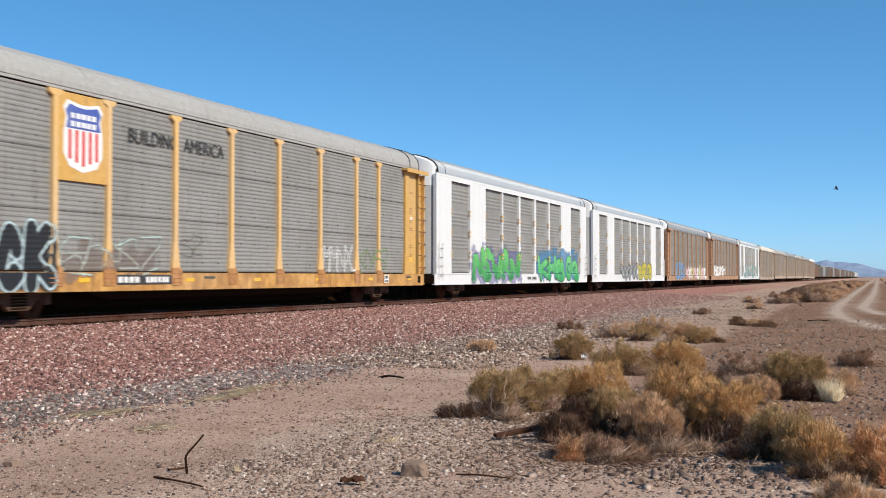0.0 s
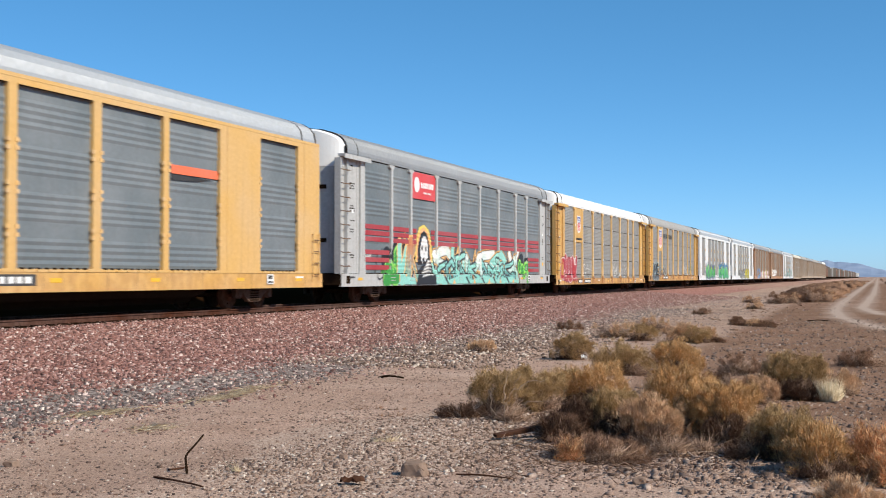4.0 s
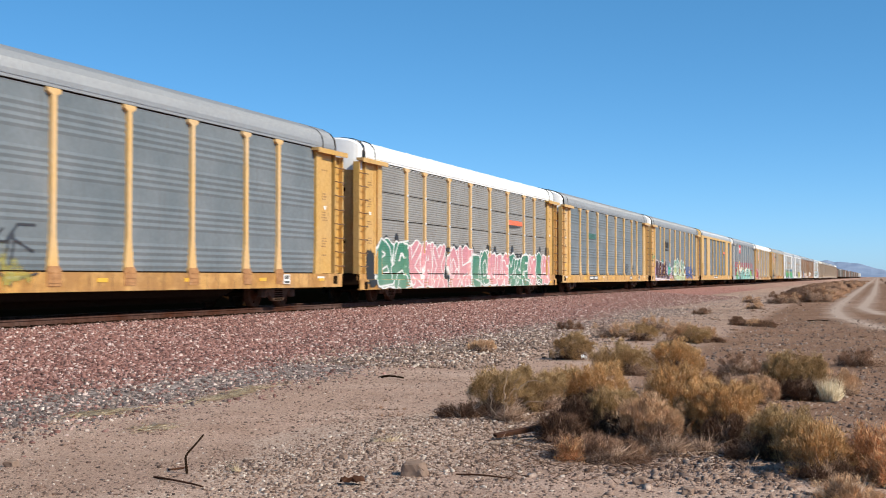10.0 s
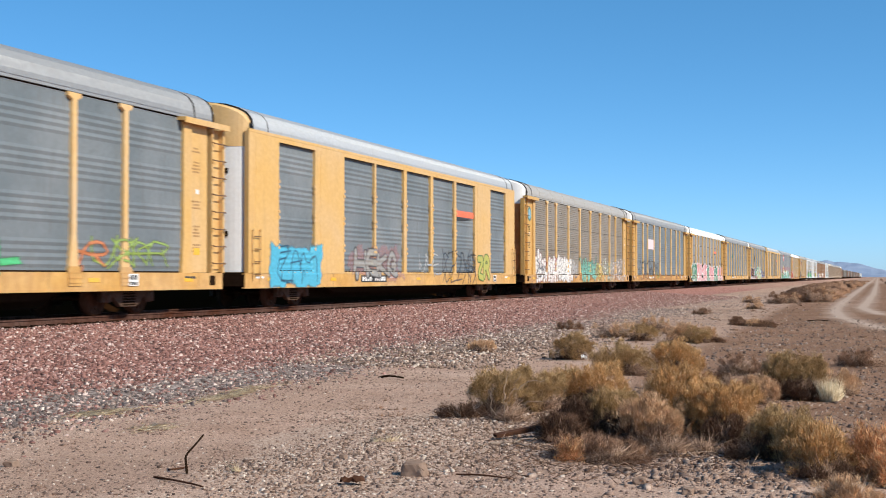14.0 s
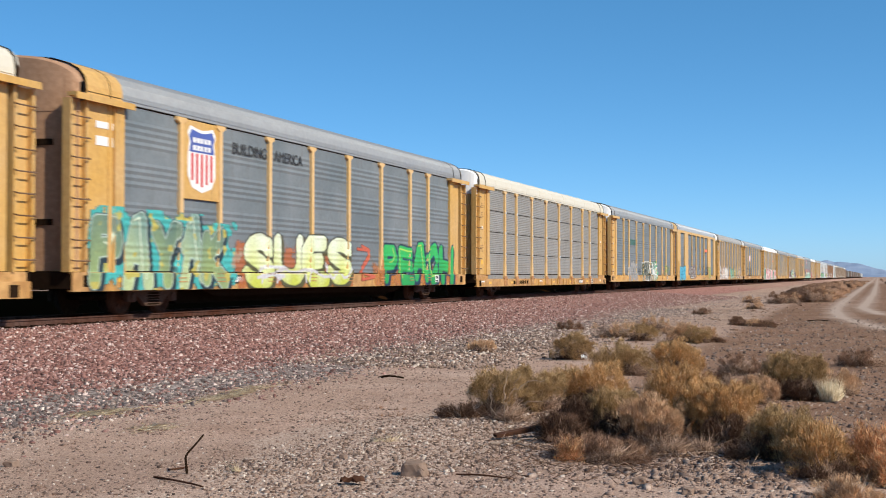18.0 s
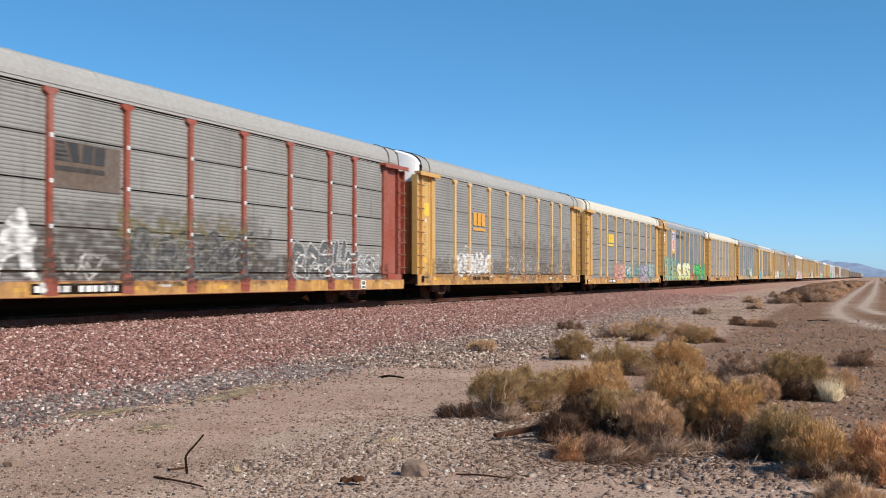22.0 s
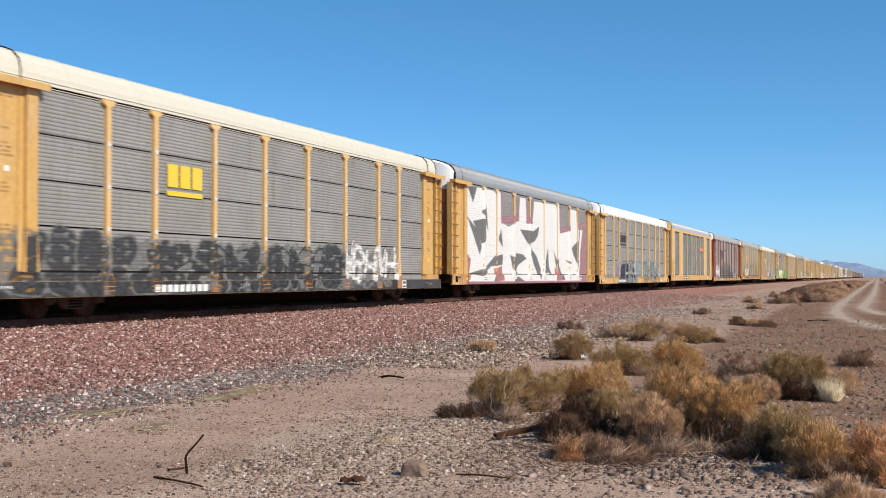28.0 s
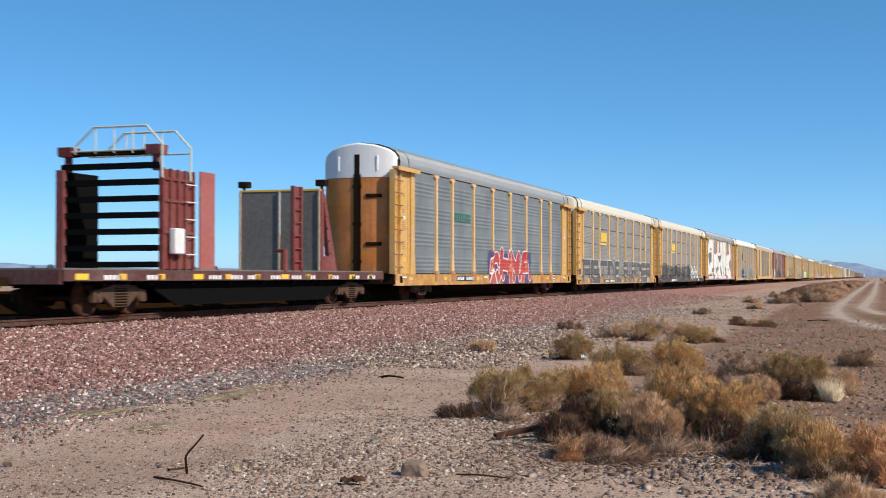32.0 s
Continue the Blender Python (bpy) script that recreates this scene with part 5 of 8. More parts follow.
z = lie(8.55, 5.05)
bent_rod("bent_stake", [(8.55, 5.06, z - 0.05), (8.545, 5.075, z + 0.09), (8.55, 5.08, z + 0.14), (8.60, 5.03, z + 0.21), (8.66, 4.985, z + 0.29)], 0.011, STEEL_DARK, "dark bent stake standing in the dirt", "stake")
z = lie(8.3, 4.9)
bent_rod("stick", [(8.36, 5.24, z + 0.0), (8.22, 5.02, z + 0.014), (8.10, 4.80, z + 0.02), (8.02, 4.62, z + 0.012)], 0.010, RUST, "dark weathered stick lying on the dirt", "stick")
z = lie(9.0, 3.3)
bent_rod("stick", [(9.35, 3.15, z), (9.3, 2.95, z + 0.02), (9.2, 2.65, z + 0.02)], 0.009, RUST, "thin brown stick lying on gravel", "stick")
z = lie(18, 7.1)
bent_rod("stick", [(18.0, 7.3, z), (17.9, 7.1, z + 0.05), (17.9, 6.85, z + 0.02)], 0.02, STEEL_DARK, "short dark stick beside the gravel", "stick")
z = lie(8.75, 5.4)
bent_rod("stick", [(8.66, 5.30, z + 0.005), (8.72, 5.24, z + 0.012), (8.76, 5.18, z + 0.02)], 0.010, RUST, "small brown twig lying on the dirt", "stick")
z = lie(45, 1.9)
bent_rod("stick", [(45.0, 2.3, z + 0.02), (44.9, 1.95, z + 0.07), (44.8, 1.6, z + 0.04)], 0.02, STEEL_DARK, "dark dead branch lying on bare dirt", "stick")
PALE_WOOD = paint("bleached_wood", (0.42, 0.32, 0.24), 0.8, dirt=(0.2, 0.13, 0.09), amount=0.5, streak=0.3, gloss=0.1)


def limbs(x, y, lines, r, label):
    """A dead branch with several bare arms."""
    ob = tagged(new("dead_branch"), label, "branch", "bleached dead branches")
    ob.location = (x, y, lie(x, y) - 0.01)
    rng = np.random.default_rng(int(x * 100))
    for pts in lines:
        p = np.array(pts, dtype=float)
        for _ in range(2):
            u, v = p[:-1] * 0.75 + p[1:] * 0.25, p[:-1] * 0.25 + p[1:] * 0.75
            p = np.concatenate((p[:1], np.stack((u, v), 1).reshape(-1, 3), p[-1:]))
        p[1:] += rng.normal(0, 0.010, p[1:].shape)
        s = Shape()
        n = len(p) - 1
        s.tube(p, [r * (1 - 0.75 * k / n) for k in range(n + 1)])
        part("limb", s.mesh("limb", PALE_WOOD, smooth=True), ob)


limbs(12.75, 3.72, (((0, 0, 0), (0.02, 0.02, 0.20), (0.05, -0.08, 0.36), (0.08, -0.13, 0.52)), ((0.02, 0.02, 0.20), (0.05, 0.03, 0.40), (0.10, 0.0, 0.56)), ((0.05, -0.08, 0.36), (0.1, -0.25, 0.44), (0.12, -0.42, 0.46)), ((0, 0.02, 0), (0.03, 0.16, 0.10), (0.06, 0.2, 0.28), (0.05, 0.16, 0.36)), ((0, 0, 0.02), (-0.03, -0.12, 0.16), (0, -0.3, 0.25), (0.05, -0.5, 0.24))), 0.0055, "bleached bare branches before an olive shrub")
limbs(11.42, 2.78, (((0, 0.12, 0.12), (0.05, 0.0, 0.18), (0.02, -0.14, 0.13), (-0.04, -0.22, 0.02)), ((0.1, 0.3, 0.08), (0.08, 0.1, 0.15), (0.1, -0.1, 0.2))), 0.011, "bleached branch arching over a dark hollow")
limbs(11.1, 0.86, (((0, 0.05, 0), (0.05, -0.02, 0.10), (0.1, -0.10, 0.22)), ((0, 0.05, 0.0), (0.0, -0.08, 0.07), (0.02, -0.20, 0.09)), ((0.03, 0.02, 0.05), (0.05, -0.06, 0.15), (0.08, -0.11, 0.26))), 0.009, "forked pale branch leaning on a shrub")
limbs(10.6, 1.7, (((0, 0.5, 0.02), (0.1, 0.2, 0.05), (0.15, -0.1, 0.04), (0.3, -0.4, 0.06)), ((0.1, 0.2, 0.05), (0.3, 0.15, 0.10), (0.45, 0.05, 0.08)), ((0.15, -0.1, 0.04), (-0.05, -0.25, 0.07), (-0.1, -0.45, 0.03))), 0.009, "grey dead branches lying flat before shrubs")
limbs(11.0, 3.0, (((0, 0.35, 0.02), (0.05, 0.15, 0.05), (0.15, -0.05, 0.08)), ((0.05, 0.15, 0.05), (-0.08, 0.0, 0.03), (-0.1, -0.25, 0.03))), 0.011, "pale dead branch lying by a weathered plank")


def boulder(x, y, size, material, label, seed, name="rock"):
    bm = bmesh.new()
    bmesh.ops.create_icosphere(bm, subdivisions=3, radius=1)
    for v in bm.verts:
        p = v.co.copy()
        k = 1 + 0.28 * noise.noise(p * 1.3 + Vector((seed, 0, 0))) + 0.10 * noise.noise(p * 4 + Vector((0, seed, 0)))
        q = Vector((max(-0.72, min(0.72, p.x)), max(-0.75, min(0.75, p.y)), max(-0.7, min(0.66, p.z))))
        v.co = Vector((q.x * size[0], q.y * size[1], q.z * size[2])) * k
    me = bpy.data.meshes.new(name)
    bm.to_mesh(me)
    bm.free()
    me.materials.append(material)
    ob = tagged(new(name, me), label, "rock")
    ob.location = (x, y, lie(x, y) + size[2] * 0.3)
    return ob


ROCK = haze_material("brown_grey_rock", (0.20, 0.135, 0.10), (0.31, 0.225, 0.175), 0, 1)
boulder(9.20, 3.42, (0.105, 0.115, 0.11), ROCK, "brown-grey rock lying on the gravel", 1.0)
for i, (x, y, q) in enumerate(((8.55, 6.7, 0.07), (10.6, 3.6, 0.05), (9.8, 4.3, 0.045), (11.4, 4.6, 0.05), (9.4, 1.7, 0.07), (9.1, 1.3, 0.06), (9.9, 1.9, 0.06), (10.9, 2.9, 0.05), (16.2, 7.95, 0.07))):
    boulder(x, y, (q, q * 0.9, q * 0.7), ROCK, "small brown-grey stone half sunk in dirt", 3.0 + i)


def scrap(name, x, y, size, turn, material, label, category):
    """A crumpled scrap of sheet."""
    rng = np.random.default_rng(int(x * 100))
    s = Shape()
    rows = []
    for i in range(6):
        rows.append([((i / 5 - 0.5) * size[0], (j / 4 - 0.5) * size[1], 0.02 + size[2] * rng.random()) for j in range(5)])
    s.sheet(rows)
    ob = tagged(new(name, s.mesh(name, material, facing=False)), label, category)
    m = ob.modifiers.new("thickness", "SOLIDIFY")
    m.thickness = 0.004
    ob.location, ob.rotation_euler = (x, y, lie(x, y)), (0, 0, radians(turn))


scrap("rusty_plate", 8.66, 3.72, (0.17, 0.10, 0.05), -50, RUST, "crumpled rusty red scrap of metal on gravel", "scrap")
scrap("litter", 22.6, 5.1, (0.12, 0.10, 0.10), 20, MARK_WHITE, "crumpled white litter caught by a shrub", "litter")
scrap("litter", 17.0, 1.30, (0.12, 0.10, 0.14), 20, MARK_RED, "small red litter caught in a shrub", "litter")


def plank():
    s = Shape()
    pts = []
    for i in range(9):
        f = i / 8
        pts.append([(f * 0.8, -0.045 + 0.02 * math.sin(f * 5) * f, 0.02 + 0.10 * f), (f * 0.8, 0.05 - 0.03 * f, 0.03 + 0.11 * f), (f * 0.8, 0.05 - 0.03 * f, 0.055 + 0.12 * f), (f * 0.8, -0.045 + 0.02 * math.sin(f * 5) * f, 0.05 + 0.12 * f), (f * 0.8, -0.045 + 0.02 * math.sin(f * 5) * f, 0.02 + 0.10 * f)])
    s.sheet(pts)
    ob = tagged(new("weathered_plank", s.mesh("weathered_plank", RUST)), "reddish brown weathered plank under the shrubs", "plank")
    ob.location, ob.rotation_euler = (11.35, 3.42, lie(11.35, 3.42)), (0, 0, radians(-52))


plank()


# ---- spray paint and markings ----
FIGURES = {
    "A": "00 38 58 80|14 74", "B": "00 08 58 76 54 04|54 73 71 50 00", "C": "76 58 38 16 12 30 50 72", "D": "00 08 48 75 73 40 00",
    "E": "80 00 08 78|04 64", "F": "00 08 78|04 64", "G": "76 58 38 16 12 30 60 72 74 44", "H": "00 08|80 88|04 84", "I": "40 48",
    "K": "00 08|78 04 80", "L": "08 00 70", "M": "00 08 43 88 80", "N": "00 08 80 88", "O": "38 16 12 30 50 72 76 58 38",
    "P": "00 08 58 76 64 44 04", "R": "00 08 58 76 64 44 04|44 80", "S": "77 58 28 06 15 63 72 60 20 01", "T": "08 88|48 40",
    "U": "08 02 20 60 82 88", "V": "08 40 88", "W": "08 20 45 60 88", "X": "08 80|00 88", "Y": "08 44 88|44 40", "Z": "08 88 00 80",
    "3": "07 38 67 65 34 63 61 30 01", "*": "04 84|20 68|28 60",
    "a": "00 08 88 80|04 84", "b": "00 08 88 80 00|04 84", "d": "00 08 58 85 80", "r": "00 08 88 84 04|34 80", "p": "00 08 88 84 04"}


def strokes_of(rng, ch="", sharp=False, jitter=0.05):
    """The strokes of one figure in a unit square: a known one, or any."""
    out = []
    for line in FIGURES[ch or str(rng.choice(list("ABCEGHKMNRSUWXZ")))].split("|"):
        p = np.array([(int(q[0]), int(q[1])) for q in line.split()], dtype=float) / 8 + rng.normal(0, jitter, (len(line.split()), 2))
        for _ in range(0 if sharp else 1):
            a, b = p[:-1] * 0.75 + p[1:] * 0.25, p[:-1] * 0.25 + p[1:] * 0.75
            p = np.concatenate((p[:1], np.stack((a, b), 1).reshape(-1, 2), p[-1:]))
        out.append(p)
    return out


def reach(px, pz, segs, square=False):
    """The distance from grid points to a set of strokes, with round or with square ends."""
    best = np.full(px.shape, 99.0)
    for s in segs:
        for (ax, az), (bx, bz) in zip(s, s[1:]):
            dx, dz = bx - ax, bz - az
            k = np.clip(((px - ax) * dx + (pz - az) * dz) / (dx * dx + dz * dz + 1e-9), 0, 1)
            u, v = np.abs(px - ax - k * dx), np.abs(pz - az - k * dz)
            best = np.minimum(best, np.maximum(u, v) if square else np.hypot(u, v))
    return best


class Mural:
    """Spray paint on one side of a carrier, laid layer over layer, then fitted to its surface."""

    def __init__(self, car, kind, x0, x1, z0, z1, step=1.0):
        self.car, self.kind = car, kind
        self.xs = np.arange(x0, x1, 0.034 * step)
        self.zs = np.arange(0.49 if kind == "grid" else max(0.61, z0 - 0.08), z1, 0.027 * step)
        self.px, self.pz = np.meshgrid(self.xs, self.zs)
        self.rgb = np.zeros((*self.px.shape, 3))
        self.alpha = np.zeros(self.px.shape)

    def lay(self, mask, colour):
        mask = np.clip(mask, 0, 1)
        a = mask + self.alpha * (1 - mask)
        c = np.asarray(colour, dtype=float)
        c = c if c.ndim == 3 else c[None, None, :]
        k = (mask / np.maximum(a, 1e-6))[..., None]
        self.rgb = self.rgb * (1 - k) + c * k
        self.alpha = a

    def fog(self, x0, x1, z0, z1, colour, seed, strength=0.9, rough=0.5):
        """A sprayed cloud with an uneven edge."""
        w = np.array([[noise.noise((x * 1.4, z * 1.8, seed)) + 0.5 * noise.noise((x * 4, z * 4, seed)) for x in self.xs[::3]] for z in self.zs[::3]])
        w = np.kron(w, np.ones((3, 3)))[:len(self.zs), :len(self.xs)]
        edge = np.minimum(np.minimum(self.px - x0, x1 - self.px), np.minimum(self.pz - z0 + 0.1, z1 - self.pz))
        self.lay(np.clip((edge + rough * w) / 0.12, 0, 1) * strength, colour)

    def letters(self, x0, x1, z0, z1, n, fill, line, seed, fat=0.17, rim=0.055, shade=None, lean=0.1, second=None, text="", sharp=False, jitter=0.05, spark=None, block=False, square=False):
        """Fat figures with an outline: those of a text, or any."""
        rng = np.random.default_rng(seed)
        n = len(text) or n
        w = (x1 - x0) / n
        for i in range(n):
            cx, cw, h = x0 + (i - 0.04) * w, w * 1.08, (z1 - z0) * rng.uniform(0.88, 1.04)
            lift = rng.uniform(-0.03, 0.05) * h
            r = fat * min(cw, h * 0.9)
            segs = []
            for s in strokes_of(rng, text[i] if text else "", sharp, jitter):
                x = cx + r + s[:, 0] * max(0.1, cw - 2 * r)
                z = z0 + lift + r + s[:, 1] * max(0.1, h - 2 * r)
                segs.append(np.stack((x + lean * (z - z0), z), 1))
            i0, i1 = np.searchsorted(self.xs, (cx - 0.8, cx + cw + 1.2))
            sub = (slice(None), slice(i0, i1))
            f = fill[i % len(fill)]
            if isinstance(f[0], tuple):
                k = np.clip((self.pz - z0) / (z1 - z0) + 0.15 * np.sin(self.px * 5), 0, 1)[..., None]
                f = np.asarray(f[0]) * (1 - k) + np.asarray(f[1]) * k
            d = np.full(self.px.shape, 99.0)
            d[sub] = reach(self.px[sub], self.pz[sub], segs, square)
            if shade is not None:
                e = np.full(self.px.shape, 99.0)
                e[sub] = reach(self.px[sub] - 0.10, self.pz[sub] + 0.09, segs)
                self.lay((r + rim + 0.04 - e) / 0.03, shade)
            if block:
                mid = self.px - lean * (self.pz - z0) - (cx + cw / 2)
                up = self.pz - (z0 + lift + h / 2)
                e = ((np.abs(mid) / (cw * 0.52)) ** 4 + (np.abs(up) / (h * 0.50)) ** 4) ** 0.25 - 1 + 0.10 * np.sin(self.px * 6 + i) * np.sin(self.pz * 5)
                e = e * min(cw, h) * 0.5
                self.lay((rim - e) / 0.03, line)
                self.lay(-e / 0.03, f)
            self.lay((r + rim - d) / 0.03, line)
            if second is not None:
                self.lay((r + rim * 0.45 - d) / 0.03, second)
            self.lay((r - d) / 0.03, f)
            if spark is not None:
                e = np.full(self.px.shape, 99.0)
                e[sub] = reach(self.px[sub] + 0.35 * r, self.pz[sub] - 0.4 * r, [q[len(q) // 3:2 * len(q) // 3 + 2] for q in segs if len(q) > 3])
                self.lay((0.16 * r - e) / 0.03 * (d < r * 0.9), spark)

    def cut(self, colour, *shapes, soft=0.03):
        """Filled shapes with straight edges."""
        for pts in shapes:
            inside = np.zeros(self.px.shape, dtype=bool)
            edge = reach(self.px, self.pz, [list(pts) + [pts[0]]])
            for (ax, az), (bx, bz) in zip(pts, list(pts[1:]) + [pts[0]]):
                if az != bz:
                    inside ^= ((az > self.pz) != (bz > self.pz)) & (self.px < (bx - ax) * (self.pz - az) / (bz - az) + ax)
            self.lay(np.where(inside, 0.5 + edge / soft, 0.5 - edge / soft), colour)

    def scrawl(self, x0, x1, z0, z1, n, colour, seed, thin=0.022, strength=1.0, lean=0.2):
        """Thin sprayed strokes."""
        rng = np.random.default_rng(seed)
        w = (x1 - x0) / n
        for i in range(n):
            segs = []
            for s in strokes_of(rng, jitter=0.10) + (strokes_of(rng, jitter=0.12) if rng.random() < 0.3 else []):
                z = z0 + s[:, 1] * (z1 - z0) * rng.uniform(0.8, 1.0)
                segs.append(np.stack((x0 + (i + s[:, 0] * 1.15) * w + lean * (z - z0), z), 1))
            i0, i1 = np.searchsorted(self.xs, (x0 + i * w - 0.6, x0 + (i + 1) * w + 1.0))
            d = np.full(self.px.shape, 99.0)
            sub = (slice(None), slice(i0, i1))
            d[sub] = reach(self.px[sub], self.pz[sub], segs)
            self.lay((thin - d) / 0.022 * strength + 0.25 * strength * np.clip(1 - d / (thin * 3), 0, 1), colour)

    def mottle(self, colours, seed, scale=1.6, cut=0.1):
        """Patches of other colours over what is painted so far."""
        for q, c in enumerate(colours):
            w = np.array([[noise.noise((x * scale, z * scale * 1.4, seed + 7 * q)) for x in self.xs[::2]] for z in self.zs[::2]])
            w = np.kron(w, np.ones((2, 2)))[:len(self.zs), :len(self.xs)]
            self.lay(np.clip((w - cut) / 0.08, 0, 1) * (self.alpha > 0.6), c)

    def pieces(self, cell):
        """Splits the painted cells into pieces that hang together."""
        left = set(zip(*(q.tolist() for q in np.nonzero(cell))))
        while left:
            todo = [left.pop()]
            piece = []
            while todo:
                j, i = todo.pop()
                piece.append((j, i))
                for n in ((j + 1, i), (j - 1, i), (j, i + 1), (j, i - 1)):
                    if n in left:
                        left.discard(n)
                        todo.append(n)
            if len(piece) > 60:
                yield np.array(piece)

    def wear(self, x0, x1, seed, left=0.5):
        """Weather thins the paint between two places."""
        w = np.array([[noise.noise((x * 3.0, z * 9.0, seed)) for x in self.xs[::2]] for z in self.zs[::2]])
        w = np.kron(w, np.ones((2, 2)))[:len(self.zs), :len(self.xs)]
        inside = (self.px > x0) & (self.px < x1)
        self.alpha = np.where(inside, self.alpha * np.clip(left + 1.2 * w, 0.05, 1), self.alpha)

    def spray(self, label):
        nz, nx = self.px.shape
        kind = "fine" if self.kind == "post" and self.car.name in FINE else self.kind
        used = self.alpha > 0.03
        cell = used[:-1, :-1] | used[1:, :-1] | used[:-1, 1:] | used[1:, 1:]
        for piece in self.pieces(cell):
            jj, ii = piece[:, 0], piece[:, 1]
            quads = np.stack((jj * nx + ii, jj * nx + ii + 1, (jj + 1) * nx + ii + 1, (jj + 1) * nx + ii), 1)
            flat = np.unique(quads)
            back = np.full(nz * nx, -1)
            back[flat] = np.arange(len(flat))
            verts = []
            for q in flat:
                x, z = self.xs[q % nx], self.zs[q // nx]
                verts.append((x, side_y(kind, x, z) - 0.014, z))
            me = bpy.data.meshes.new("graffiti")
            me.from_pydata(verts, [], back[quads].tolist())
            col = np.concatenate((self.rgb.reshape(-1, 3)[flat], self.alpha.reshape(-1, 1)[flat]), 1)
            me.color_attributes.new("spray", "FLOAT_COLOR", "POINT").data.foreach_set("color", col.astype(np.float32).ravel())
            me.materials.append(SPRAY)
            me.shade_smooth()
            part("graffiti", me, self.car, label)


W, K, GR = (0.78, 0.78, 0.76), (0.02, 0.02, 0.022), (0.30, 0.30, 0.29)


def plate(car, name, x0, x1, z0, z1, material, out=0.02, label="", at=None):
    y = FACE - 0.004 if at is None else at
    s = Shape()
    s.box(x0, x1, y - out, y, z0, z1)
    return part(name, s.mesh(name, material, 0.004), car, label)


def bars(parent, name, x0, x1, z0, z1, n, material, y, seed=0, label=""):
    """Plain bars in the place of writing."""
    rng = np.random.default_rng(seed + int(abs(x0) * 10))
    w = (x1 - x0) / n
    for i in range(n):
        s = Shape()
        s.box(x0 + i * w, x0 + (i + rng.uniform(0.6, 0.82)) * w, y - 0.006, y, z0, z1)
        part(name, s.mesh(name, material), parent, label)


def number_board(car, x0, x1, back=BLACK_PAINT, ink=MARK_WHITE):
    k = drop(car)
    p = plate(car, "number_board", x0, x1, 0.74 - k, 0.98 - k, back, 0.008, "dark board with pale marks on the sill", FACE - 0.002)
    m = x0 + (x1 - x0) * 0.42
    bars(p, "mark", x0 + 0.12, m, 0.79 - k, 0.93 - k, 4, ink, FACE - 0.011)
    bars(p, "mark", m + 0.25, x1 - 0.12, 0.79 - k, 0.93 - k, 6, ink, FACE - 0.011)


def reflectors(car, seed):
    rng = np.random.default_rng(seed)
    sill_signs(car, 9.9 + rng.uniform(-0.6, 0.2), seed % 3 == 0)
    for i in range(7):
        x = -12.4 + i * 4.1 + rng.uniform(-0.3, 0.3)
        plate(car, "reflector", x, x + 0.42, 0.80 - drop(car), 0.90 - drop(car), SAFETY_YELLOW, 0.006, "", FACE - 0.002)
    for x in (-13.3, -3.0, 12.0):
        bars(car, "stencil", x, x + 0.7, 0.88 - drop(car), 0.94 - drop(car), 1, BLACK_PAINT if seed % 2 else MARK_WHITE, FACE - 0.002, seed)


def sill_signs(car, x, dark=True):
    """A white data sign with dark marks, and a dark board with pale ones, low on the sill."""
    k = drop(car)
    p = plate(car, "sill_sign", x, x + 0.42, 0.71 - k, 1.0 - k, MARK_WHITE, 0.008, "white data sign with dark marks", FACE - 0.026)
    bars(p, "mark", x + 0.08, x + 0.36, 0.86 - k, 0.97 - k, 2, BLACK_PAINT, FACE - 0.036)
    bars(p, "mark", x + 0.06, x + 0.38, 0.74 - k, 0.80 - k, 3, BLACK_PAINT, FACE - 0.036)
    if dark:
        p = plate(car, "sill_sign", x - 3.4, x - 2.2, 0.74 - k, 0.97 - k, BLACK_PAINT, 0.008, "dark board with three pale marks", FACE - 0.004)
        bars(p, "mark", x - 3.28, x - 2.3, 0.78 - k, 0.93 - k, 3, MARK_WHITE, FACE - 0.014)


def stencils(car, seed, ink):
    """Small data stencils on the end panels."""
    rng = np.random.default_rng(seed + 500)
    ink = FADED_INK if ink is BLACK_PAINT else ink
    for x in (-13.15, 12.45):
        y = SKIN - 0.021
        z = 1.35
        while z < 4.2:
            z += rng.uniform(0.12, 0.75)
            for j in range(rng.integers(1, 5)):
                n = int(rng.integers(2, 5))
                bars(car, "stencil", x + rng.uniform(0, 0.12), x + rng.uniform(0.3, 0.52), z, z + 0.045, n, ink, y + 0.003, seed)
                z += 0.085
                if z > 4.3:
                    break
        if rng.random() < 0.7:
            plate(car, "placard", x + 0.1, x + 0.42, 1.5, 1.68, SAFETY_YELLOW, 0.006, "small yellow placard", y)
        plate(car, "placard", x + 0.2, x + 0.36, 3.1, 3.22, MARK_WHITE, 0.006, "small white placard", y)


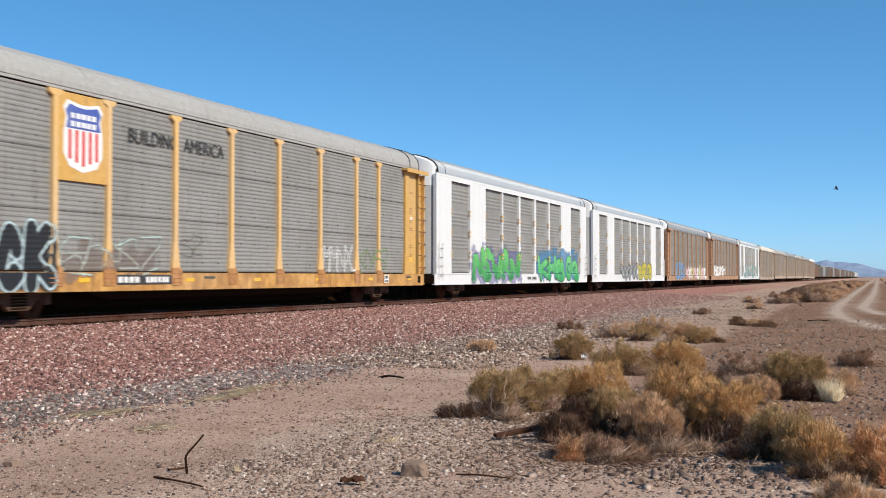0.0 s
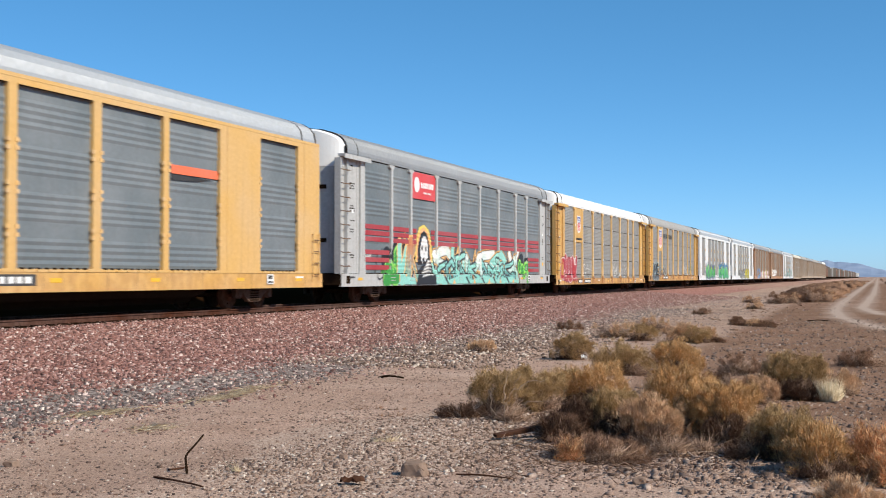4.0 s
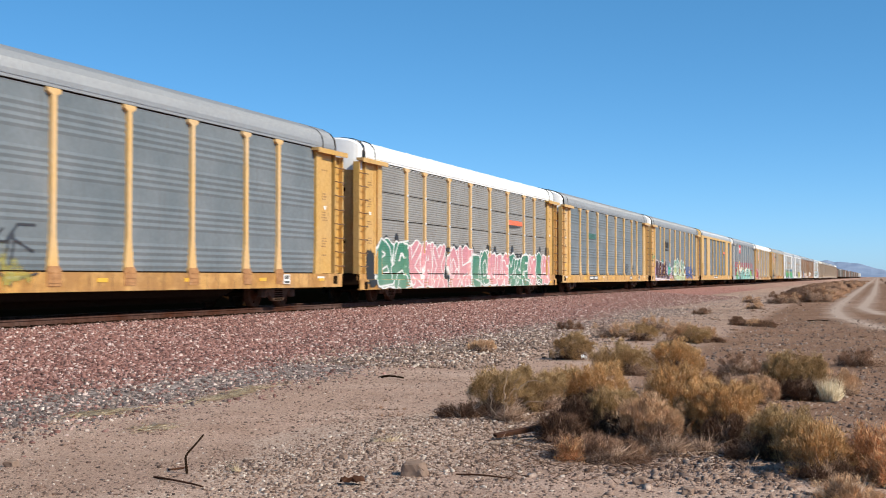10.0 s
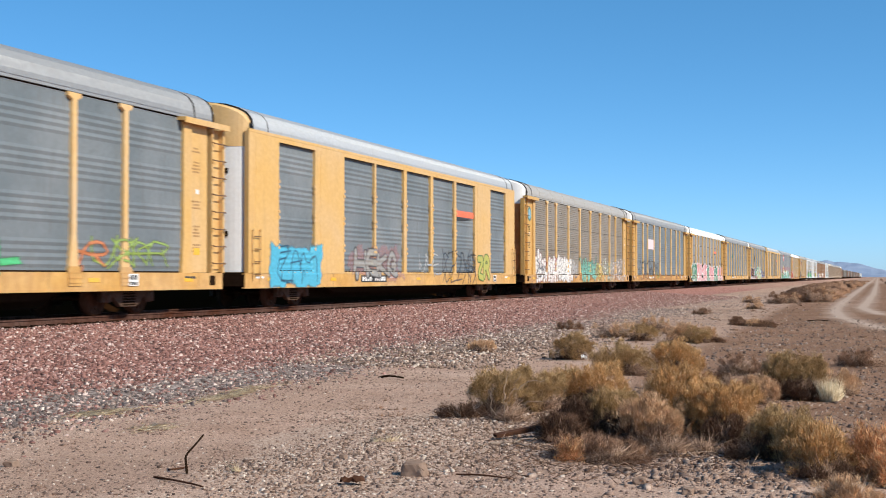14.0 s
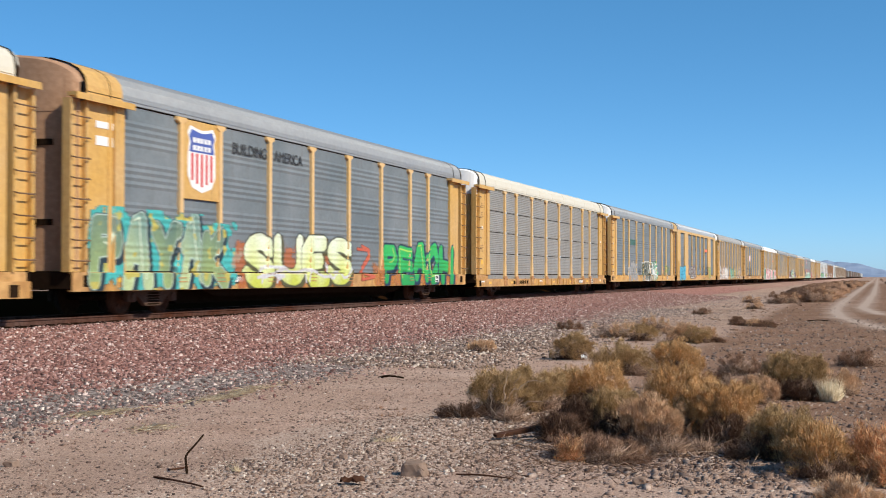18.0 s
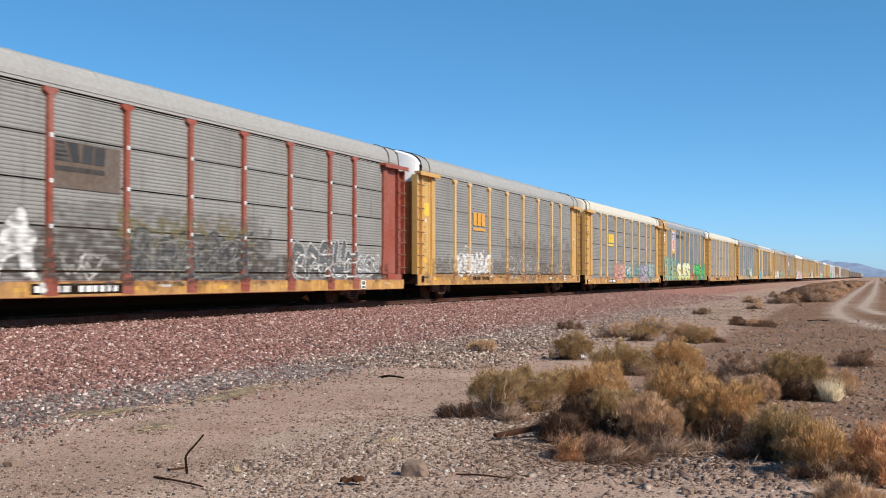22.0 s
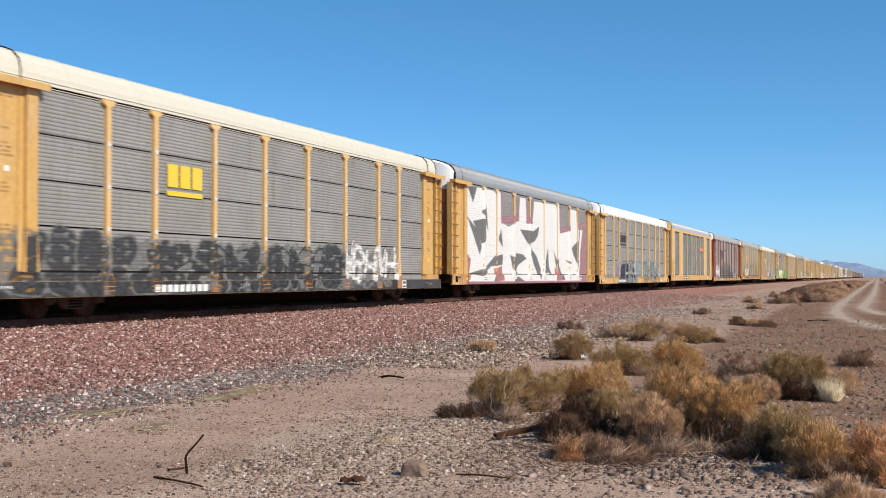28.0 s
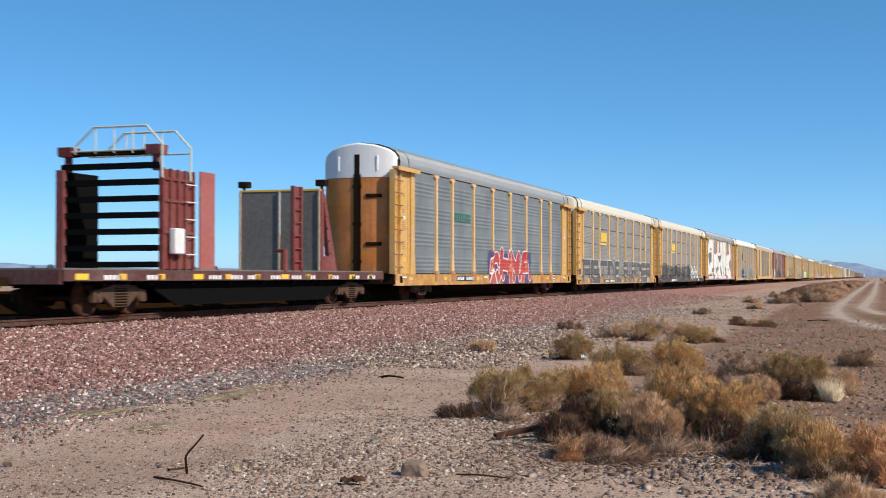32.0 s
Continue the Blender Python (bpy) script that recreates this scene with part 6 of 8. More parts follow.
def shield(car, x, z, w, h, with_plate, bay):
    """A railway's shield: blue head, red and white pales; no lettering."""
    y = FACE + 0.03
    if with_plate:
        s = Shape()
        s.box(bay[0], bay[1], y, SKIN + 0.02, bay[2], 5.0)
        part("sign_plate", s.mesh("sign_plate", YELLOW, 0.004), car, "plain yellow plate between two posts")

    def outline(k):
        a, b = w / 2 * k, h / 2 * k
        half = [(0, b * 0.90), (0.35 * a, b * 0.93), (0.8 * a, b), (1.0 * a, b * 0.78), (0.88 * a, b * 0.55), (0.98 * a, b * 0.1), (0.98 * a, -b * 0.5), (0.7 * a, -b * 0.85), (0, -b)]
        return [(x + p, z + q) for p, q in half] + [(x - p, z + q) for p, q in half[-2:0:-1]]
    s = Shape()
    s.prism(outline(1.12), y - 0.010, y - 0.001, "y")
    e = part("emblem", s.mesh("emblem", MARK_WHITE), car, "shield with blue head and red and white stripes")
    s = Shape()
    head = [(p, max(q, z + 0.12 * h)) for p, q in outline(1.0)]
    s.prism(head, y - 0.016, y - 0.011, "y")
    part("emblem_head", s.mesh("emblem_head", MARK_BLUE), e)
    for i in range(5):
        s = Shape()
        px = x + (i - 2) * w * 0.19
        s.box(px - w * 0.045, px + w * 0.045, y - 0.016, y - 0.011, z - h * (0.46 - 0.05 * abs(i - 2)), z + 0.10 * h)
        part("stripe", s.mesh("stripe", MARK_RED), e)
    for q in (0.20, 0.33):
        bars(e, "lettering", x - w * 0.36, x + w * 0.38, z + q * h - 0.05 * h, z + q * h + 0.035 * h, 5, MARK_WHITE, y - 0.017)


def slogan(car, text, x, z, size):
    cu = bpy.data.curves.new("slogan", "FONT")
    cu.body, cu.size, cu.extrude = text, size, 0.004
    tmp = bpy.data.objects.new("slogan", cu)
    scene.collection.objects.link(tmp)
    me = bpy.data.meshes.new_from_object(tmp.evaluated_get(bpy.context.evaluated_depsgraph_get()))
    bpy.data.objects.remove(tmp)
    me.transform(pose(x, SKIN - 0.036, z, 90, 0, 0))
    me.materials.append(BLACK_PAINT)
    part("lettering", me, car, "black block capitals on the panels")


def yellow_mark(car, material=None):
    """A three-block yellow emblem over a bar."""
    material = material or MARK_YELLOW
    y = SKIN - 0.036
    s = Shape()
    s.box(-6.75, -5.0, y - 0.006, y, 2.98, 3.10)
    e = part("emblem", s.mesh("emblem", material), car, "yellow emblem of three blocks over a bar")
    for a in (-6.72, -6.12, -5.52):
        s = Shape()
        s.box(a, a + 0.50, y - 0.006, y, 3.20, 3.78)
        part("emblem_block", s.mesh("emblem_block", material), e)


def dark_mark(car, x, z, k=1.0, ink=None):
    """A dark emblem: slanted speed stripes beside two blocks."""
    ink = ink or BLACK_PAINT
    y = SKIN - 0.036
    s = Shape()
    s.prism([(x + 0.75 * k, z + 0.1), (x + 1.05 * k, z + 0.1), (x + 0.95 * k, z + 0.62 * k), (x + 0.5 * k, z + 0.62 * k)], y - 0.006, y, "y")
    e = part("emblem", s.mesh("emblem", ink), car, "dark emblem of slanted stripes and blocks")
    for i in range(5):
        s = Shape()
        q = z + 0.1 + i * 0.11 * k
        s.box(x, x + (0.62 - 0.06 * i) * k, y - 0.006, y, q, q + 0.065 * k)
        part("emblem_stripe", s.mesh("emblem_stripe", ink), e)
    for a in (1.2, 1.75):
        s = Shape()
        s.prism([(x + (a - 0.06) * k, z + 0.1), (x + (a + 0.40) * k, z + 0.1), (x + (a + 0.46) * k, z + 0.6 * k), (x + a * k, z + 0.6 * k)], y - 0.006, y, "y")
        part("emblem_block", s.mesh("emblem_block", ink), e)
    bars(car, "lettering", x, x + 2.2 * k, z - 0.12, z - 0.01, 14, ink, y)


def tail_strip(car, x0, x1, z0, z1, y, label):
    """An orange strip over a dark wedge."""
    p = plate(car, "tail_strip", x0, x1, z0, z1, MARK_ORANGE, 0.01, label, y)
    s = Shape()
    s.prism([(x0, z0 - 0.02), (x0 + 0.9 * (x1 - x0), z0 - 0.04), (x0 + 0.5 * (x1 - x0), z0 - 0.13), (x0, z0 - 0.17)], y - 0.008, y, "y")
    part("wedge", s.mesh("wedge", BLACK_PAINT), p, "dark wedge under the orange strip")


# ---- the other cars ----
RAILING = paint("cream_white_tube", (0.60, 0.60, 0.52), 0.5, dirt=(0.3, 0.26, 0.2), amount=0.2, streak=0.2)
SILL_RED = paint("dark_maroon_sill", (0.105, 0.026, 0.022), 0.7, dirt=(0.03, 0.015, 0.012), amount=0.7, streak=0.6, drips=0.5)
STAKE_RED = paint("faded_red_plate", (0.34, 0.085, 0.07), 0.6, dirt=(0.2, 0.06, 0.05), amount=0.3, streak=0.2)


def flat_car():
    """A red-brown bulkhead flat car, empty."""
    car = tagged(new("flat_car"), "empty red-brown flat car with tall steel bulkheads", "rail car", "flat cars of the train")
    h = 9.7
    s = Shape()
    s.box(-h, 9.1, -1.47, 1.47, 1.085, 1.125)
    part("deck", s.mesh("deck", BULK_GREY), car, "worn grey-brown timber deck")
    s = Shape()
    for y in (-1, 1):
        s.prism([(y * 1.5, 0.83), (y * 1.5, 1.08), (y * 1.43, 1.08), (y * 1.43, 0.83)], -h, 9.1, "x")
    for x in (-h, 9.1):
        s.box(x - 0.06, x + 0.06, -1.42, 1.42, 0.76, 1.08)
    part("side_sill", s.mesh("side_sill", SILL_RED), car)
    s = Shape()
    s.prism([(-8.9, 1.0), (-8.9, 0.66), (-5.4, 0.62), (-4.3, 0.24), (4.3, 0.24), (5.4, 0.62), (8.9, 0.66), (8.9, 1.0)], -0.5, 0.5, "y")
    for y in (-1.2, 1.2):
        s.prism([(-5.6, 0.9), (-5.6, 0.60), (-4.6, 0.20), (4.6, 0.20), (5.6, 0.60), (5.6, 0.9)], y - 0.03, y + 0.03, "y")
    for i in range(9):
        s.box(-8 + i * 2 - 0.05, -8 + i * 2 + 0.05, -1.4, 1.4, 0.72, 1.0)
    s.rod((0.5, -0.9, 0.62), (1.7, -0.9, 0.62), 0.2, 10)
    s.box(-2.4, -1.6, -1.1, -0.7, 0.45, 0.85)
    # the darkness under the deck is put into this colour
    part("underframe", s.mesh("underframe", SHADE_BLACK), car)
    add_trucks(car, (-7.0, 7.0))
    for sg in (-1, 1):
        part("coupler", shared(("coupler", sg, 10.4), STEEL_DARK, lambda q: coupler_shape(q, sg, 10.4)), car)
    # leading bulkhead: grey plates inside, red posts and braces outside
    s = Shape()
    s.box(3.75, 3.83, -1.42, -0.04, 1.10, 3.70)
    s.box(3.75, 3.83, 0.04, 1.42, 1.10, 3.70)
    front = part("front_bulkhead", s.mesh("front_bulkhead", BULK_GREY), car, "weathered grey steel bulkhead plates")
    s = Shape()
    s.box(3.73, 3.85, -1.45, 1.45, 3.70, 3.76)
    part("top_rail", s.mesh("top_rail", SAFETY_YELLOW), front, "yellow top rail")
    for y in (-1.42, 0.0, 1.42):
        s = Shape()
        s.box(3.69, 3.75, y - 0.025, y + 0.025, 1.10, 3.70)
        part("edge_strip", s.mesh("edge_strip", FADED_TAN), front)
    for y in (-1.36, -0.5, 0.5, 1.36):
        s = Shape()
        s.box(3.83, 4.05, y - 0.09, y + 0.09, 1.10, 3.76)
        s.prism([(4.05, 3.6), (4.20, 3.6), (5.15, 1.10), (4.05, 1.10), (4.05, 1.6), (4.5, 1.6)], y - 0.07, y + 0.07, "y")
        for i in range(5):
            s.rod((4.08 + i * 0.12, y - 0.12, 3.3 - i * 0.4), (4.08 + i * 0.12, y + 0.12, 3.3 - i * 0.4), 0.03, 6)
        part("brace", s.mesh("brace", DARK_RED), front, "red-brown diagonal brace")
    for y in (-1.40, 1.40):
        s = Shape()
        s.box(3.85, 4.15, y - 0.17, y + 0.17, 3.86, 4.06)
        s.rod((3.98, y, 3.7), (3.98, y, 3.9), 0.05, 6)
        part("winch_head", s.mesh("winch_head", STEEL_DARK), front)
    # standing stakes along the near edge
    for x0, x1, rungs in ((1.79, 2.33, True), (-3.70, -2.92, False)):
        s = Shape()
        s.box(x0, x1, -1.40, -1.36, 1.10, 3.72)
        if rungs:
            for x in (x0, x1):
                s.box(x - 0.04, x + 0.04, -1.50, -1.40, 1.10, 3.72)
        st = part("stake_plate", s.mesh("stake_plate", DARK_RED if rungs else STAKE_RED), car, "upright red-brown stake plate on the deck edge")
        if rungs:
            for i in range(6):
                s = Shape()
                s.rod((x0, -1.47, 1.4 + i * 0.4), (x1, -1.47, 1.4 + i * 0.4), 0.022, 6)
                part("rung", s.mesh("rung", DARK_RED), st)
    s = Shape()
    s.rod((1.2, -1.45, 1.05), (1.2, -1.45, 1.75), 0.10, 8)
    s.rod((1.2, -1.45, 1.72), (1.2, -1.2, 1.72), 0.06, 8)
    part("winch_post", s.mesh("winch_post", DARK_RED), car)
    # trailing bulkhead: a box of slats between two plated cheeks
    s = Shape()
    s.box(-5.75, -4.20, -1.47, -1.42, 1.10, 3.64)
    cheek = part("cheek_plate", s.mesh("cheek_plate", DARK_RED), car, "ribbed red-brown bulkhead side")
    for x in (-5.71, -5.35, -4.99, -4.63, -4.24):
        s = Shape()
        s.box(x - 0.04, x + 0.04, -1.54, -1.47, 1.10, 3.66)
        part("rib", s.mesh("rib", DARK_RED), cheek)
    for z in (2.05, 2.85, 3.4):
        s = Shape()
        s.box(-5.75, -4.20, -1.52, -1.47, z - 0.035, z + 0.035)
        part("rib", s.mesh("rib", DARK_RED), cheek)
    for z in (1.5, 1.95, 2.4, 2.85, 3.3):
        s = Shape()
        s.rod((-4.70, -1.58, z), (-4.20, -1.58, z), 0.015, 6)
        part("rung", s.mesh("rung", MARK_WHITE), cheek, "white ladder rung")
    s = Shape()
    s.box(-5.46, -4.99, -1.72, -1.545, 1.5, 2.15)
    part("cabinet", s.mesh("cabinet", WHITE, 0.02), cheek, "small white steel cabinet")
    # shadowed inner side, coloured almost black
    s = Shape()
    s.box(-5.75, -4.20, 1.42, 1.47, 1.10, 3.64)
    part("far_cheek", s.mesh("far_cheek", SHADE_BLACK), car, "inner bulkhead side in near-black, shade put into its colour")
    s = Shape()
    s.box(-5.91, -5.75, 1.30, 1.52, 1.10, 3.66)
    part("corner_post", s.mesh("corner_post", DARK_RED), car)
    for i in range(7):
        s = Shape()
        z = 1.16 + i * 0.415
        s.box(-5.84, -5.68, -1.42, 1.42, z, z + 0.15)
        part("slat", s.mesh("slat", SHADE_BLACK), car)
    for y in (-1.3, 1.3):
        s = Shape()
        s.rod((-5.68, y, 3.6), (-5.68, y, 4.02), 0.10, 8)
        s.prism([(-5.86, 4.0), (-5.50, 4.0), (-5.46, 4.24), (-5.89, 4.24)], y - 0.2, y + 0.2, "y")
        part("winch_head", s.mesh("winch_head", DARK_RED), car)
    s = Shape()
    s.box(-5.82, -5.46, -1.3, 1.3, 4.02, 4.10)
    walk_way = part("walkway", s.mesh("walkway", STEEL_DARK), car, "dark steel walkway across the bulkhead")
    for x in (-5.82, -4.45):
        s = Shape()
        pts = [(x, -1.55, 3.4), (x, -1.55, 4.25), (x, -1.1, 4.72), (x, 0.45, 4.72), (x, 1.0, 4.25), (x, 1.0, 4.05)]
        for p, q in zip(pts, pts[1:]):
            s.rod(p, q, 0.028, 6)
        for y in (-0.7, -0.15, 0.4):
            s.rod((x, y, 4.05), (x, y, 4.72), 0.022, 6)
        s.rod((x, -1.55, 4.12), (x, 1.55, 4.12), 0.024, 6)
        part("railing", s.mesh("railing", RAILING), walk_way, "cream-painted tube railing")
    for i in range(11):
        x = -9.3 + i * 1.7
        w = 0.32 if i % 3 else 0.5
        plate(car, "reflector", x, x + w, 0.86, 1.0, SAFETY_YELLOW if i % 3 else MARK_YELLOW, 0.006, "", -1.502)
    for x in (-8.2, -6.4, -3.4, -2.2, -1.2, 0.2, 1.6, 2.6, 4.4, 6.2, 7.6):
        bars(car, "stencil", x, x + 0.7, 0.86, 0.97, 4, MARK_WHITE, -1.502)
    return car


def box_car(material, top, height, label, ribs):
    """A plain freight car that stays far off."""
    car = tagged(new("freight_car"), label, "rail car", "freight cars ahead")
    s = Shape()
    s.box(-8.6, 8.6, -1.5, 1.5, 1.0, height)
    for i in range(ribs):
        x = -8.4 + i * 16.8 / max(1, ribs - 1)
        s.box(x - 0.08, x + 0.08, -1.58, 1.58, 0.95, height)
    part("body", shared(("freight_body", height, ribs), material, lambda q: (q.v.extend(s.v), q.f.extend(s.f))), car)
    part("roof", shared(("freight_roof", height), top, lambda q: q.prism([(-1.55, height), (1.55, height), (0.9, height + 0.22), (-0.9, height + 0.22)], -8.65, 8.65, "x")), car)
    part("side_sill", shared("freight_sill", STEEL_DARK, lambda q: q.box(-8.7, 8.7, -1.45, 1.45, 0.7, 0.99)), car)
    for x in (-6.4, 6.4):
        part("truck", shared(("freight_truck", x), STEEL_DARK, lambda q: (q.box(x - 1.1, x + 1.1, -1.1, 1.1, 0.3, 0.68), q.lathe((x - 0.9, -0.76, 0.42), [(0.0, -0.06), (0.42, -0.06), (0.42, 0.06), (0.0, 0.06)], 12), q.lathe((x + 0.9, -0.76, 0.42), [(0.0, -0.06), (0.42, -0.06), (0.42, 0.06), (0.0, 0.06)], 12))), car)
    return car


def bird():
    """A dark bird in gliding flight."""
    dark = haze_material("dark_feathers", (0.018, 0.017, 0.018), (0.035, 0.032, 0.030), 0, 1)
    s = Shape()
    rows = []
    for i in range(9):
        f = i / 8
        r = 0.075 * math.sin(math.pi * min(1, f * 0.9 + 0.08)) ** 0.7
        rows.append([(0.24 - 0.48 * f, r * math.cos(a), r * 0.85 * math.sin(a)) for a in [k * math.pi / 4 for k in range(9)]])
    s.sheet(rows)
    b = tagged(new("bird"), "dark bird flying over the desert", "bird")
    part("body", s.mesh("body", dark, smooth=True), b)
    for side in (-1, 1):
        s = Shape()
        up = 0.30
        s.add([(0.12, side * 0.05, 0.02), (0.15, side * 0.28, 0.02 + up * 0.3), (0.05, side * 0.50, 0.02 + up * 0.55), (-0.06, side * 0.42, up * 0.45), (-0.08, side * 0.2, up * 0.18), (-0.10, side * 0.05, 0.0)], [(0, 1, 4, 5), (1, 2, 3, 4)])
        me = s.mesh("wing", dark)
        w = part("wing", me, b)
        m = w.modifiers.new("thickness", "SOLIDIFY")
        m.thickness = 0.012
    s = Shape()
    s.prism([(-0.22, -0.03), (-0.22, 0.03), (-0.38, 0.08), (-0.38, -0.08)], -0.006, 0.006, "z")
    part("tail", s.mesh("tail", dark), b)
    return b


BIRD = bird()
BIRD.scale = (0.65, 0.65, 0.65)
# red-brown made lighter, with the haze before the far freight cars in it
DULL_RED = paint("dull_red_brown_paint", (0.33, 0.20, 0.14), 0.7, dirt=(0.2, 0.12, 0.08), amount=0.3, streak=0.3)


# ---- the train, car by car ----
TRAIN = []


def put(k, kind, label, *mats, **kw):
    car = carrier(kind, label, *mats, **kw)
    TRAIN.append((k, car))
    return car


def ahead():
    """The carriers that are already past, and the freight cars in front of them."""
    car = put(-1, "flush", "white auto carrier with grey vent panels and green graffiti", WHITE, PANEL_GREY, ROOF_BRIGHT, GREY_PAINT)
    m = Mural(car, "flush", -10.0, 12.6, 0.69, 2.6, 2.0)
    green = ((0.03, 0.22, 0.06), (0.16, 0.55, 0.14))
    m.fog(-9.2, -1.0, 0.7, 2.2, (0.20, 0.20, 0.42), 3, 0.5)
    m.letters(-9.0, -1.4, 0.7, 2.15, 5, [green], (0.03, 0.12, 0.05), 31, second=(0.25, 0.6, 0.2))
    m.fog(2.2, 11.6, 1.0, 2.4, (0.10, 0.28, 0.50), 4, 0.7)
    m.letters(2.6, 11.8, 0.7, 2.1, 5, [((0.04, 0.34, 0.09), (0.20, 0.62, 0.22))], (0.03, 0.10, 0.05), 32)
    m.spray("green spray-painted figures")
    number_board(car, 0.0, 2.0, WHITE, BLACK_PAINT)
    car = put(-2, "flush", "white auto carrier with black and yellow graffiti", WHITE, PANEL_GREY, ROOF_BRIGHT, GREY_PAINT)
    m = Mural(car, "flush", -5.0, 8.5, 0.69, 2.2, 2.0)
    m.letters(-4.6, 1.6, 0.7, 1.9, 4, [GR], K, 33)
    m.letters(2.0, 7.8, 0.7, 1.9, 3, [(0.50, 0.42, 0.05)], (0.12, 0.2, 0.06), 34)
    m.spray("black and yellow spray-painted figures")
    car = put(-3, "post", "dusty brown auto carrier with pale graffiti", RUST_TAN, PANEL_BROWN, ROOF_SILVER, BROWN_YELLOW)
    m = Mural(car, "post", -10.0, 12.3, 0.69, 2.5, 2.0)
    m.letters(-9.4, -4.0, 0.7, 2.2, 3, [(0.10, 0.25, 0.50)], (0.45, 0.55, 0.65), 35)
    m.letters(-2.6, 11.5, 0.7, 1.95, 8, [(0.62, 0.42, 0.44), W, (0.55, 0.5, 0.2)], (0.5, 0.45, 0.45), 36)
    m.spray("blue, pink and white spray-painted figures")
    car = put(-4, "post", "dusty brown auto carrier with faint graffiti", RUST_TAN, PANEL_BROWN, ROOF_SILVER, BROWN_YELLOW)
    m = Mural(car, "post", -11.0, 11.0, 0.69, 2.4, 2.0)
    m.letters(-10.6, 0.0, 1.0, 2.2, 5, [W], GR, 37)
    m.scrawl(1.0, 10.4, 1.0, 2.0, 5, (0.6, 0.55, 0.5), 38)
    m.spray("pale spray-painted figures")
    car = put(-5, "flush", "grimy white auto carrier with teal graffiti", WHITE, PANEL_GREY, ROOF_BRIGHT, WHITE)
    m = Mural(car, "flush", -9.5, 12.0, 0.69, 2.9, 2.0)
    m.letters(-9.0, 11.0, 0.8, 2.6, 7, [(0.18, 0.36, 0.33), (0.4, 0.42, 0.45)], GR, 39)
    m.spray("teal and grey spray-painted figures")
    put(-6, "grid", "tan auto carrier with a cream roof", FADED_TAN, PANEL_BROWN, ROOF_CREAM, BROWN_YELLOW, wavy=False)
    for k in (-7, -8, -9, -10):
        put(k, "post", "dusty brown auto carrier with a grey roof", FADED_TAN, PANEL_BROWN, ROOF_GREY if k % 2 else ROOF_SILVER, BROWN_YELLOW, lean=True)
    put(-11, "grid", "tan auto carrier with a white roof", FADED_TAN, PANEL_BROWN, ROOF_WHITE, BROWN_YELLOW, wavy=False, lean=True)
    first = PITCH * 11.5 + 9.6
    for i in range(44):
        if i % 5 == 3:
            car = box_car(GREY_PAINT, ROOF_WHITE, 4.3, "pale grey covered hopper car with ribbed sides", 14)
        elif i > 34:
            car = box_car(WHITE, ROOF_WHITE, 4.2, "white box car far ahead in the train", 9)
        else:
            car = box_car(PANEL_BROWN if i % 3 else DULL_RED, DULL_RED if i % 3 == 1 else ROOF_CREAM, 4.5 if i % 2 else 4.0, "dull brown freight car with ribbed sides", 11)
        TRAIN.append((-(first + i * 18.6) / PITCH, car))


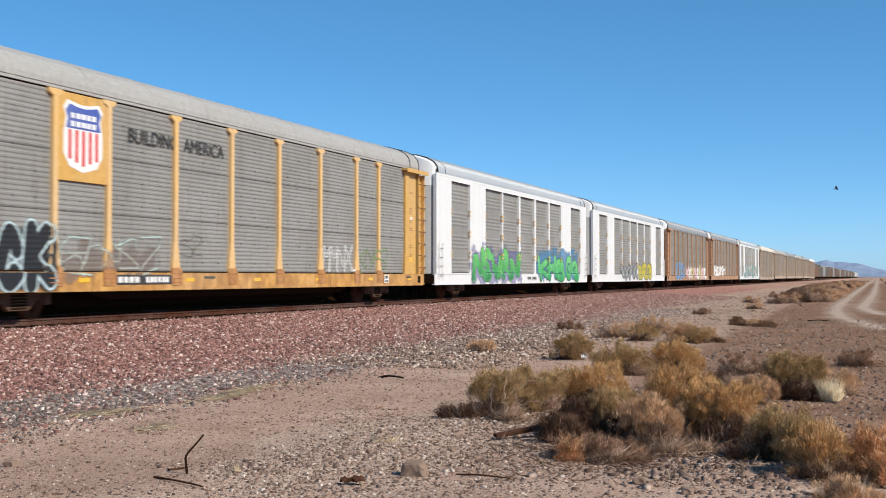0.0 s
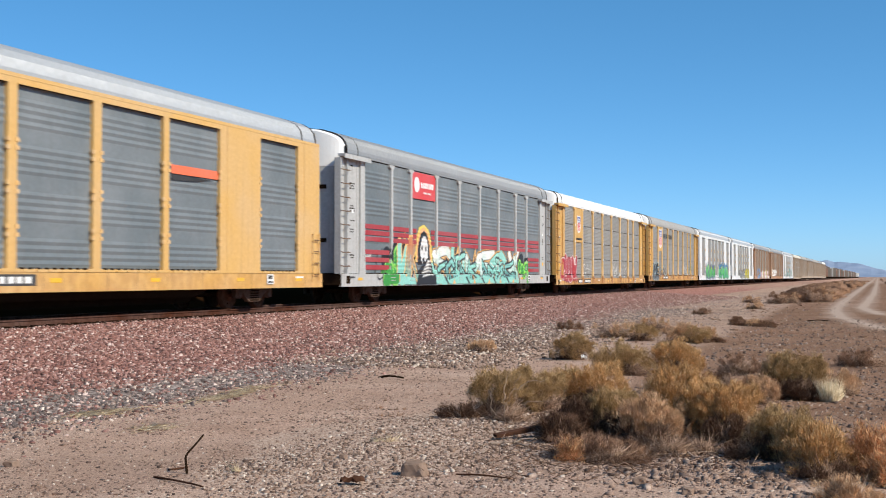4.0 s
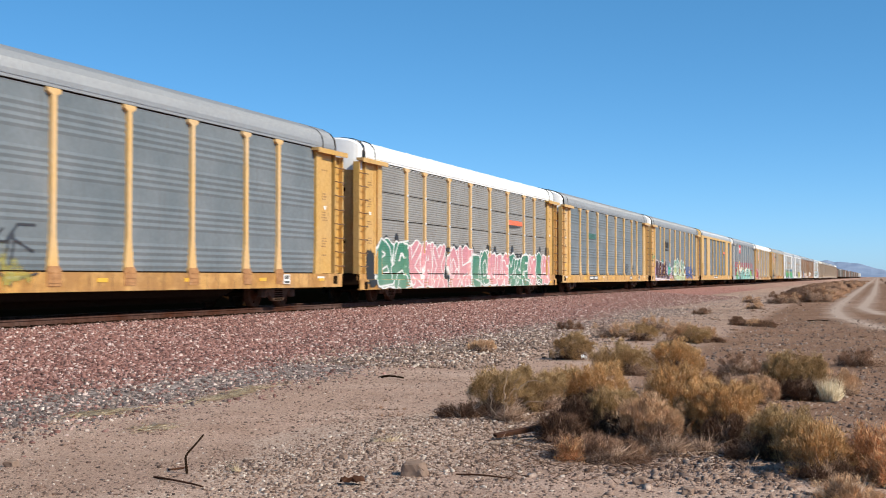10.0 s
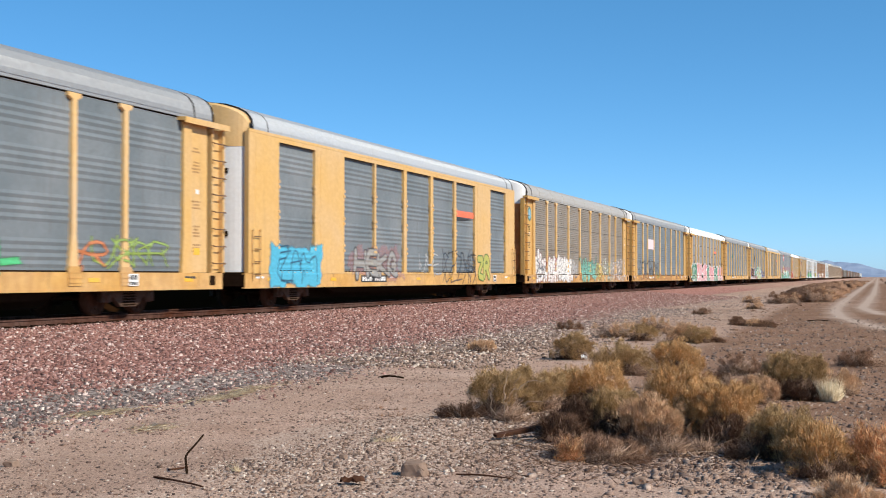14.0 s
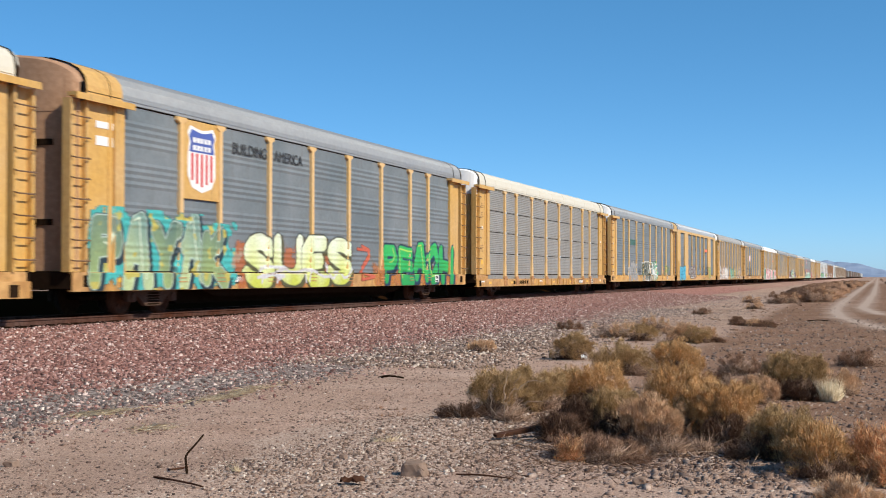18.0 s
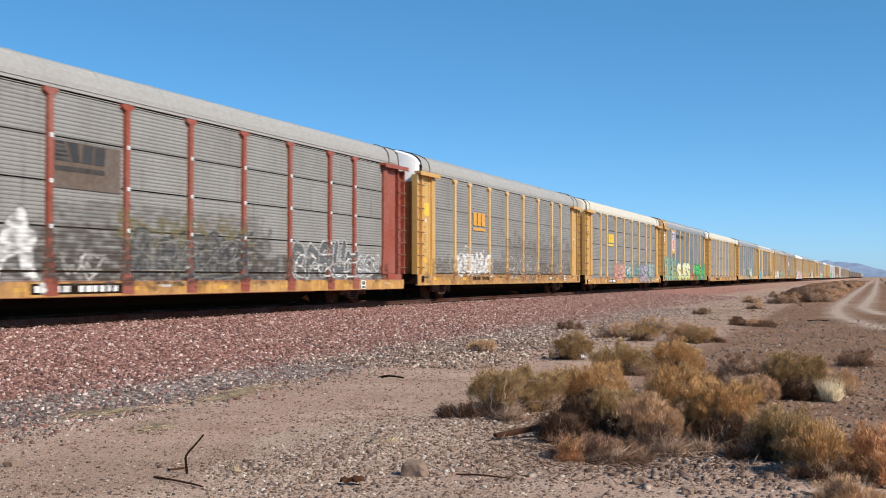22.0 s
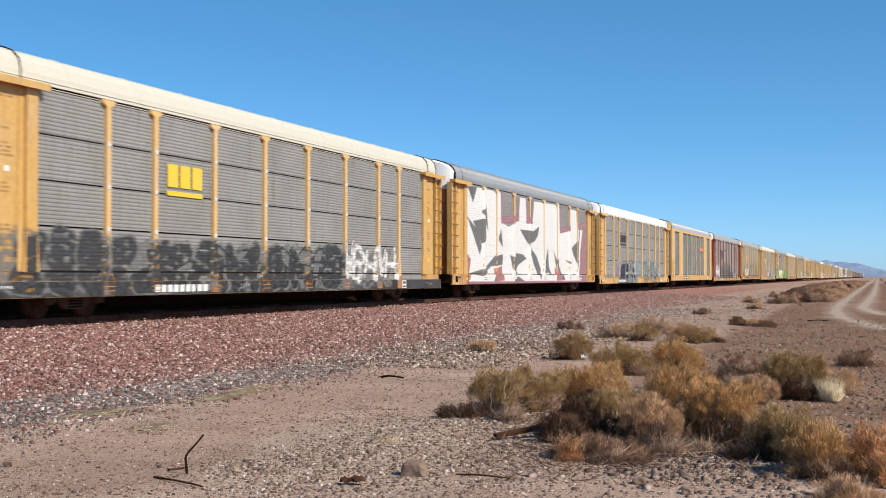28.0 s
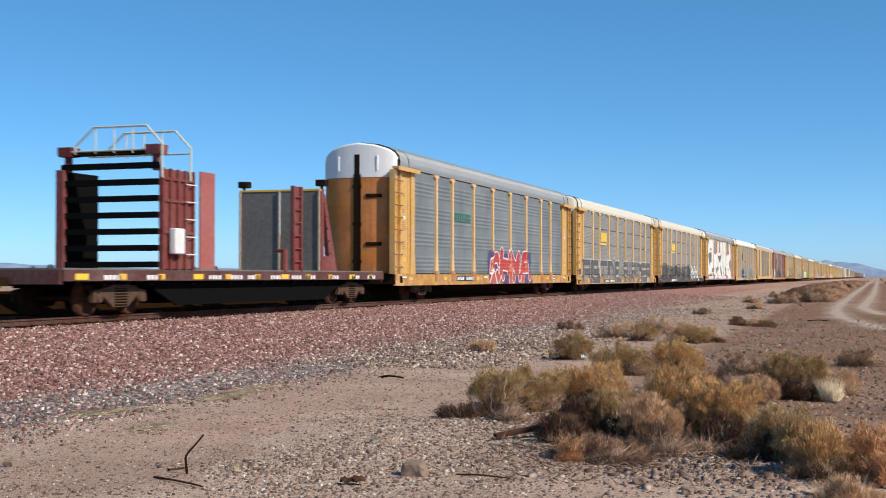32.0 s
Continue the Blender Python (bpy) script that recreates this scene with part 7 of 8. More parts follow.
def first_cars():
    car = put(0, "post", "yellow auto carrier with grey panels and a weathered grey roof", YELLOW, PANEL_GREY, ROOF_GREY, END_ORANGE, wavy=False)
    shield(car, -8.33, 4.05, 1.32, 1.42, True, (-9.30, -7.36, 3.05))
    slogan(car, "BUILDING", -6.5, 4.15, 0.50)
    slogan(car, "AMERICA", -3.95, 4.15, 0.50)
    number_board(car, -7.1, -4.6)
    m = Mural(car, "post", -12.4, 11.0, 0.69, 2.3)
    m.fog(-12.1, -9.3, 0.7, 2.0, K, 1, 0.95, 0.15)
    m.letters(-12.3, -9.4, 0.60, 2.1, 3, [K], (0.55, 0.70, 0.74), 1, 0.2, 0.05)
    m.scrawl(-9.2, -5.0, 1.05, 1.9, 4, (0.50, 0.62, 0.58), 2, 0.03, 0.8)
    m.fog(-9.0, -5.2, 1.05, 1.6, (0.27, 0.22, 0.19), 3, 0.5)
    m.scrawl(-4.2, -2.9, 1.5, 1.95, 2, (0.08, 0.08, 0.08), 4, 0.016, 0.8)
    m.letters(4.6, 7.0, 1.1, 2.0, 4, [(0.28, 0.28, 0.27)], W, 5, 0.09, 0.035)
    m.scrawl(7.4, 10.2, 1.2, 1.9, 4, (0.25, 0.38, 0.16), 6, 0.035, 0.6)
    m.spray("black figure with pale outlines and faded tags")
    stencils(car, 0, BLACK_PAINT)
    reflectors(car, 1)

    car = put(1, "grid", "yellow auto carrier with a bright white roof", YELLOW, PANEL_LIGHT, ROOF_WHITE, YELLOW, wavy=False)
    shield(car, -8.33, 4.05, 0.78, 0.95, True, (-9.30, -7.36, 2.98))
    bars(car, "lettering", -9.0, -7.55, 3.12, 3.24, 15, BLACK_PAINT, FACE + 0.028)
    number_board(car, -8.6, -5.2)
    m = Mural(car, "grid", -13.0, 9.5, 0.69, 2.4)
    m.fog(-12.6, -8.7, 0.7, 2.15, (0.42, 0.05, 0.06), 2, 0.85, 0.2)
    m.letters(-12.7, -8.7, 0.7, 2.2, 3, [(0.40, 0.04, 0.05)], (0.8, 0.72, 0.72), 7, 0.2, 0.05)
    m.scrawl(-7.0, -4.9, 1.05, 1.8, 3, W, 8, 0.028)
    m.scrawl(1.8, 4.2, 1.05, 1.8, 3, W, 9, 0.028)
    m.scrawl(5.2, 7.0, 1.0, 1.75, 3, W, 10, 0.028)
    m.fog(9.4, 10.0, 1.2, 1.8, (0.12, 0.2, 0.4), 5, 0.6)
    m.spray("red figures with white outlines and white tags")
    stencils(car, 1, BLACK_PAINT)
    reflectors(car, 2)

    car = put(2, "post", "light grey auto carrier with red stripes and a red sign", GREY_PAINT, PANEL_BLUE, ROOF_SILVER, GREY_PAINT)
    cuts = (-EDGE,) + POSTS + (EDGE,)
    for z in (2.18, 2.40, 2.62, 1.18, 1.45, 1.72):
        for a, b in zip(cuts, cuts[1:]):
            if z < 2 and -9.3 < (a + b) / 2 < 9.3:
                continue
            runs = [(a + 0.14, -6.62), (-4.95, b - 0.14)] if z > 2 and a < -5.75 < b else [(a + 0.14, b - 0.14)]
            for p, q in runs:
                plate(car, "stripe", p, q, z, z + 0.165, STRIPE_RED, 0.004, "", SKIN - 0.030)
    sign = plate(car, "sign_plate", -7.2, -4.5, 3.95, 4.98, MARK_RED, 0.02, "red sign with a white disc and bars", SKIN - 0.032)
    s = Shape()
    s.lathe((-6.65, SKIN - 0.058, 4.5), [(0.0, 0.0), (0.30, 0.0), (0.30, 0.005)], 20)
    part("disc", s.mesh("disc", MARK_WHITE), sign)
    bars(sign, "lettering", -6.2, -4.7, 4.40, 4.62, 7, MARK_WHITE, SKIN - 0.054)
    bars(sign, "lettering", -5.9, -5.0, 4.18, 4.25, 6, MARK_WHITE, SKIN - 0.054)
    m = Mural(car, "post", -12.3, 9.5, 0.69, 3.0)
    leaf, rim = (0.05, 0.30, 0.05), (0.30, 0.72, 0.12)
    for x, z, r in ((-9.7, 1.55, 0.50), (-8.75, 1.95, 0.60), (9.35, 1.5, 0.42), (8.55, 1.75, 0.36), (10.3, 1.3, 0.35)):
        m.lay((r - np.hypot(m.px - x, m.pz - z)) / 0.05, K)
    for x, z, r in ((-9.9, 0.9, 0.42), (-8.6, 1.55, 0.48), (-9.1, 1.0, 0.40), (-9.6, 1.2, 0.34), (8.2, 1.45, 0.32), (8.7, 1.2, 0.36), (9.3, 1.35, 0.32), (9.5, 0.85, 0.36)):
        m.lay((r - np.hypot(m.px - x, (m.pz - z) * 0.85)) / 0.03, rim)
        m.lay((r - 0.09 - np.hypot(m.px - x, (m.pz - z) * 0.85)) / 0.03, leaf)
    m.cut(leaf, ((-10.3, 0.66), (-10.2, 1.05), (-8.6, 1.1), (-8.4, 0.66)))
    orange, aqua = (0.86, 0.50, 0.18), (0.30, 0.66, 0.58)
    teal, pale = ((0.22, 0.60, 0.52), (0.34, 0.68, 0.60)), ((0.24, 0.60, 0.52), (0.86, 0.86, 0.82))
    for x, h, w in ((-7.9, 2.75, 0.30), (-2.9, 2.15, 0.16), (-1.6, 2.25, 0.2), (0.9, 2.3, 0.26), (2.3, 2.1, 0.2), (4.0, 2.05, 0.24), (5.3, 2.1, 0.2), (6.2, 1.75, 0.2), (-4.2, 2.05, 0.25)):
        m.cut(orange, ((x - w - 0.35, 1.1), (x + 0.05, h), (x + w, 1.2)))
        m.cut(K, ((x - w - 0.22, 1.1), (x + 0.02, h - 0.28), (x + w - 0.08, 1.2)))
    m.letters(-9.3, -6.7, 0.60, 2.35, 2, [teal, ((0.16, 0.42, 0.36), (0.55, 0.22, 0.10))], orange, 12, 0.15, 0.07, shade=K, lean=0.42, text="VK", sharp=True, jitter=0.1)
    m.letters(-4.9, 7.7, 0.60, 2.12, 6, [pale, teal, pale], orange, 13, 0.16, 0.085, shade=K, lean=0.25, second=K, text="SWMESX", sharp=True, jitter=0.12, spark=(0.88, 0.88, 0.85))
    m.letters(-4.3, 7.2, 0.60, 1.7, 8, [teal, ((0.10, 0.30, 0.30), (0.30, 0.64, 0.58)), teal], K, 19, 0.115, 0.085, lean=-0.3, sharp=True, jitter=0.16)
    m.cut(aqua, ((-8.9, 0.64), (-8.2, 0.95), (-7.0, 0.9), (-6.9, 0.64)), ((-4.7, 0.64), (-4.4, 1.05), (-3.0, 0.8), (-1.5, 1.0), (0.2, 0.8), (2.0, 1.0), (4.0, 0.82), (6.5, 0.95), (7.6, 0.64)))
    for x in (-3.4, -0.6, 1.6, 3.4, 5.6):
        m.cut(K, ((x, 0.95), (x + 0.45, 0.64), (x + 0.25, 0.64), (x - 0.2, 0.9)))
        m.cut(orange, ((x + 0.9, 0.64), (x + 1.1, 0.85), (x + 1.3, 0.64)))
    # a hooded pale disc over a striped scarf
    m.cut((0.80, 0.62, 0.12), ((-6.75, 1.5), (-6.62, 2.3), (-6.3, 2.85), (-5.75, 3.0), (-5.2, 2.8), (-4.85, 2.25), (-4.75, 1.5)))
    m.cut((0.85, 0.45, 0.20), ((-6.65, 1.5), (-6.52, 2.25), (-6.2, 2.75), (-5.75, 2.88), (-5.28, 2.7), (-4.98, 2.2), (-4.88, 1.5)))
    m.cut(K, ((-6.5, 1.4), (-6.40, 2.2), (-6.1, 2.62), (-5.75, 2.75), (-5.4, 2.6), (-5.12, 2.15), (-5.02, 1.4)))
    m.lay((0.45 - np.hypot((m.px + 5.72), (m.pz - 1.95) * 0.76)) / 0.03, (0.80, 0.80, 0.80))
    for x, z, r in ((-5.95, 2.05, 0.12), (-5.52, 2.02, 0.12), (-5.72, 1.82, 0.06), (-5.8, 1.55, 0.16)):
        m.lay((r - np.hypot(m.px - x, m.pz - z)) / 0.05, K)
    m.cut(K, ((-6.9, 0.62), (-6.6, 1.05), (-5.3, 1.7), (-4.95, 1.5), (-4.5, 0.62)))
    for k in range(5):
        z = 0.98 + 0.13 * k
        m.cut(W, ((-6.2 + 0.17 * k, z - 0.07), (-5.2 + 0.04 * k, z + 0.03), (-4.9, z), (-4.9, z + 0.05), (-5.3, z + 0.09), (-6.1 + 0.17 * k, z)), soft=0.05)
    m.fog(-12.1, -11.2, 1.5, 1.75, W, 9, 0.95, 0.1)
    m.scrawl(-10.8, -9.9, 0.9, 2.0, 2, K, 17, 0.03)
    m.spray("large teal piece with orange outlines and a masked disc")
    stencils(car, 2, STEEL_DARK)
    reflectors(car, 3)

    car = put(3, "flush", "pale yellow auto carrier with blue-grey vent panels", PALE_YELLOW, PANEL_BLUE, ROOF_BRIGHT, WHITE)
    tail_strip(car, 4.95, 7.3, 3.55, 3.78, SKIN - 0.032, "orange strip on the vent panel")
    number_board(car, -3.9, -0.5)
    reflectors(car, 4)

    car = put(4, "post", "yellow auto carrier with large maroon and green graffiti", PALE_YELLOW, PANEL_BLUE, ROOF_SILVER, END_ORANGE)
    dark_mark(car, -7.15, 3.25)
    m = Mural(car, "post", -13.6, 12.0, 0.69, 2.9)
    for i, c in enumerate(((0.62, 0.40, 0.60), (0.05, 0.45, 0.36), (0.62, 0.40, 0.60))):
        m.fog(-12.5 + 0.5 * i, -11.2 + 0.4 * i, 0.75 + 0.3 * (i % 2), 1.8, c, 11 + i, 0.8)
        m.fog(-6.2 + 0.8 * i, -5.0 + 0.8 * i, 0.75 + 0.3 * (i % 2), 2.0, c, 15 + i, 0.8)
    m.fog(-9.6, -8.2, 1.5, 2.2, (0.05, 0.45, 0.36), 19, 0.8)
    m.letters(-11.5, -5.2, 0.60, 2.3, 4, [(0.060, 0.014, 0.014)], (0.84, 0.76, 0.80), 21, 0.25, 0.06, lean=0.05, text="BENL", jitter=0.07)
    m.cut((0.84, 0.76, 0.80), ((-12.3, 0.85), (-5.0, 0.72), (-5.0, 0.66), (-12.3, 0.70)))
    m.letters(-4.2, -2.75, 1.25, 1.8, 3, [W], K, 22, 0.15, 0.045, text="3EK")
    m.fog(-2.6, -1.6, 0.7, 2.0, K, 20, 0.6)
    m.letters(-2.2, 4.2, 0.60, 2.35, 5, [((0.50, 0.58, 0.24), (0.16, 0.32, 0.28))], (0.80, 0.84, 0.78), 23, 0.15, 0.075, shade=K, text="REUKS")
    m.letters(4.9, 9.0, 0.8, 1.85, 5, [(0.17, 0.19, 0.24)], (0.05, 0.10, 0.34), 24, 0.09, 0.07)
    m.scrawl(5.0, 9.2, 0.9, 1.8, 5, (0.06, 0.12, 0.40), 29, 0.04)
    m.scrawl(9.2, 11.4, 1.1, 1.9, 4, K, 25, 0.025)
    m.scrawl(-13.4, -12.5, 2.2, 2.8, 2, (0.05, 0.42, 0.22), 26, 0.04)
    m.spray("maroon, green and blue figures with white outlines")
    number_board(car, -5.9, -4.0, RED_BROWN)
    stencils(car, 4, BLACK_PAINT)
    reflectors(car, 5)

    car = put(5, "post", "clean yellow auto carrier with grey ribbed panels", PALE_YELLOW, PANEL_BLUE, ROOF_SILVER, END_ORANGE)
    bars(car, "lettering", -7.1, -4.75, 3.28, 3.62, 8, MARK_GREEN, SKIN - 0.032)
    number_board(car, -7.0, -4.2)
    m = Mural(car, "post", 4.0, 8.6, 0.9, 2.1)
    m.scrawl(4.3, 6.0, 1.15, 2.0, 2, K, 27, 0.025)
    m.scrawl(7.2, 8.1, 1.2, 1.75, 2, K, 28, 0.025)
    m.spray("small black tags")
    stencils(car, 5, BLACK_PAINT)
    reflectors(car, 6)

    car = put(6, "grid", "yellow auto carrier with white roof, pink and green graffiti", YELLOW, PANEL_LIGHT, ROOF_WHITE, YELLOW, wavy=False)
    tail_strip(car, 4.6, 7.1, 3.45, 3.68, SKIN - 0.026, "faded orange strip on the panel")
    m = Mural(car, "grid", -13.5, 12.6, 0.69, 2.6)
    m.fog(-13.2, 12.3, 0.6, 1.9, (0.025, 0.028, 0.03), 31, 0.95, 0.25)
    spots = np.random.default_rng(40)
    for _ in range(34):
        x, z, r = spots.uniform(-12.8, 12.0), spots.uniform(1.95, 2.35), spots.uniform(0.10, 0.26)
        m.lay((r - np.hypot(m.px - x, m.pz - z)) / 0.06 * 0.9, (0.03, 0.03, 0.033))
    gre, pin = ((0.16, 0.30, 0.20), (0.05, 0.21, 0.13)), ((0.70, 0.36, 0.36), (0.62, 0.26, 0.30))
    m.letters(-12.3, -9.0, 0.50, 2.15, 3, [gre], W, 41, 0.13, 0.07, text="BR", jitter=0.09, block=True)
    m.letters(-9.0, -5.0, 0.50, 2.25, 3, [pin], W, 42, 0.13, 0.07, text="KAX", jitter=0.09, block=True)
    m.letters(-4.5, -1.3, 0.50, 2.15, 2, [pin], W, 43, 0.14, 0.07, text="CH", jitter=0.09, block=True)
    m.letters(-1.5, 1.4, 0.50, 2.05, 2, [gre], W, 44, 0.13, 0.07, text="LO", jitter=0.09, block=True)
    m.letters(1.2, 4.8, 0.50, 2.0, 3, [pin], W, 45, 0.13, 0.07, text="LUN", jitter=0.09, block=True)
    m.letters(4.4, 7.1, 0.50, 2.0, 2, [gre], W, 46, 0.13, 0.07, text="MA", jitter=0.09, block=True)
    m.letters(6.9, 12.2, 0.50, 2.05, 4, [gre, pin], W, 47, 0.13, 0.065, text="EXLA", jitter=0.09, block=True)
    m.spray("row of pink and green figures with white outlines")
    stencils(car, 6, BLACK_PAINT)
    reflectors(car, 7)

    car = put(7, "post", "orange-yellow auto carrier with a pale pink sign", YELLOW, PANEL_BLUE, ROOF_SILVER, END_ORANGE)
    plate(car, "sign_plate", -7.15, -4.5, 3.08, 3.86, MARK_PINK, 0.02, "blank pale pink sign", SKIN - 0.032)
    number_board(car, -7.1, -4.6, YELLOW, MARK_WHITE)
    m = Mural(car, "post", -12.0, -1.5, 0.69, 2.5)
    m.scrawl(-11.6, -7.4, 0.9, 2.3, 5, (0.05, 0.05, 0.06), 51, 0.035, 0.75)
    m.scrawl(-7.3, -2.2, 0.8, 2.2, 6, (0.05, 0.05, 0.06), 52, 0.035, 0.75)
    m.fog(-3.0, -2.4, 1.0, 1.5, (0.5, 0.45, 0.1), 33, 0.6)
    m.spray("black line tags")
    stencils(car, 7, BLACK_PAINT)
    reflectors(car, 8)


def middle_cars():
    car = put(8, "post", "dusty yellow auto carrier with a blue round emblem", YELLOW, PANEL_BROWN, ROOF_GREY, END_ORANGE, wavy=False)
    s = Shape()
    s.lathe((-12.85, SKIN - 0.032, 4.15), [(0.0, 0.0), (0.36, 0.0), (0.36, 0.008)], 24)
    e = part("emblem", s.mesh("emblem", MARK_GREEN), car, "round emblem, pale blue inside a green ring")
    s = Shape()
    s.lathe((-12.85, SKIN - 0.040, 4.15), [(0.0, 0.0), (0.25, 0.0), (0.25, 0.006)], 24)
    part("emblem_disc", s.mesh("emblem_disc", MARK_SKY), e)
    number_board(car, -7.0, -4.2)
    m = Mural(car, "post", -12.2, 13.2, 0.69, 2.4)
    red = (0.30, 0.05, 0.06)
    for x0, x1, z1 in ((-11.75, -9.75, 1.85), (-9.35, -7.2, 1.8), (-6.85, -3.7, 1.85)):
        m.cut(W, ((x0, 0.85), (x0, z1), (x1, z1), (x1, 0.85)), soft=0.1)
    m.letters(-11.9, -9.6, 0.60, 2.15, 5, [W], red, 61, 0.44, 0.04, text="IIIII")
    m.scrawl(-11.6, -9.8, 0.9, 1.7, 3, K, 161, 0.05)
    m.letters(-9.5, -7.1, 0.60, 2.05, 5, [W], red, 62, 0.45, 0.035, text="IIIII")
    m.scrawl(-9.3, -7.3, 0.75, 1.3, 2, (0.6, 0.5, 0.48), 162, 0.03)
    m.letters(-7.0, -3.6, 0.60, 2.1, 7, [W], (0.50, 0.40, 0.40), 63, 0.45, 0.035, text="IIIIIII")
    m.fog(-3.4, -2.0, 1.1, 2.1, (0.66, 0.66, 0.66), 34, 0.5)
    m.letters(-1.5, 3.1, 0.60, 2.05, 4, [((0.22, 0.55, 0.45), (0.16, 0.36, 0.27))], (0.03, 0.08, 0.06), 64, 0.15, 0.05, text="WAKW", sharp=True, jitter=0.1, second=(0.34, 0.55, 0.46))
    m.letters(3.0, 5.6, 0.60, 2.0, 2, [(0.60, 0.54, 0.18)], (0.55, 0.5, 0.42), 65, 0.18)
    m.letters(5.5, 8.4, 0.60, 2.0, 3, [(0.60, 0.62, 0.52), (0.40, 0.52, 0.36)], (0.66, 0.64, 0.60), 66, 0.13)
    m.letters(8.5, 12.6, 0.60, 2.15, 4, [(0.64, 0.55, 0.50)], (0.70, 0.66, 0.62), 67, 0.16)
    m.wear(3.0, 13.2, 5.0, 0.42)
    m.wear(-12.2, 3.0, 6.0, 0.95)
    m.spray("white, green and tan figures along the sill")
    stencils(car, 8, STEEL_DARK)
    reflectors(car, 9)

    car = put(9, "flush", "pale yellow auto carrier with blue-grey panels and cyan graffiti", PALE_YELLOW, PANEL_BLUE, ROOF_BRIGHT, WHITE)
    tail_strip(car, 4.95, 7.3, 3.48, 3.75, SKIN - 0.032, "orange strip on the vent panel")
    number_board(car, -5.6, -3.2)
    m = Mural(car, "flush", -12.6, 10.0, 0.69, 2.2)
    m.fog(-12.4, -8.8, 0.68, 1.95, (0.10, 0.46, 0.66), 35, 0.97, 0.25)
    m.scrawl(-12.0, -9.4, 0.8, 1.9, 3, (0.02, 0.06, 0.12), 71, 0.03)
    m.fog(-6.4, -1.6, 1.0, 1.95, (0.50, 0.28, 0.28), 36, 0.4)
    m.letters(-6.0, -2.0, 0.9, 1.9, 4, [(0.33, 0.32, 0.30)], (0.05, 0.05, 0.05), 72, 0.14, 0.05)
    m.scrawl(0.2, 2.6, 1.05, 1.9, 3, (0.42, 0.44, 0.45), 73, 0.05, 0.7)
    m.scrawl(2.9, 7.2, 0.7, 2.05, 5, (0.05, 0.06, 0.08), 74, 0.03, 0.85)
    m.letters(7.6, 9.5, 0.8, 1.95, 2, [(0.48, 0.46, 0.10)], (0.10, 0.20, 0.05), 75, 0.14)
    m.spray("cyan cloud with dark strokes and black tags")
    reflectors(car, 10)

    car = put(10, "post", "yellow auto carrier with tall white-edged graffiti blocks", PALE_YELLOW, PANEL_BLUE, ROOF_SILVER, END_ORANGE)
    bars(car, "lettering", -7.0, -4.6, 3.25, 3.65, 8, MARK_GREEN, SKIN - 0.032)
    m = Mural(car, "post", -8.5, 11.8, 0.69, 2.3)
    m.letters(-2.0, 2.45, 0.60, 2.05, 4, [(0.085, 0.10, 0.065)], (0.82, 0.83, 0.80), 81, 0.19, 0.07, text="FrOT", sharp=True, lean=0.03, jitter=0.02, square=True)
    dark = m.rgb.mean(axis=2) < 0.2
    w = np.array([[noise.noise((x * 3.0, z * 4.0, 4.0)) for x in m.xs] for z in m.zs])
    m.lay(np.clip((w - 0.1) / 0.1, 0, 1) * dark * (m.alpha > 0.6), (0.20, 0.21, 0.13))
    m.lay(np.clip((-w - 0.15) / 0.1, 0, 1) * dark * (m.alpha > 0.6), (0.03, 0.035, 0.025))
    m.letters(2.7, 4.0, 0.60, 2.0, 1, [W], (0.05, 0.32, 0.15), 82, 0.17, 0.09, text="H", sharp=True)
    for r, c in ((0.66, (0.05, 0.32, 0.15)), (0.52, W), (0.40, (0.05, 0.32, 0.15)), (0.27, W), (0.15, (0.14, 0.4, 0.12))):
        m.lay((r - np.hypot((m.px - 4.35) * 1.15, (m.pz - 1.45) * 0.9)) / 0.03, c)
    m.cut((0.10, 0.50, 0.20), ((4.9, 1.15), (5.6, 1.2), (5.5, 1.35), (4.9, 1.3)))
    m.scrawl(8.0, 11.2, 1.25, 1.9, 4, (0.30, 0.42, 0.10), 83, 0.04, 0.7)
    m.scrawl(7.6, 8.6, 1.2, 1.8, 1, (0.55, 0.20, 0.08), 84, 0.05, 0.7)
    m.letters(-7.6, -4.2, 0.60, 1.9, 3, [GR], (0.6, 0.55, 0.52), 85, 0.2, 0.05)
    m.scrawl(-4.0, -2.6, 1.15, 1.6, 3, (0.08, 0.08, 0.08), 86, 0.03, 0.7)
    m.spray("dark mottled blocks edged in white")
    stencils(car, 10, BLACK_PAINT)
    reflectors(car, 11)

    car = put(11, "grid", "clean yellow auto carrier with a cream roof", YELLOW, PANEL_LIGHT, ROOF_CREAM, YELLOW, wavy=False, cap_mat=ROOF_WHITE)
    bars(car, "stencil", -8.0, -5.2, 0.58, 0.74, 7, STEEL_DARK, FACE - 0.002)
    for i in range(8):
        s = Shape()
        x = -4.6 + i * 1.35
        s.box(x, x + 0.08, FACE - 0.05, FACE, 0.48, 0.82)
        part("sill_rib", s.mesh("sill_rib", YELLOW), car)
    stencils(car, 11, BLACK_PAINT)
    reflectors(car, 12)

    car = put(12, "post", "orange-yellow auto carrier covered with teal and green graffiti", YELLOW, PANEL_BLUE, ROOF_SILVER, RUST_TAN, cap_mat=RUST_TAN)
    def hood(s):
        half = [(-y * 1.012, z + 0.03) for y, z in HIGH_ROOF]
        line = half + [(-y, z) for y, z in half[-2::-1]]
        s.sheet([[(x, y, z) for y, z in line] for x in (-13.47, -12.0)])
    part("roof_end", shared("roof_end", YELLOW, hood), car, "roof end painted orange-yellow")
    shield(car, -8.33, 4.0, 1.30, 1.55, True, (-9.30, -7.36, 2.95))
    slogan(car, "BUILDING", -6.6, 4.35, 0.46)
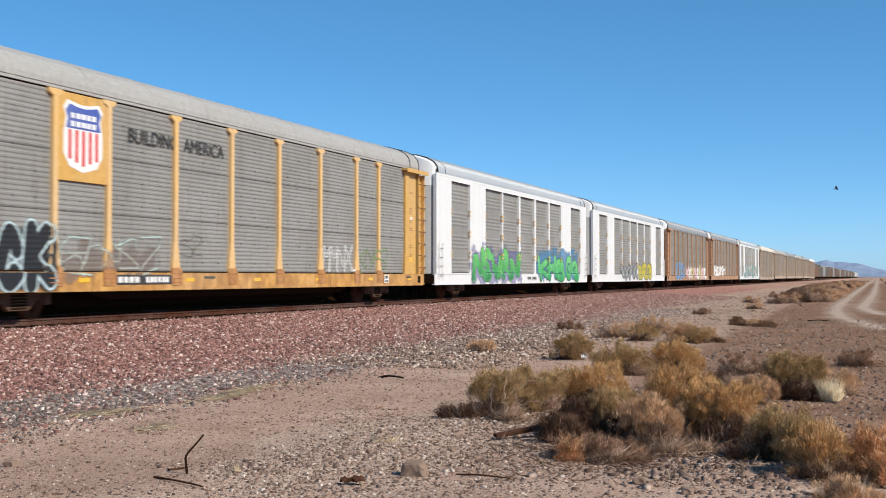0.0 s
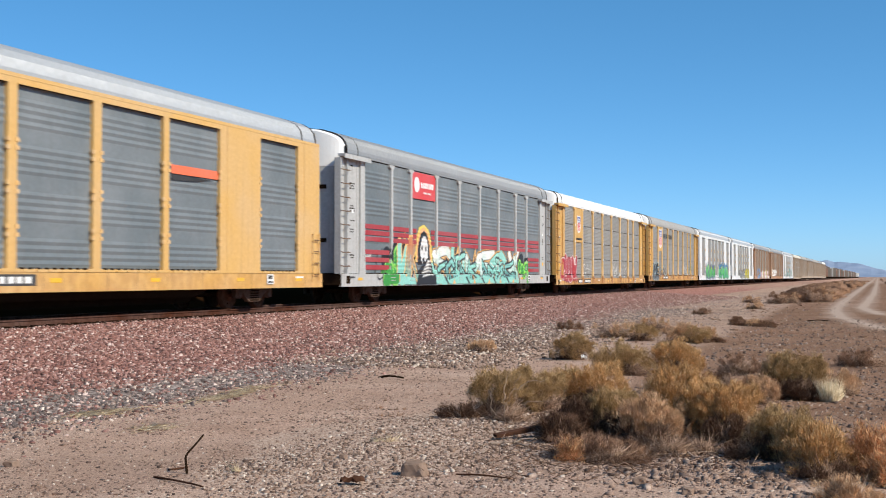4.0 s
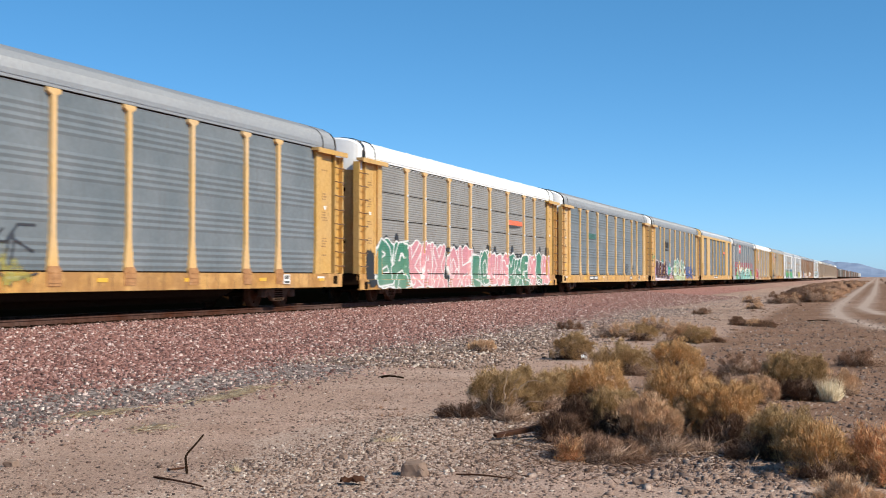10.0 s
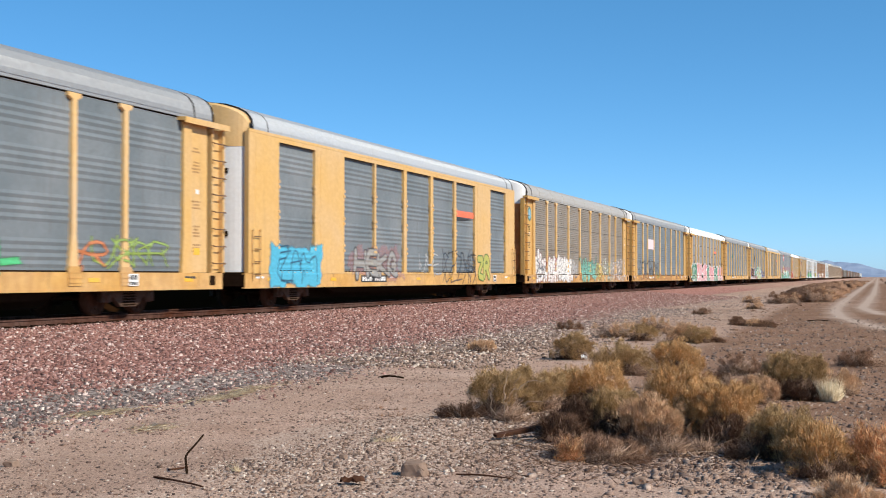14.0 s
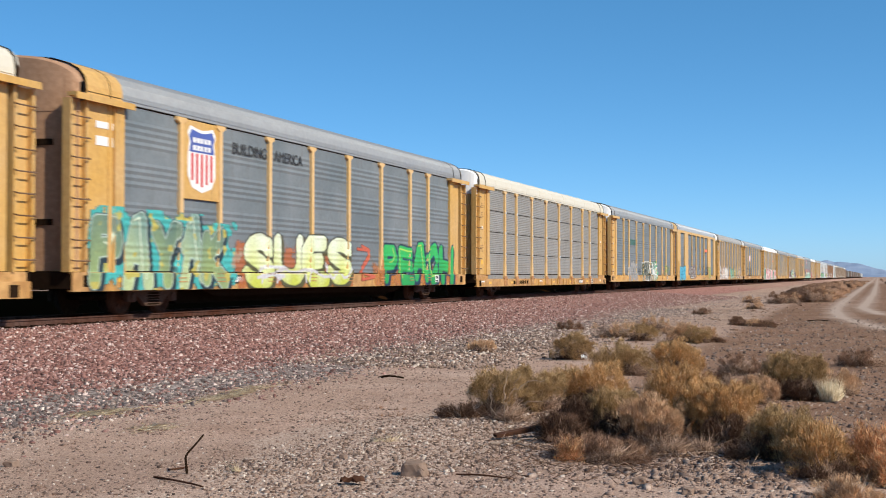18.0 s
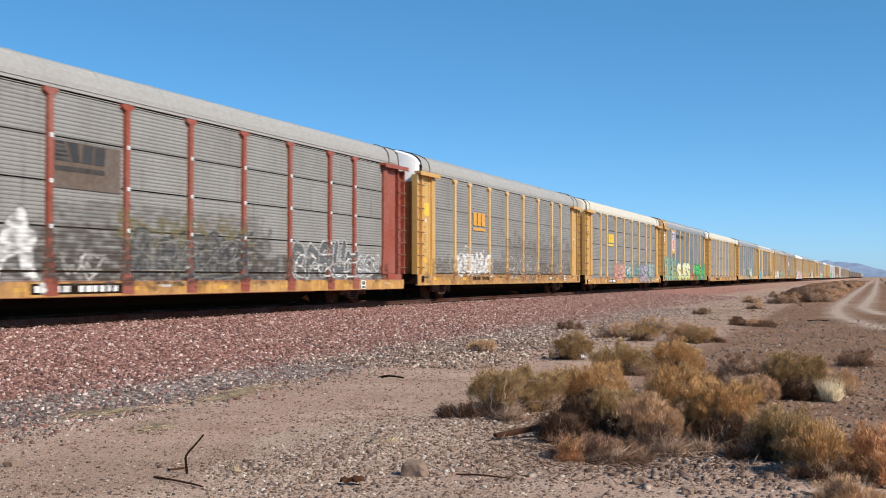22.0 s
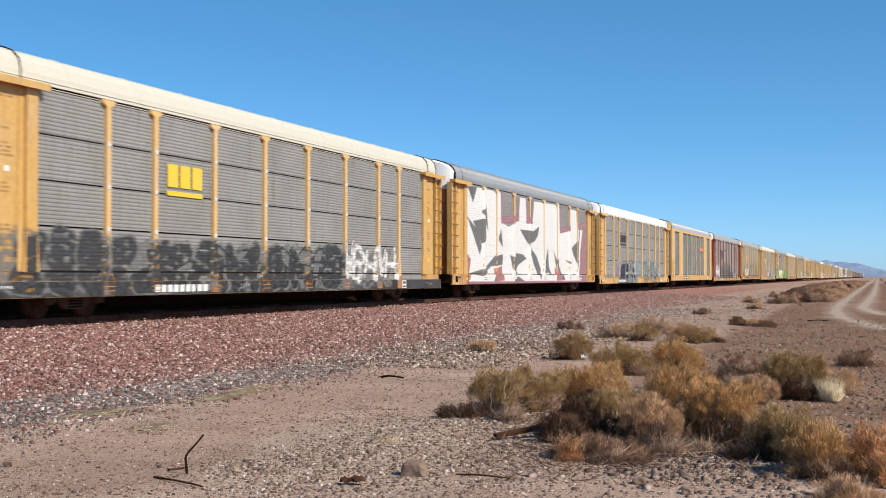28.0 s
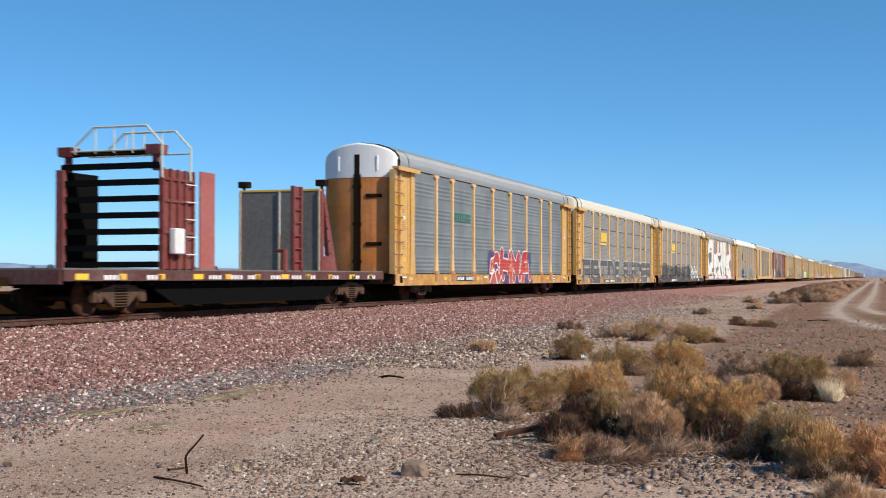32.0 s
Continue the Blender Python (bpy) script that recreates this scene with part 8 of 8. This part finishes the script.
    slogan(car, "AMERICA", -4.05, 4.35, 0.46)
    m = Mural(car, "post", -13.6, 12.8, 0.69, 2.6)
    m.fog(-13.2, -6.4, 0.65, 2.5, (0.08, 0.46, 0.44), 41, 0.95, 0.7)
    m.letters(-13.3, -7.0, 0.60, 2.45, 5, [((0.32, 0.42, 0.16), (0.12, 0.20, 0.17)), ((0.50, 0.60, 0.30), (0.20, 0.32, 0.27))], (0.04, 0.07, 0.08), 91, 0.17, 0.05, text="PAYAK", sharp=True, jitter=0.06, second=(0.60, 0.74, 0.66), shade=(0.02, 0.04, 0.05), spark=(0.70, 0.80, 0.62))
    m.mottle([(0.50, 0.45, 0.10)], 9.0, 2.5, 0.35)
    m.fog(-6.4, 1.6, 0.68, 1.8, (0.60, 0.18, 0.05), 42, 0.6)
    m.letters(-5.9, 1.7, 0.60, 2.25, 4, [((0.56, 0.62, 0.08), (0.80, 0.88, 0.70))], (0.05, 0.05, 0.03), 92, 0.175, 0.04, shade=(0.10, 0.09, 0.03), text="SUES", lean=0.04, jitter=0.03)
    m.scrawl(-5.2, 1.2, 0.8, 1.3, 4, (0.62, 0.62, 0.66), 192, 0.06, 0.6)
    m.scrawl(2.2, 3.3, 0.9, 1.95, 1, (0.55, 0.12, 0.06), 93, 0.06)
    m.fog(3.6, 12.9, 0.6, 1.5, (0.60, 0.22, 0.06), 45, 0.5)
    m.letters(4.6, 12.2, 0.60, 2.2, 5, [((0.03, 0.34, 0.08), (0.05, 0.50, 0.11))], (0.02, 0.05, 0.10), 94, 0.165, 0.06, shade=(0.01, 0.03, 0.06), text="PEACH", sharp=True, spark=(0.55, 0.75, 0.12))
    m.spray("teal, lime and green spray-painted figures")
    number_board(car, -7.6, -5.9, BLACK_PAINT)
    reflectors(car, 13)
    for z, h in ((4.35, 0.16), (3.95, 0.22)):
        plate(car, "placard", -13.0, -12.3, z, z + h, MARK_WHITE, 0.01, "white placard", SKIN - 0.022)

    car = put(13, "grid", "yellow auto carrier with cream roof and pastel graffiti", YELLOW, PANEL_GREY, ROOF_CREAM, YELLOW, wavy=False)
    yellow_mark(car)
    number_board(car, -6.9, -4.6)
    m = Mural(car, "grid", -5.4, 11.8, 0.69, 2.2)
    m.fog(-4.9, -0.9, 0.7, 1.85, (0.62, 0.30, 0.24), 43, 0.9, 0.3)
    m.scrawl(-4.4, -1.6, 0.9, 1.8, 3, (0.72, 0.48, 0.42), 101, 0.05)
    m.fog(-1.3, 1.4, 0.85, 1.85, (0.05, 0.33, 0.32), 44, 0.9, 0.2)
    m.letters(-1.1, 1.2, 0.9, 1.8, 3, [W], (0.04, 0.16, 0.18), 102, 0.13, 0.05)
    m.fog(2.8, 3.9, 1.1, 1.8, (0.10, 0.42, 0.42), 45, 0.7, 0.2)
    m.fog(4.0, 11.2, 0.75, 1.8, (0.14, 0.38, 0.38), 46, 0.7)
    m.letters(4.2, 8.4, 0.50, 1.95, 4, [(0.46, 0.42, 0.52)], (0.10, 0.09, 0.16), 103, 0.18, 0.05)
    m.letters(8.8, 11.2, 0.85, 1.95, 2, [(0.40, 0.52, 0.52)], (0.05, 0.2, 0.22), 104, 0.16)
    m.wear(-5.4, 11.8, 7.0, 0.7)
    m.spray("salmon, teal and lavender figures")
    stencils(car, 13, STEEL_DARK)
    reflectors(car, 14)

    car = put(14, "post", "yellow auto carrier with dusty panels and white graffiti", YELLOW, PANEL_GREY, ROOF_GREY, END_ORANGE, wavy=False)
    yellow_mark(car, paint("orange_yellow_marking", (0.70, 0.34, 0.03), 0.5, amount=0.2, streak=0.1))
    plate(car, "placard", -13.05, -12.4, 3.35, 3.85, MARK_YELLOW, 0.008, "yellow placard", SKIN - 0.022)
    number_board(car, -7.1, -4.2, BROWN_YELLOW, STEEL_DARK)
    m = Mural(car, "post", -13.2, 12.2, 0.69, 3.4)
    rust = (0.145, 0.10, 0.065)
    m.fog(-12.9, 11.8, 0.86, 1.7, rust, 71, 0.35, 0.4)
    m.fog(-2.0, 11.8, 1.0, 2.9, rust, 72, 0.24, 0.9)
    m.letters(-9.2, -4.6, 1.02, 2.0, 5, [(0.72, 0.70, 0.66)], (0.62, 0.60, 0.56), 111, 0.26, 0.05)
    m.scrawl(-9.2, -3.8, 1.0, 2.1, 6, W, 112, 0.035)
    m.scrawl(-1.1, 4.2, 0.85, 1.95, 5, (0.60, 0.58, 0.54), 113, 0.03)
    m.scrawl(8.3, 11.0, 0.95, 1.6, 4, (0.62, 0.58, 0.52), 114, 0.025)
    m.wear(-13.2, 12.2, 8.0, 0.75)
    m.spray("white throw-up and outline tag")
    stencils(car, 14, BLACK_PAINT)
    reflectors(car, 15)


def last_cars():
    car = put(15, "grid", "oxide red auto carrier with grey panels and yellow sill", RED_BROWN, PANEL_LIGHT, ROOF_GREY, RED_BROWN, wavy=False, cap_mat=ROOF_WHITE)
    plate(car, "sign_plate", -7.25, -4.6, 2.88, 3.92, PATCH_BROWN, 0.006, "faded dark patch under an emblem", SKIN - 0.024)
    dark_mark(car, -7.1, 3.38, 0.85)
    s = Shape()
    s.box(-13.9, 13.9, FACE - 0.008, FACE - 0.001, 0.49, 0.82)
    part("sill_band", s.mesh("sill_band", SILL_YELLOW), car, "worn rust-stained yellow band on the sill")
    m = Mural(car, "grid", -12.6, 12.6, 0.69, 2.7)
    soot = (0.085, 0.066, 0.050)
    m.fog(-12.6, 12.4, 0.86, 1.5, soot, 61, 0.55, 0.3)
    m.fog(-8.0, 3.2, 0.86, 2.2, soot, 62, 0.42, 0.35)
    m.fog(-7.6, 2.6, 0.86, 2.9, soot, 64, 0.25, 0.6)
    m.letters(-12.3, -7.7, 0.80, 2.25, 3, [W], (0.24, 0.24, 0.23), 121, 0.17, 0.045, text="ARA", sharp=True, jitter=0.1)
    m.cut(W, ((-8.5, 1.9), (-8.25, 1.9), (-7.45, 0.62), (-7.65, 0.55)), soft=0.05)
    m.scrawl(-6.9, -5.5, 0.95, 1.5, 2, (0.62, 0.60, 0.56), 122, 0.035)
    m.fog(-4.6, 2.0, 1.6, 2.45, (0.26, 0.22, 0.09), 63, 0.45, 0.7)
    m.letters(-4.2, 1.8, 0.92, 2.1, 5, [(0.13, 0.125, 0.115)], (0.045, 0.043, 0.040), 123, 0.16, 0.05, text="BRESO", jitter=0.1)
    m.scrawl(-4.3, 1.8, 0.92, 2.1, 9, (0.055, 0.053, 0.05), 124, 0.05)
    m.scrawl(-4.3, 1.0, 0.95, 2.0, 5, (0.34, 0.33, 0.28), 128, 0.02)
    m.letters(4.5, 9.6, 0.92, 2.05, 5, [(0.13, 0.135, 0.135)], W, 125, 0.15, 0.045, text="PPRUM", lean=0.2, jitter=0.1)
    m.scrawl(4.7, 9.4, 0.92, 1.6, 5, W, 126, 0.03)
    m.letters(9.6, 11.6, 0.92, 1.7, 3, [(0.24, 0.25, 0.25)], W, 127, 0.11, 0.05, text="SEN", jitter=0.1)
    m.wear(-12.6, 12.6, 9.0, 0.7)
    m.spray("white outlined tags and sooty faded figures")
    number_board(car, -8.0, -4.6, STEEL_DARK)
    reflectors(car, 16)

    car = put(16, "flush", "bright yellow auto carrier with blue-grey vent panels", PALE_YELLOW, PANEL_BLUE, ROOF_BRIGHT, WHITE)
    tail_strip(car, 4.95, 7.3, 3.50, 3.78, SKIN - 0.032, "orange strip on the vent panel")
    plate(car, "placard", -13.05, -12.45, 1.78, 1.98, SAFETY_YELLOW, 0.01, "small yellow placard", FACE - 0.001)
    number_board(car, -6.4, -3.6)
    reflectors(car, 17)

    car = put(17, "grid", "yellow auto carrier with white roof, black and grey graffiti", PALE_YELLOW, PANEL_LIGHT, ROOF_WHITE, YELLOW, wavy=False)
    dark_mark(car, -6.9, 3.25)
    m = Mural(car, "grid", -9.0, 10.5, 0.69, 2.5)
    m.fog(-8.2, -7.2, 0.9, 1.7, (0.36, 0.34, 0.62), 52, 0.3, 0.9)
    m.lay(np.minimum((m.px + 7.7) * 0.75 - (m.pz - 0.72), np.minimum(1.86 - m.pz, -0.9 - m.px)) / 0.05, (0.03, 0.03, 0.035))
    m.letters(-5.0, -0.9, 0.50, 1.95, 5, [(0.38, 0.39, 0.38)], K, 131, 0.11, 0.05, text="HORSE", sharp=True, shade=K, jitter=0.07)
    m.fog(-1.0, 1.6, 1.1, 1.9, (0.40, 0.56, 0.64), 53, 0.28, 0.9)
    m.letters(1.8, 9.0, 0.50, 2.15, 7, [(0.20, 0.205, 0.20)], (0.03, 0.03, 0.03), 132, 0.10, 0.045, second=(0.30, 0.30, 0.30), jitter=0.12)
    m.scrawl(1.8, 9.2, 1.1, 2.35, 7, (0.30, 0.52, 0.56), 133, 0.035)
    m.wear(1.0, 10.5, 9.5, 0.7)
    m.spray("black shadow piece and grey figures with pale blue edges")
    bars(car, "stencil", -7.9, -5.2, 0.55, 0.73, 10, MARK_WHITE, FACE - 0.024)
    stencils(car, 17, BLACK_PAINT)
    reflectors(car, 18)

    car = put(18, "post", "yellow auto carrier painted white over its whole side", YELLOW, PANEL_GREY, ROOF_SILVER, END_ORANGE, cap_mat=ROOF_WHITE)
    m = Mural(car, "post", -11.9, 11.9, 0.69, 4.95)
    white, pink, ash = (0.80, 0.80, 0.78), (0.34, 0.14, 0.17), (0.12, 0.115, 0.11)
    m.cut(pink, ((-11.9, 0.6), (-11.9, 2.2), (-10.2, 2.6), (10.2, 3.9), (11.7, 3.7), (11.5, 0.6)))
    m.cut(white, ((-11.8, 0.72), (-11.9, 4.95), (-6.6, 4.95), (-6.4, 3.5), (-5.2, 3.35), (-3.4, 3.75), (-3.2, 4.9), (-2.1, 4.9), (-2.0, 3.65), (-0.8, 3.65), (-0.5, 4.85), (5.0, 4.95), (5.1, 3.4), (7.6, 3.65), (7.7, 4.85), (9.2, 4.85), (9.3, 3.7), (10.8, 3.75), (10.2, 2.4), (9.9, 0.7)))
    for x0, x1, z in ((-6.6, -3.3, 3.45), (-2.1, -0.7, 3.6), (5.1, 7.7, 3.35), (9.3, 11.8, 3.7)):
        m.cut(pink, ((x0, 4.9), (x0 + 0.28, 4.9), (x0 + 0.35, z + 0.35), (x1 - 0.3, z + 0.5), (x1 - 0.25, 4.9), (x1, 4.9), (x1 - 0.05, z + 0.25), (x0 + 0.1, z)))
    for pts in (((-11.8, 3.6), (-10.2, 3.0), (-9.6, 2.3), (-9.9, 1.9), (-11.0, 2.9)), ((-10.9, 3.4), (-9.0, 3.6), (-8.9, 2.7), (-9.6, 2.4)), ((-9.6, 3.9), (-8.6, 3.0), (-8.9, 4.2)), ((-11.8, 1.05), (-9.2, 1.3), (-7.6, 1.9), (-6.2, 2.0), (-6.3, 1.5), (-8.2, 1.4), (-9.6, 0.95)), ((-5.0, 2.0), (-4.3, 0.95), (-3.6, 1.5), (-2.0, 1.85), (-2.6, 2.05), (-3.9, 2.1), (-4.4, 1.9)),
                ((-6.5, 3.2), (-7.0, 2.7), (-6.2, 2.3)), ((-3.2, 3.3), (-2.4, 2.9), (-1.6, 2.6), (-0.4, 2.75), (0.3, 3.1), (0.6, 3.6), (-0.6, 3.3), (-1.6, 3.3)), ((-1.6, 2.6), (-0.6, 1.6), (0.6, 0.75), (0.9, 1.3), (0.0, 2.0)), ((1.4, 1.1), (2.4, 2.5), (2.6, 1.5), (3.4, 0.9), (2.6, 1.15)), ((3.6, 2.4), (4.8, 1.6), (6.0, 0.75), (4.6, 0.72), (4.2, 1.5)), ((6.4, 1.9), (7.6, 1.6), (8.6, 1.9), (8.0, 1.75)), ((8.0, 2.6), (9.3, 3.0), (10.2, 3.9), (9.8, 2.4), (9.6, 0.72), (9.2, 1.8), (8.4, 2.2)), ((-8.0, 0.72), (-7.4, 1.35), (-6.9, 0.72)), ((-4.6, 0.7), (-3.9, 0.95), (-2.6, 0.7)), ((-11.7, 4.9), (-10.3, 4.95), (-10.9, 4.2))):
        m.cut(ash, pts)
    m.cut((0.40, 0.13, 0.11), ((-11.9, 2.0), (-11.2, 1.7), (-11.6, 0.8), (-11.9, 0.8)), ((-7.7, 1.3), (-6.4, 1.45), (-6.3, 0.75), (-7.6, 0.72)), ((3.9, 1.5), (5.4, 1.0), (5.0, 0.72), (4.0, 0.72)))
    m.fog(-11.9, 11.9, 0.6, 4.9, (0.56, 0.54, 0.52), 60, 0.10, 0.9)
    m.spray("huge white figures with black edges over faded pink")
    m = Mural(car, "post", 11.9, 13.2, 1.2, 4.4)
    m.scrawl(12.45, 13.0, 1.4, 4.2, 1, K, 144, 0.03)
    m.spray("black tag on the end panel")
    number_board(car, -4.5, -2.6, WHITE, BLACK_PAINT)
    reflectors(car, 19)

    car = put(19, "grid", "yellow auto carrier with cream roof and sooty black graffiti", YELLOW, PANEL_LIGHT, ROOF_CREAM, YELLOW, wavy=False)
    yellow_mark(car)
    s = Shape()
    s.box(-13.9, 13.9, FACE - 0.008, FACE - 0.001, 0.485, 0.825)
    part("sill_band", s.mesh("sill_band", BLACK_PAINT), car, "sill oversprayed in black and grey")
    m = Mural(car, "grid", -13.4, 10.0, 0.69, 2.3)
    m.fog(-13.3, 8.6, 0.6, 1.85, (0.20, 0.20, 0.195), 56, 0.8, 0.3)
    m.letters(-12.8, -8.2, 0.50, 1.95, 4, [(0.05, 0.05, 0.05)], (0.20, 0.20, 0.19), 151, 0.24, 0.04, jitter=0.1, sharp=True)
    m.letters(-8.0, 4.0, 0.50, 1.95, 6, [(0.045, 0.045, 0.043)], (0.24, 0.235, 0.22), 152, 0.22, 0.05, lean=0.4, sharp=True, jitter=0.1)
    m.scrawl(-7.6, 4.4, 0.95, 1.8, 9, (0.03, 0.03, 0.03), 154, 0.05, 0.7)
    m.letters(4.2, 9.0, 0.8, 2.05, 5, [W], (0.30, 0.30, 0.29), 153, 0.12, 0.05, sharp=True, jitter=0.1)
    m.wear(-13.4, 10.0, 9.0, 0.8)
    m.spray("smoky black figures with a white tag")
    bars(car, "stencil", -7.4, -4.8, 0.55, 0.73, 9, MARK_WHITE, FACE - 0.024)
    stencils(car, 19, BLACK_PAINT)
    reflectors(car, 20)

    car = put(20, "grid", "yellow auto carrier with a row of dark block graffiti", YELLOW, PANEL_GREY, ROOF_CREAM, YELLOW, wavy=False)
    yellow_mark(car)
    m = Mural(car, "grid", -13.3, 12.9, 0.69, 2.5)
    m.fog(-12.2, 12.2, 1.8, 2.15, (0.50, 0.50, 0.49), 57, 0.35, 0.3)
    x = -12.4
    for ch, w in zip("abTdE*rIpdba", (2.7, 2.45, 2.7, 2.5, 2.0, 1.1, 2.0, 1.0, 2.1, 1.9, 2.2, 2.0)):
        segs = []
        for q in strokes_of(np.random.default_rng(1), ch, True, 0.0):
            segs.append(np.stack((x + 0.22 + q[:, 0] * (w - 0.58), (0.72 + q[:, 1] * 1.08) if ch != "*" else 0.85 + q[:, 1] * 0.75), 1))
        r = 0.08 if ch == "*" else 0.21
        flat = np.full(m.px.shape, 99.0)
        near = np.abs(m.px - x - w / 2) < w
        flat[near] = reach(m.px[near], m.pz[near], segs, ch != "*")
        m.lay((r + 0.05 - flat) / 0.03 * 0.75, (0.58, 0.57, 0.54))
        m.lay((r - flat) / 0.03 * 0.9, (0.105, 0.098, 0.092))
        x += w * 0.985
    m.cut((0.62, 0.61, 0.58), ((-13.3, 0.98), (-12.4, 0.98), (-12.4, 1.50), (-13.3, 1.50)))
    m.cut((0.08, 0.075, 0.07), ((-13.2, 1.05), (-12.4, 1.05), (-12.4, 1.42), (-13.2, 1.42)))
    m.spray("row of dark square figures with pale edges")
    number_board(car, -5.6, -2.6)
    stencils(car, 20, STEEL_DARK)
    reflectors(car, 21)

    car = put(21, "post", "yellow auto carrier with blue-grey panels and red graffiti", YELLOW, PANEL_BLUE, ROOF_SILVER, END_ORANGE, cap_mat=ROOF_WHITE)
    for y in (-0.78, 0.78):
        s = Shape()
        s.box(-bulge(y) - 0.045, -bulge(y) + 0.05, y - 0.035, y + 0.035, 4.9, 5.45)
        part("cap_rib", s.mesh("cap_rib", ROOF_WHITE, 0.01), car)
    bars(car, "lettering", -7.05, -4.65, 3.28, 3.66, 8, MARK_GREEN, SKIN - 0.032)
    number_board(car, -6.9, -4.4)
    m = Mural(car, "post", -2.8, 6.2, 0.69, 2.4)
    m.fog(-2.2, 5.4, 0.65, 2.1, (0.10, 0.07, 0.20), 58, 0.85, 0.25)
    m.letters(-1.9, 4.9, 0.60, 2.2, 4, [((0.56, 0.10, 0.05), (0.40, 0.035, 0.035))], (0.82, 0.80, 0.82), 171, 0.19, 0.06, text="CHMA", sharp=True, jitter=0.07)
    m.cut((0.82, 0.80, 0.82), ((-2.3, 0.64), (-1.5, 1.35), (-0.9, 0.64)))
    m.cut((0.55, 0.10, 0.05), ((-2.15, 0.64), (-1.5, 1.22), (-1.05, 0.64)))
    m.spray("red figures with white outlines on purple")
    stencils(car, 21, BLACK_PAINT)
    reflectors(car, 22)

    car = flat_car()
    TRAIN.append((21.8205, car))
    TRAIN.append((21.8205 + 21.0 / PITCH, copy_thing(car, Matrix())))


ahead()
first_cars()
middle_cars()
last_cars()


def motions():
    """The train rolls away along the track and gathers a little speed; a bird crosses the sky."""
    for k, car in TRAIN:
        walk(car, [(float(t), pose(car_x(k, t), TRACK_Y, RAIL_TOP)) for t in range(0, 33)])
    spin = 1.0 / 0.42
    by_parent = {}
    for ob in scene.objects:
        if ob.parent:
            by_parent.setdefault(ob.parent.name, []).append(ob)
    for k, car in TRAIN:
        if k < -0.5:
            continue
        # the wheels turn while they pass the camera
        rows = [(i * 0.031, math.degrees(gone(i * 0.031) * spin) % 360) for i in range(1, 1032) if 2 < car_x(k, i * 0.031) < 70]
        if len(rows) < 2:
            continue
        rows = [(0.0, rows[0][1])] + rows + [(32.0, rows[-1][1])]
        for truck in by_parent[car.name]:
            for ob in by_parent.get(truck.name, ()):
                if ob.name.startswith("wheelset"):
                    x = ob.location.x
                    walk(ob, [(t, pose(x, 0, 0.42, 0, a, 0)) for t, a in rows])
    walk(BIRD, [(0.0, pose(104.8, 3.08, 7.9, 35, 0, -72)), (0.2, pose(105.4, 1.24, 7.47, 5, 0, -72)), (0.6, pose(106.6, -2.4, 7.0, -5, 0, -72)), (4.0, pose(117, -33, 9, 0, 0, -72)), (32.0, pose(200, -290, 30, 0, 0, -72))])


motions()
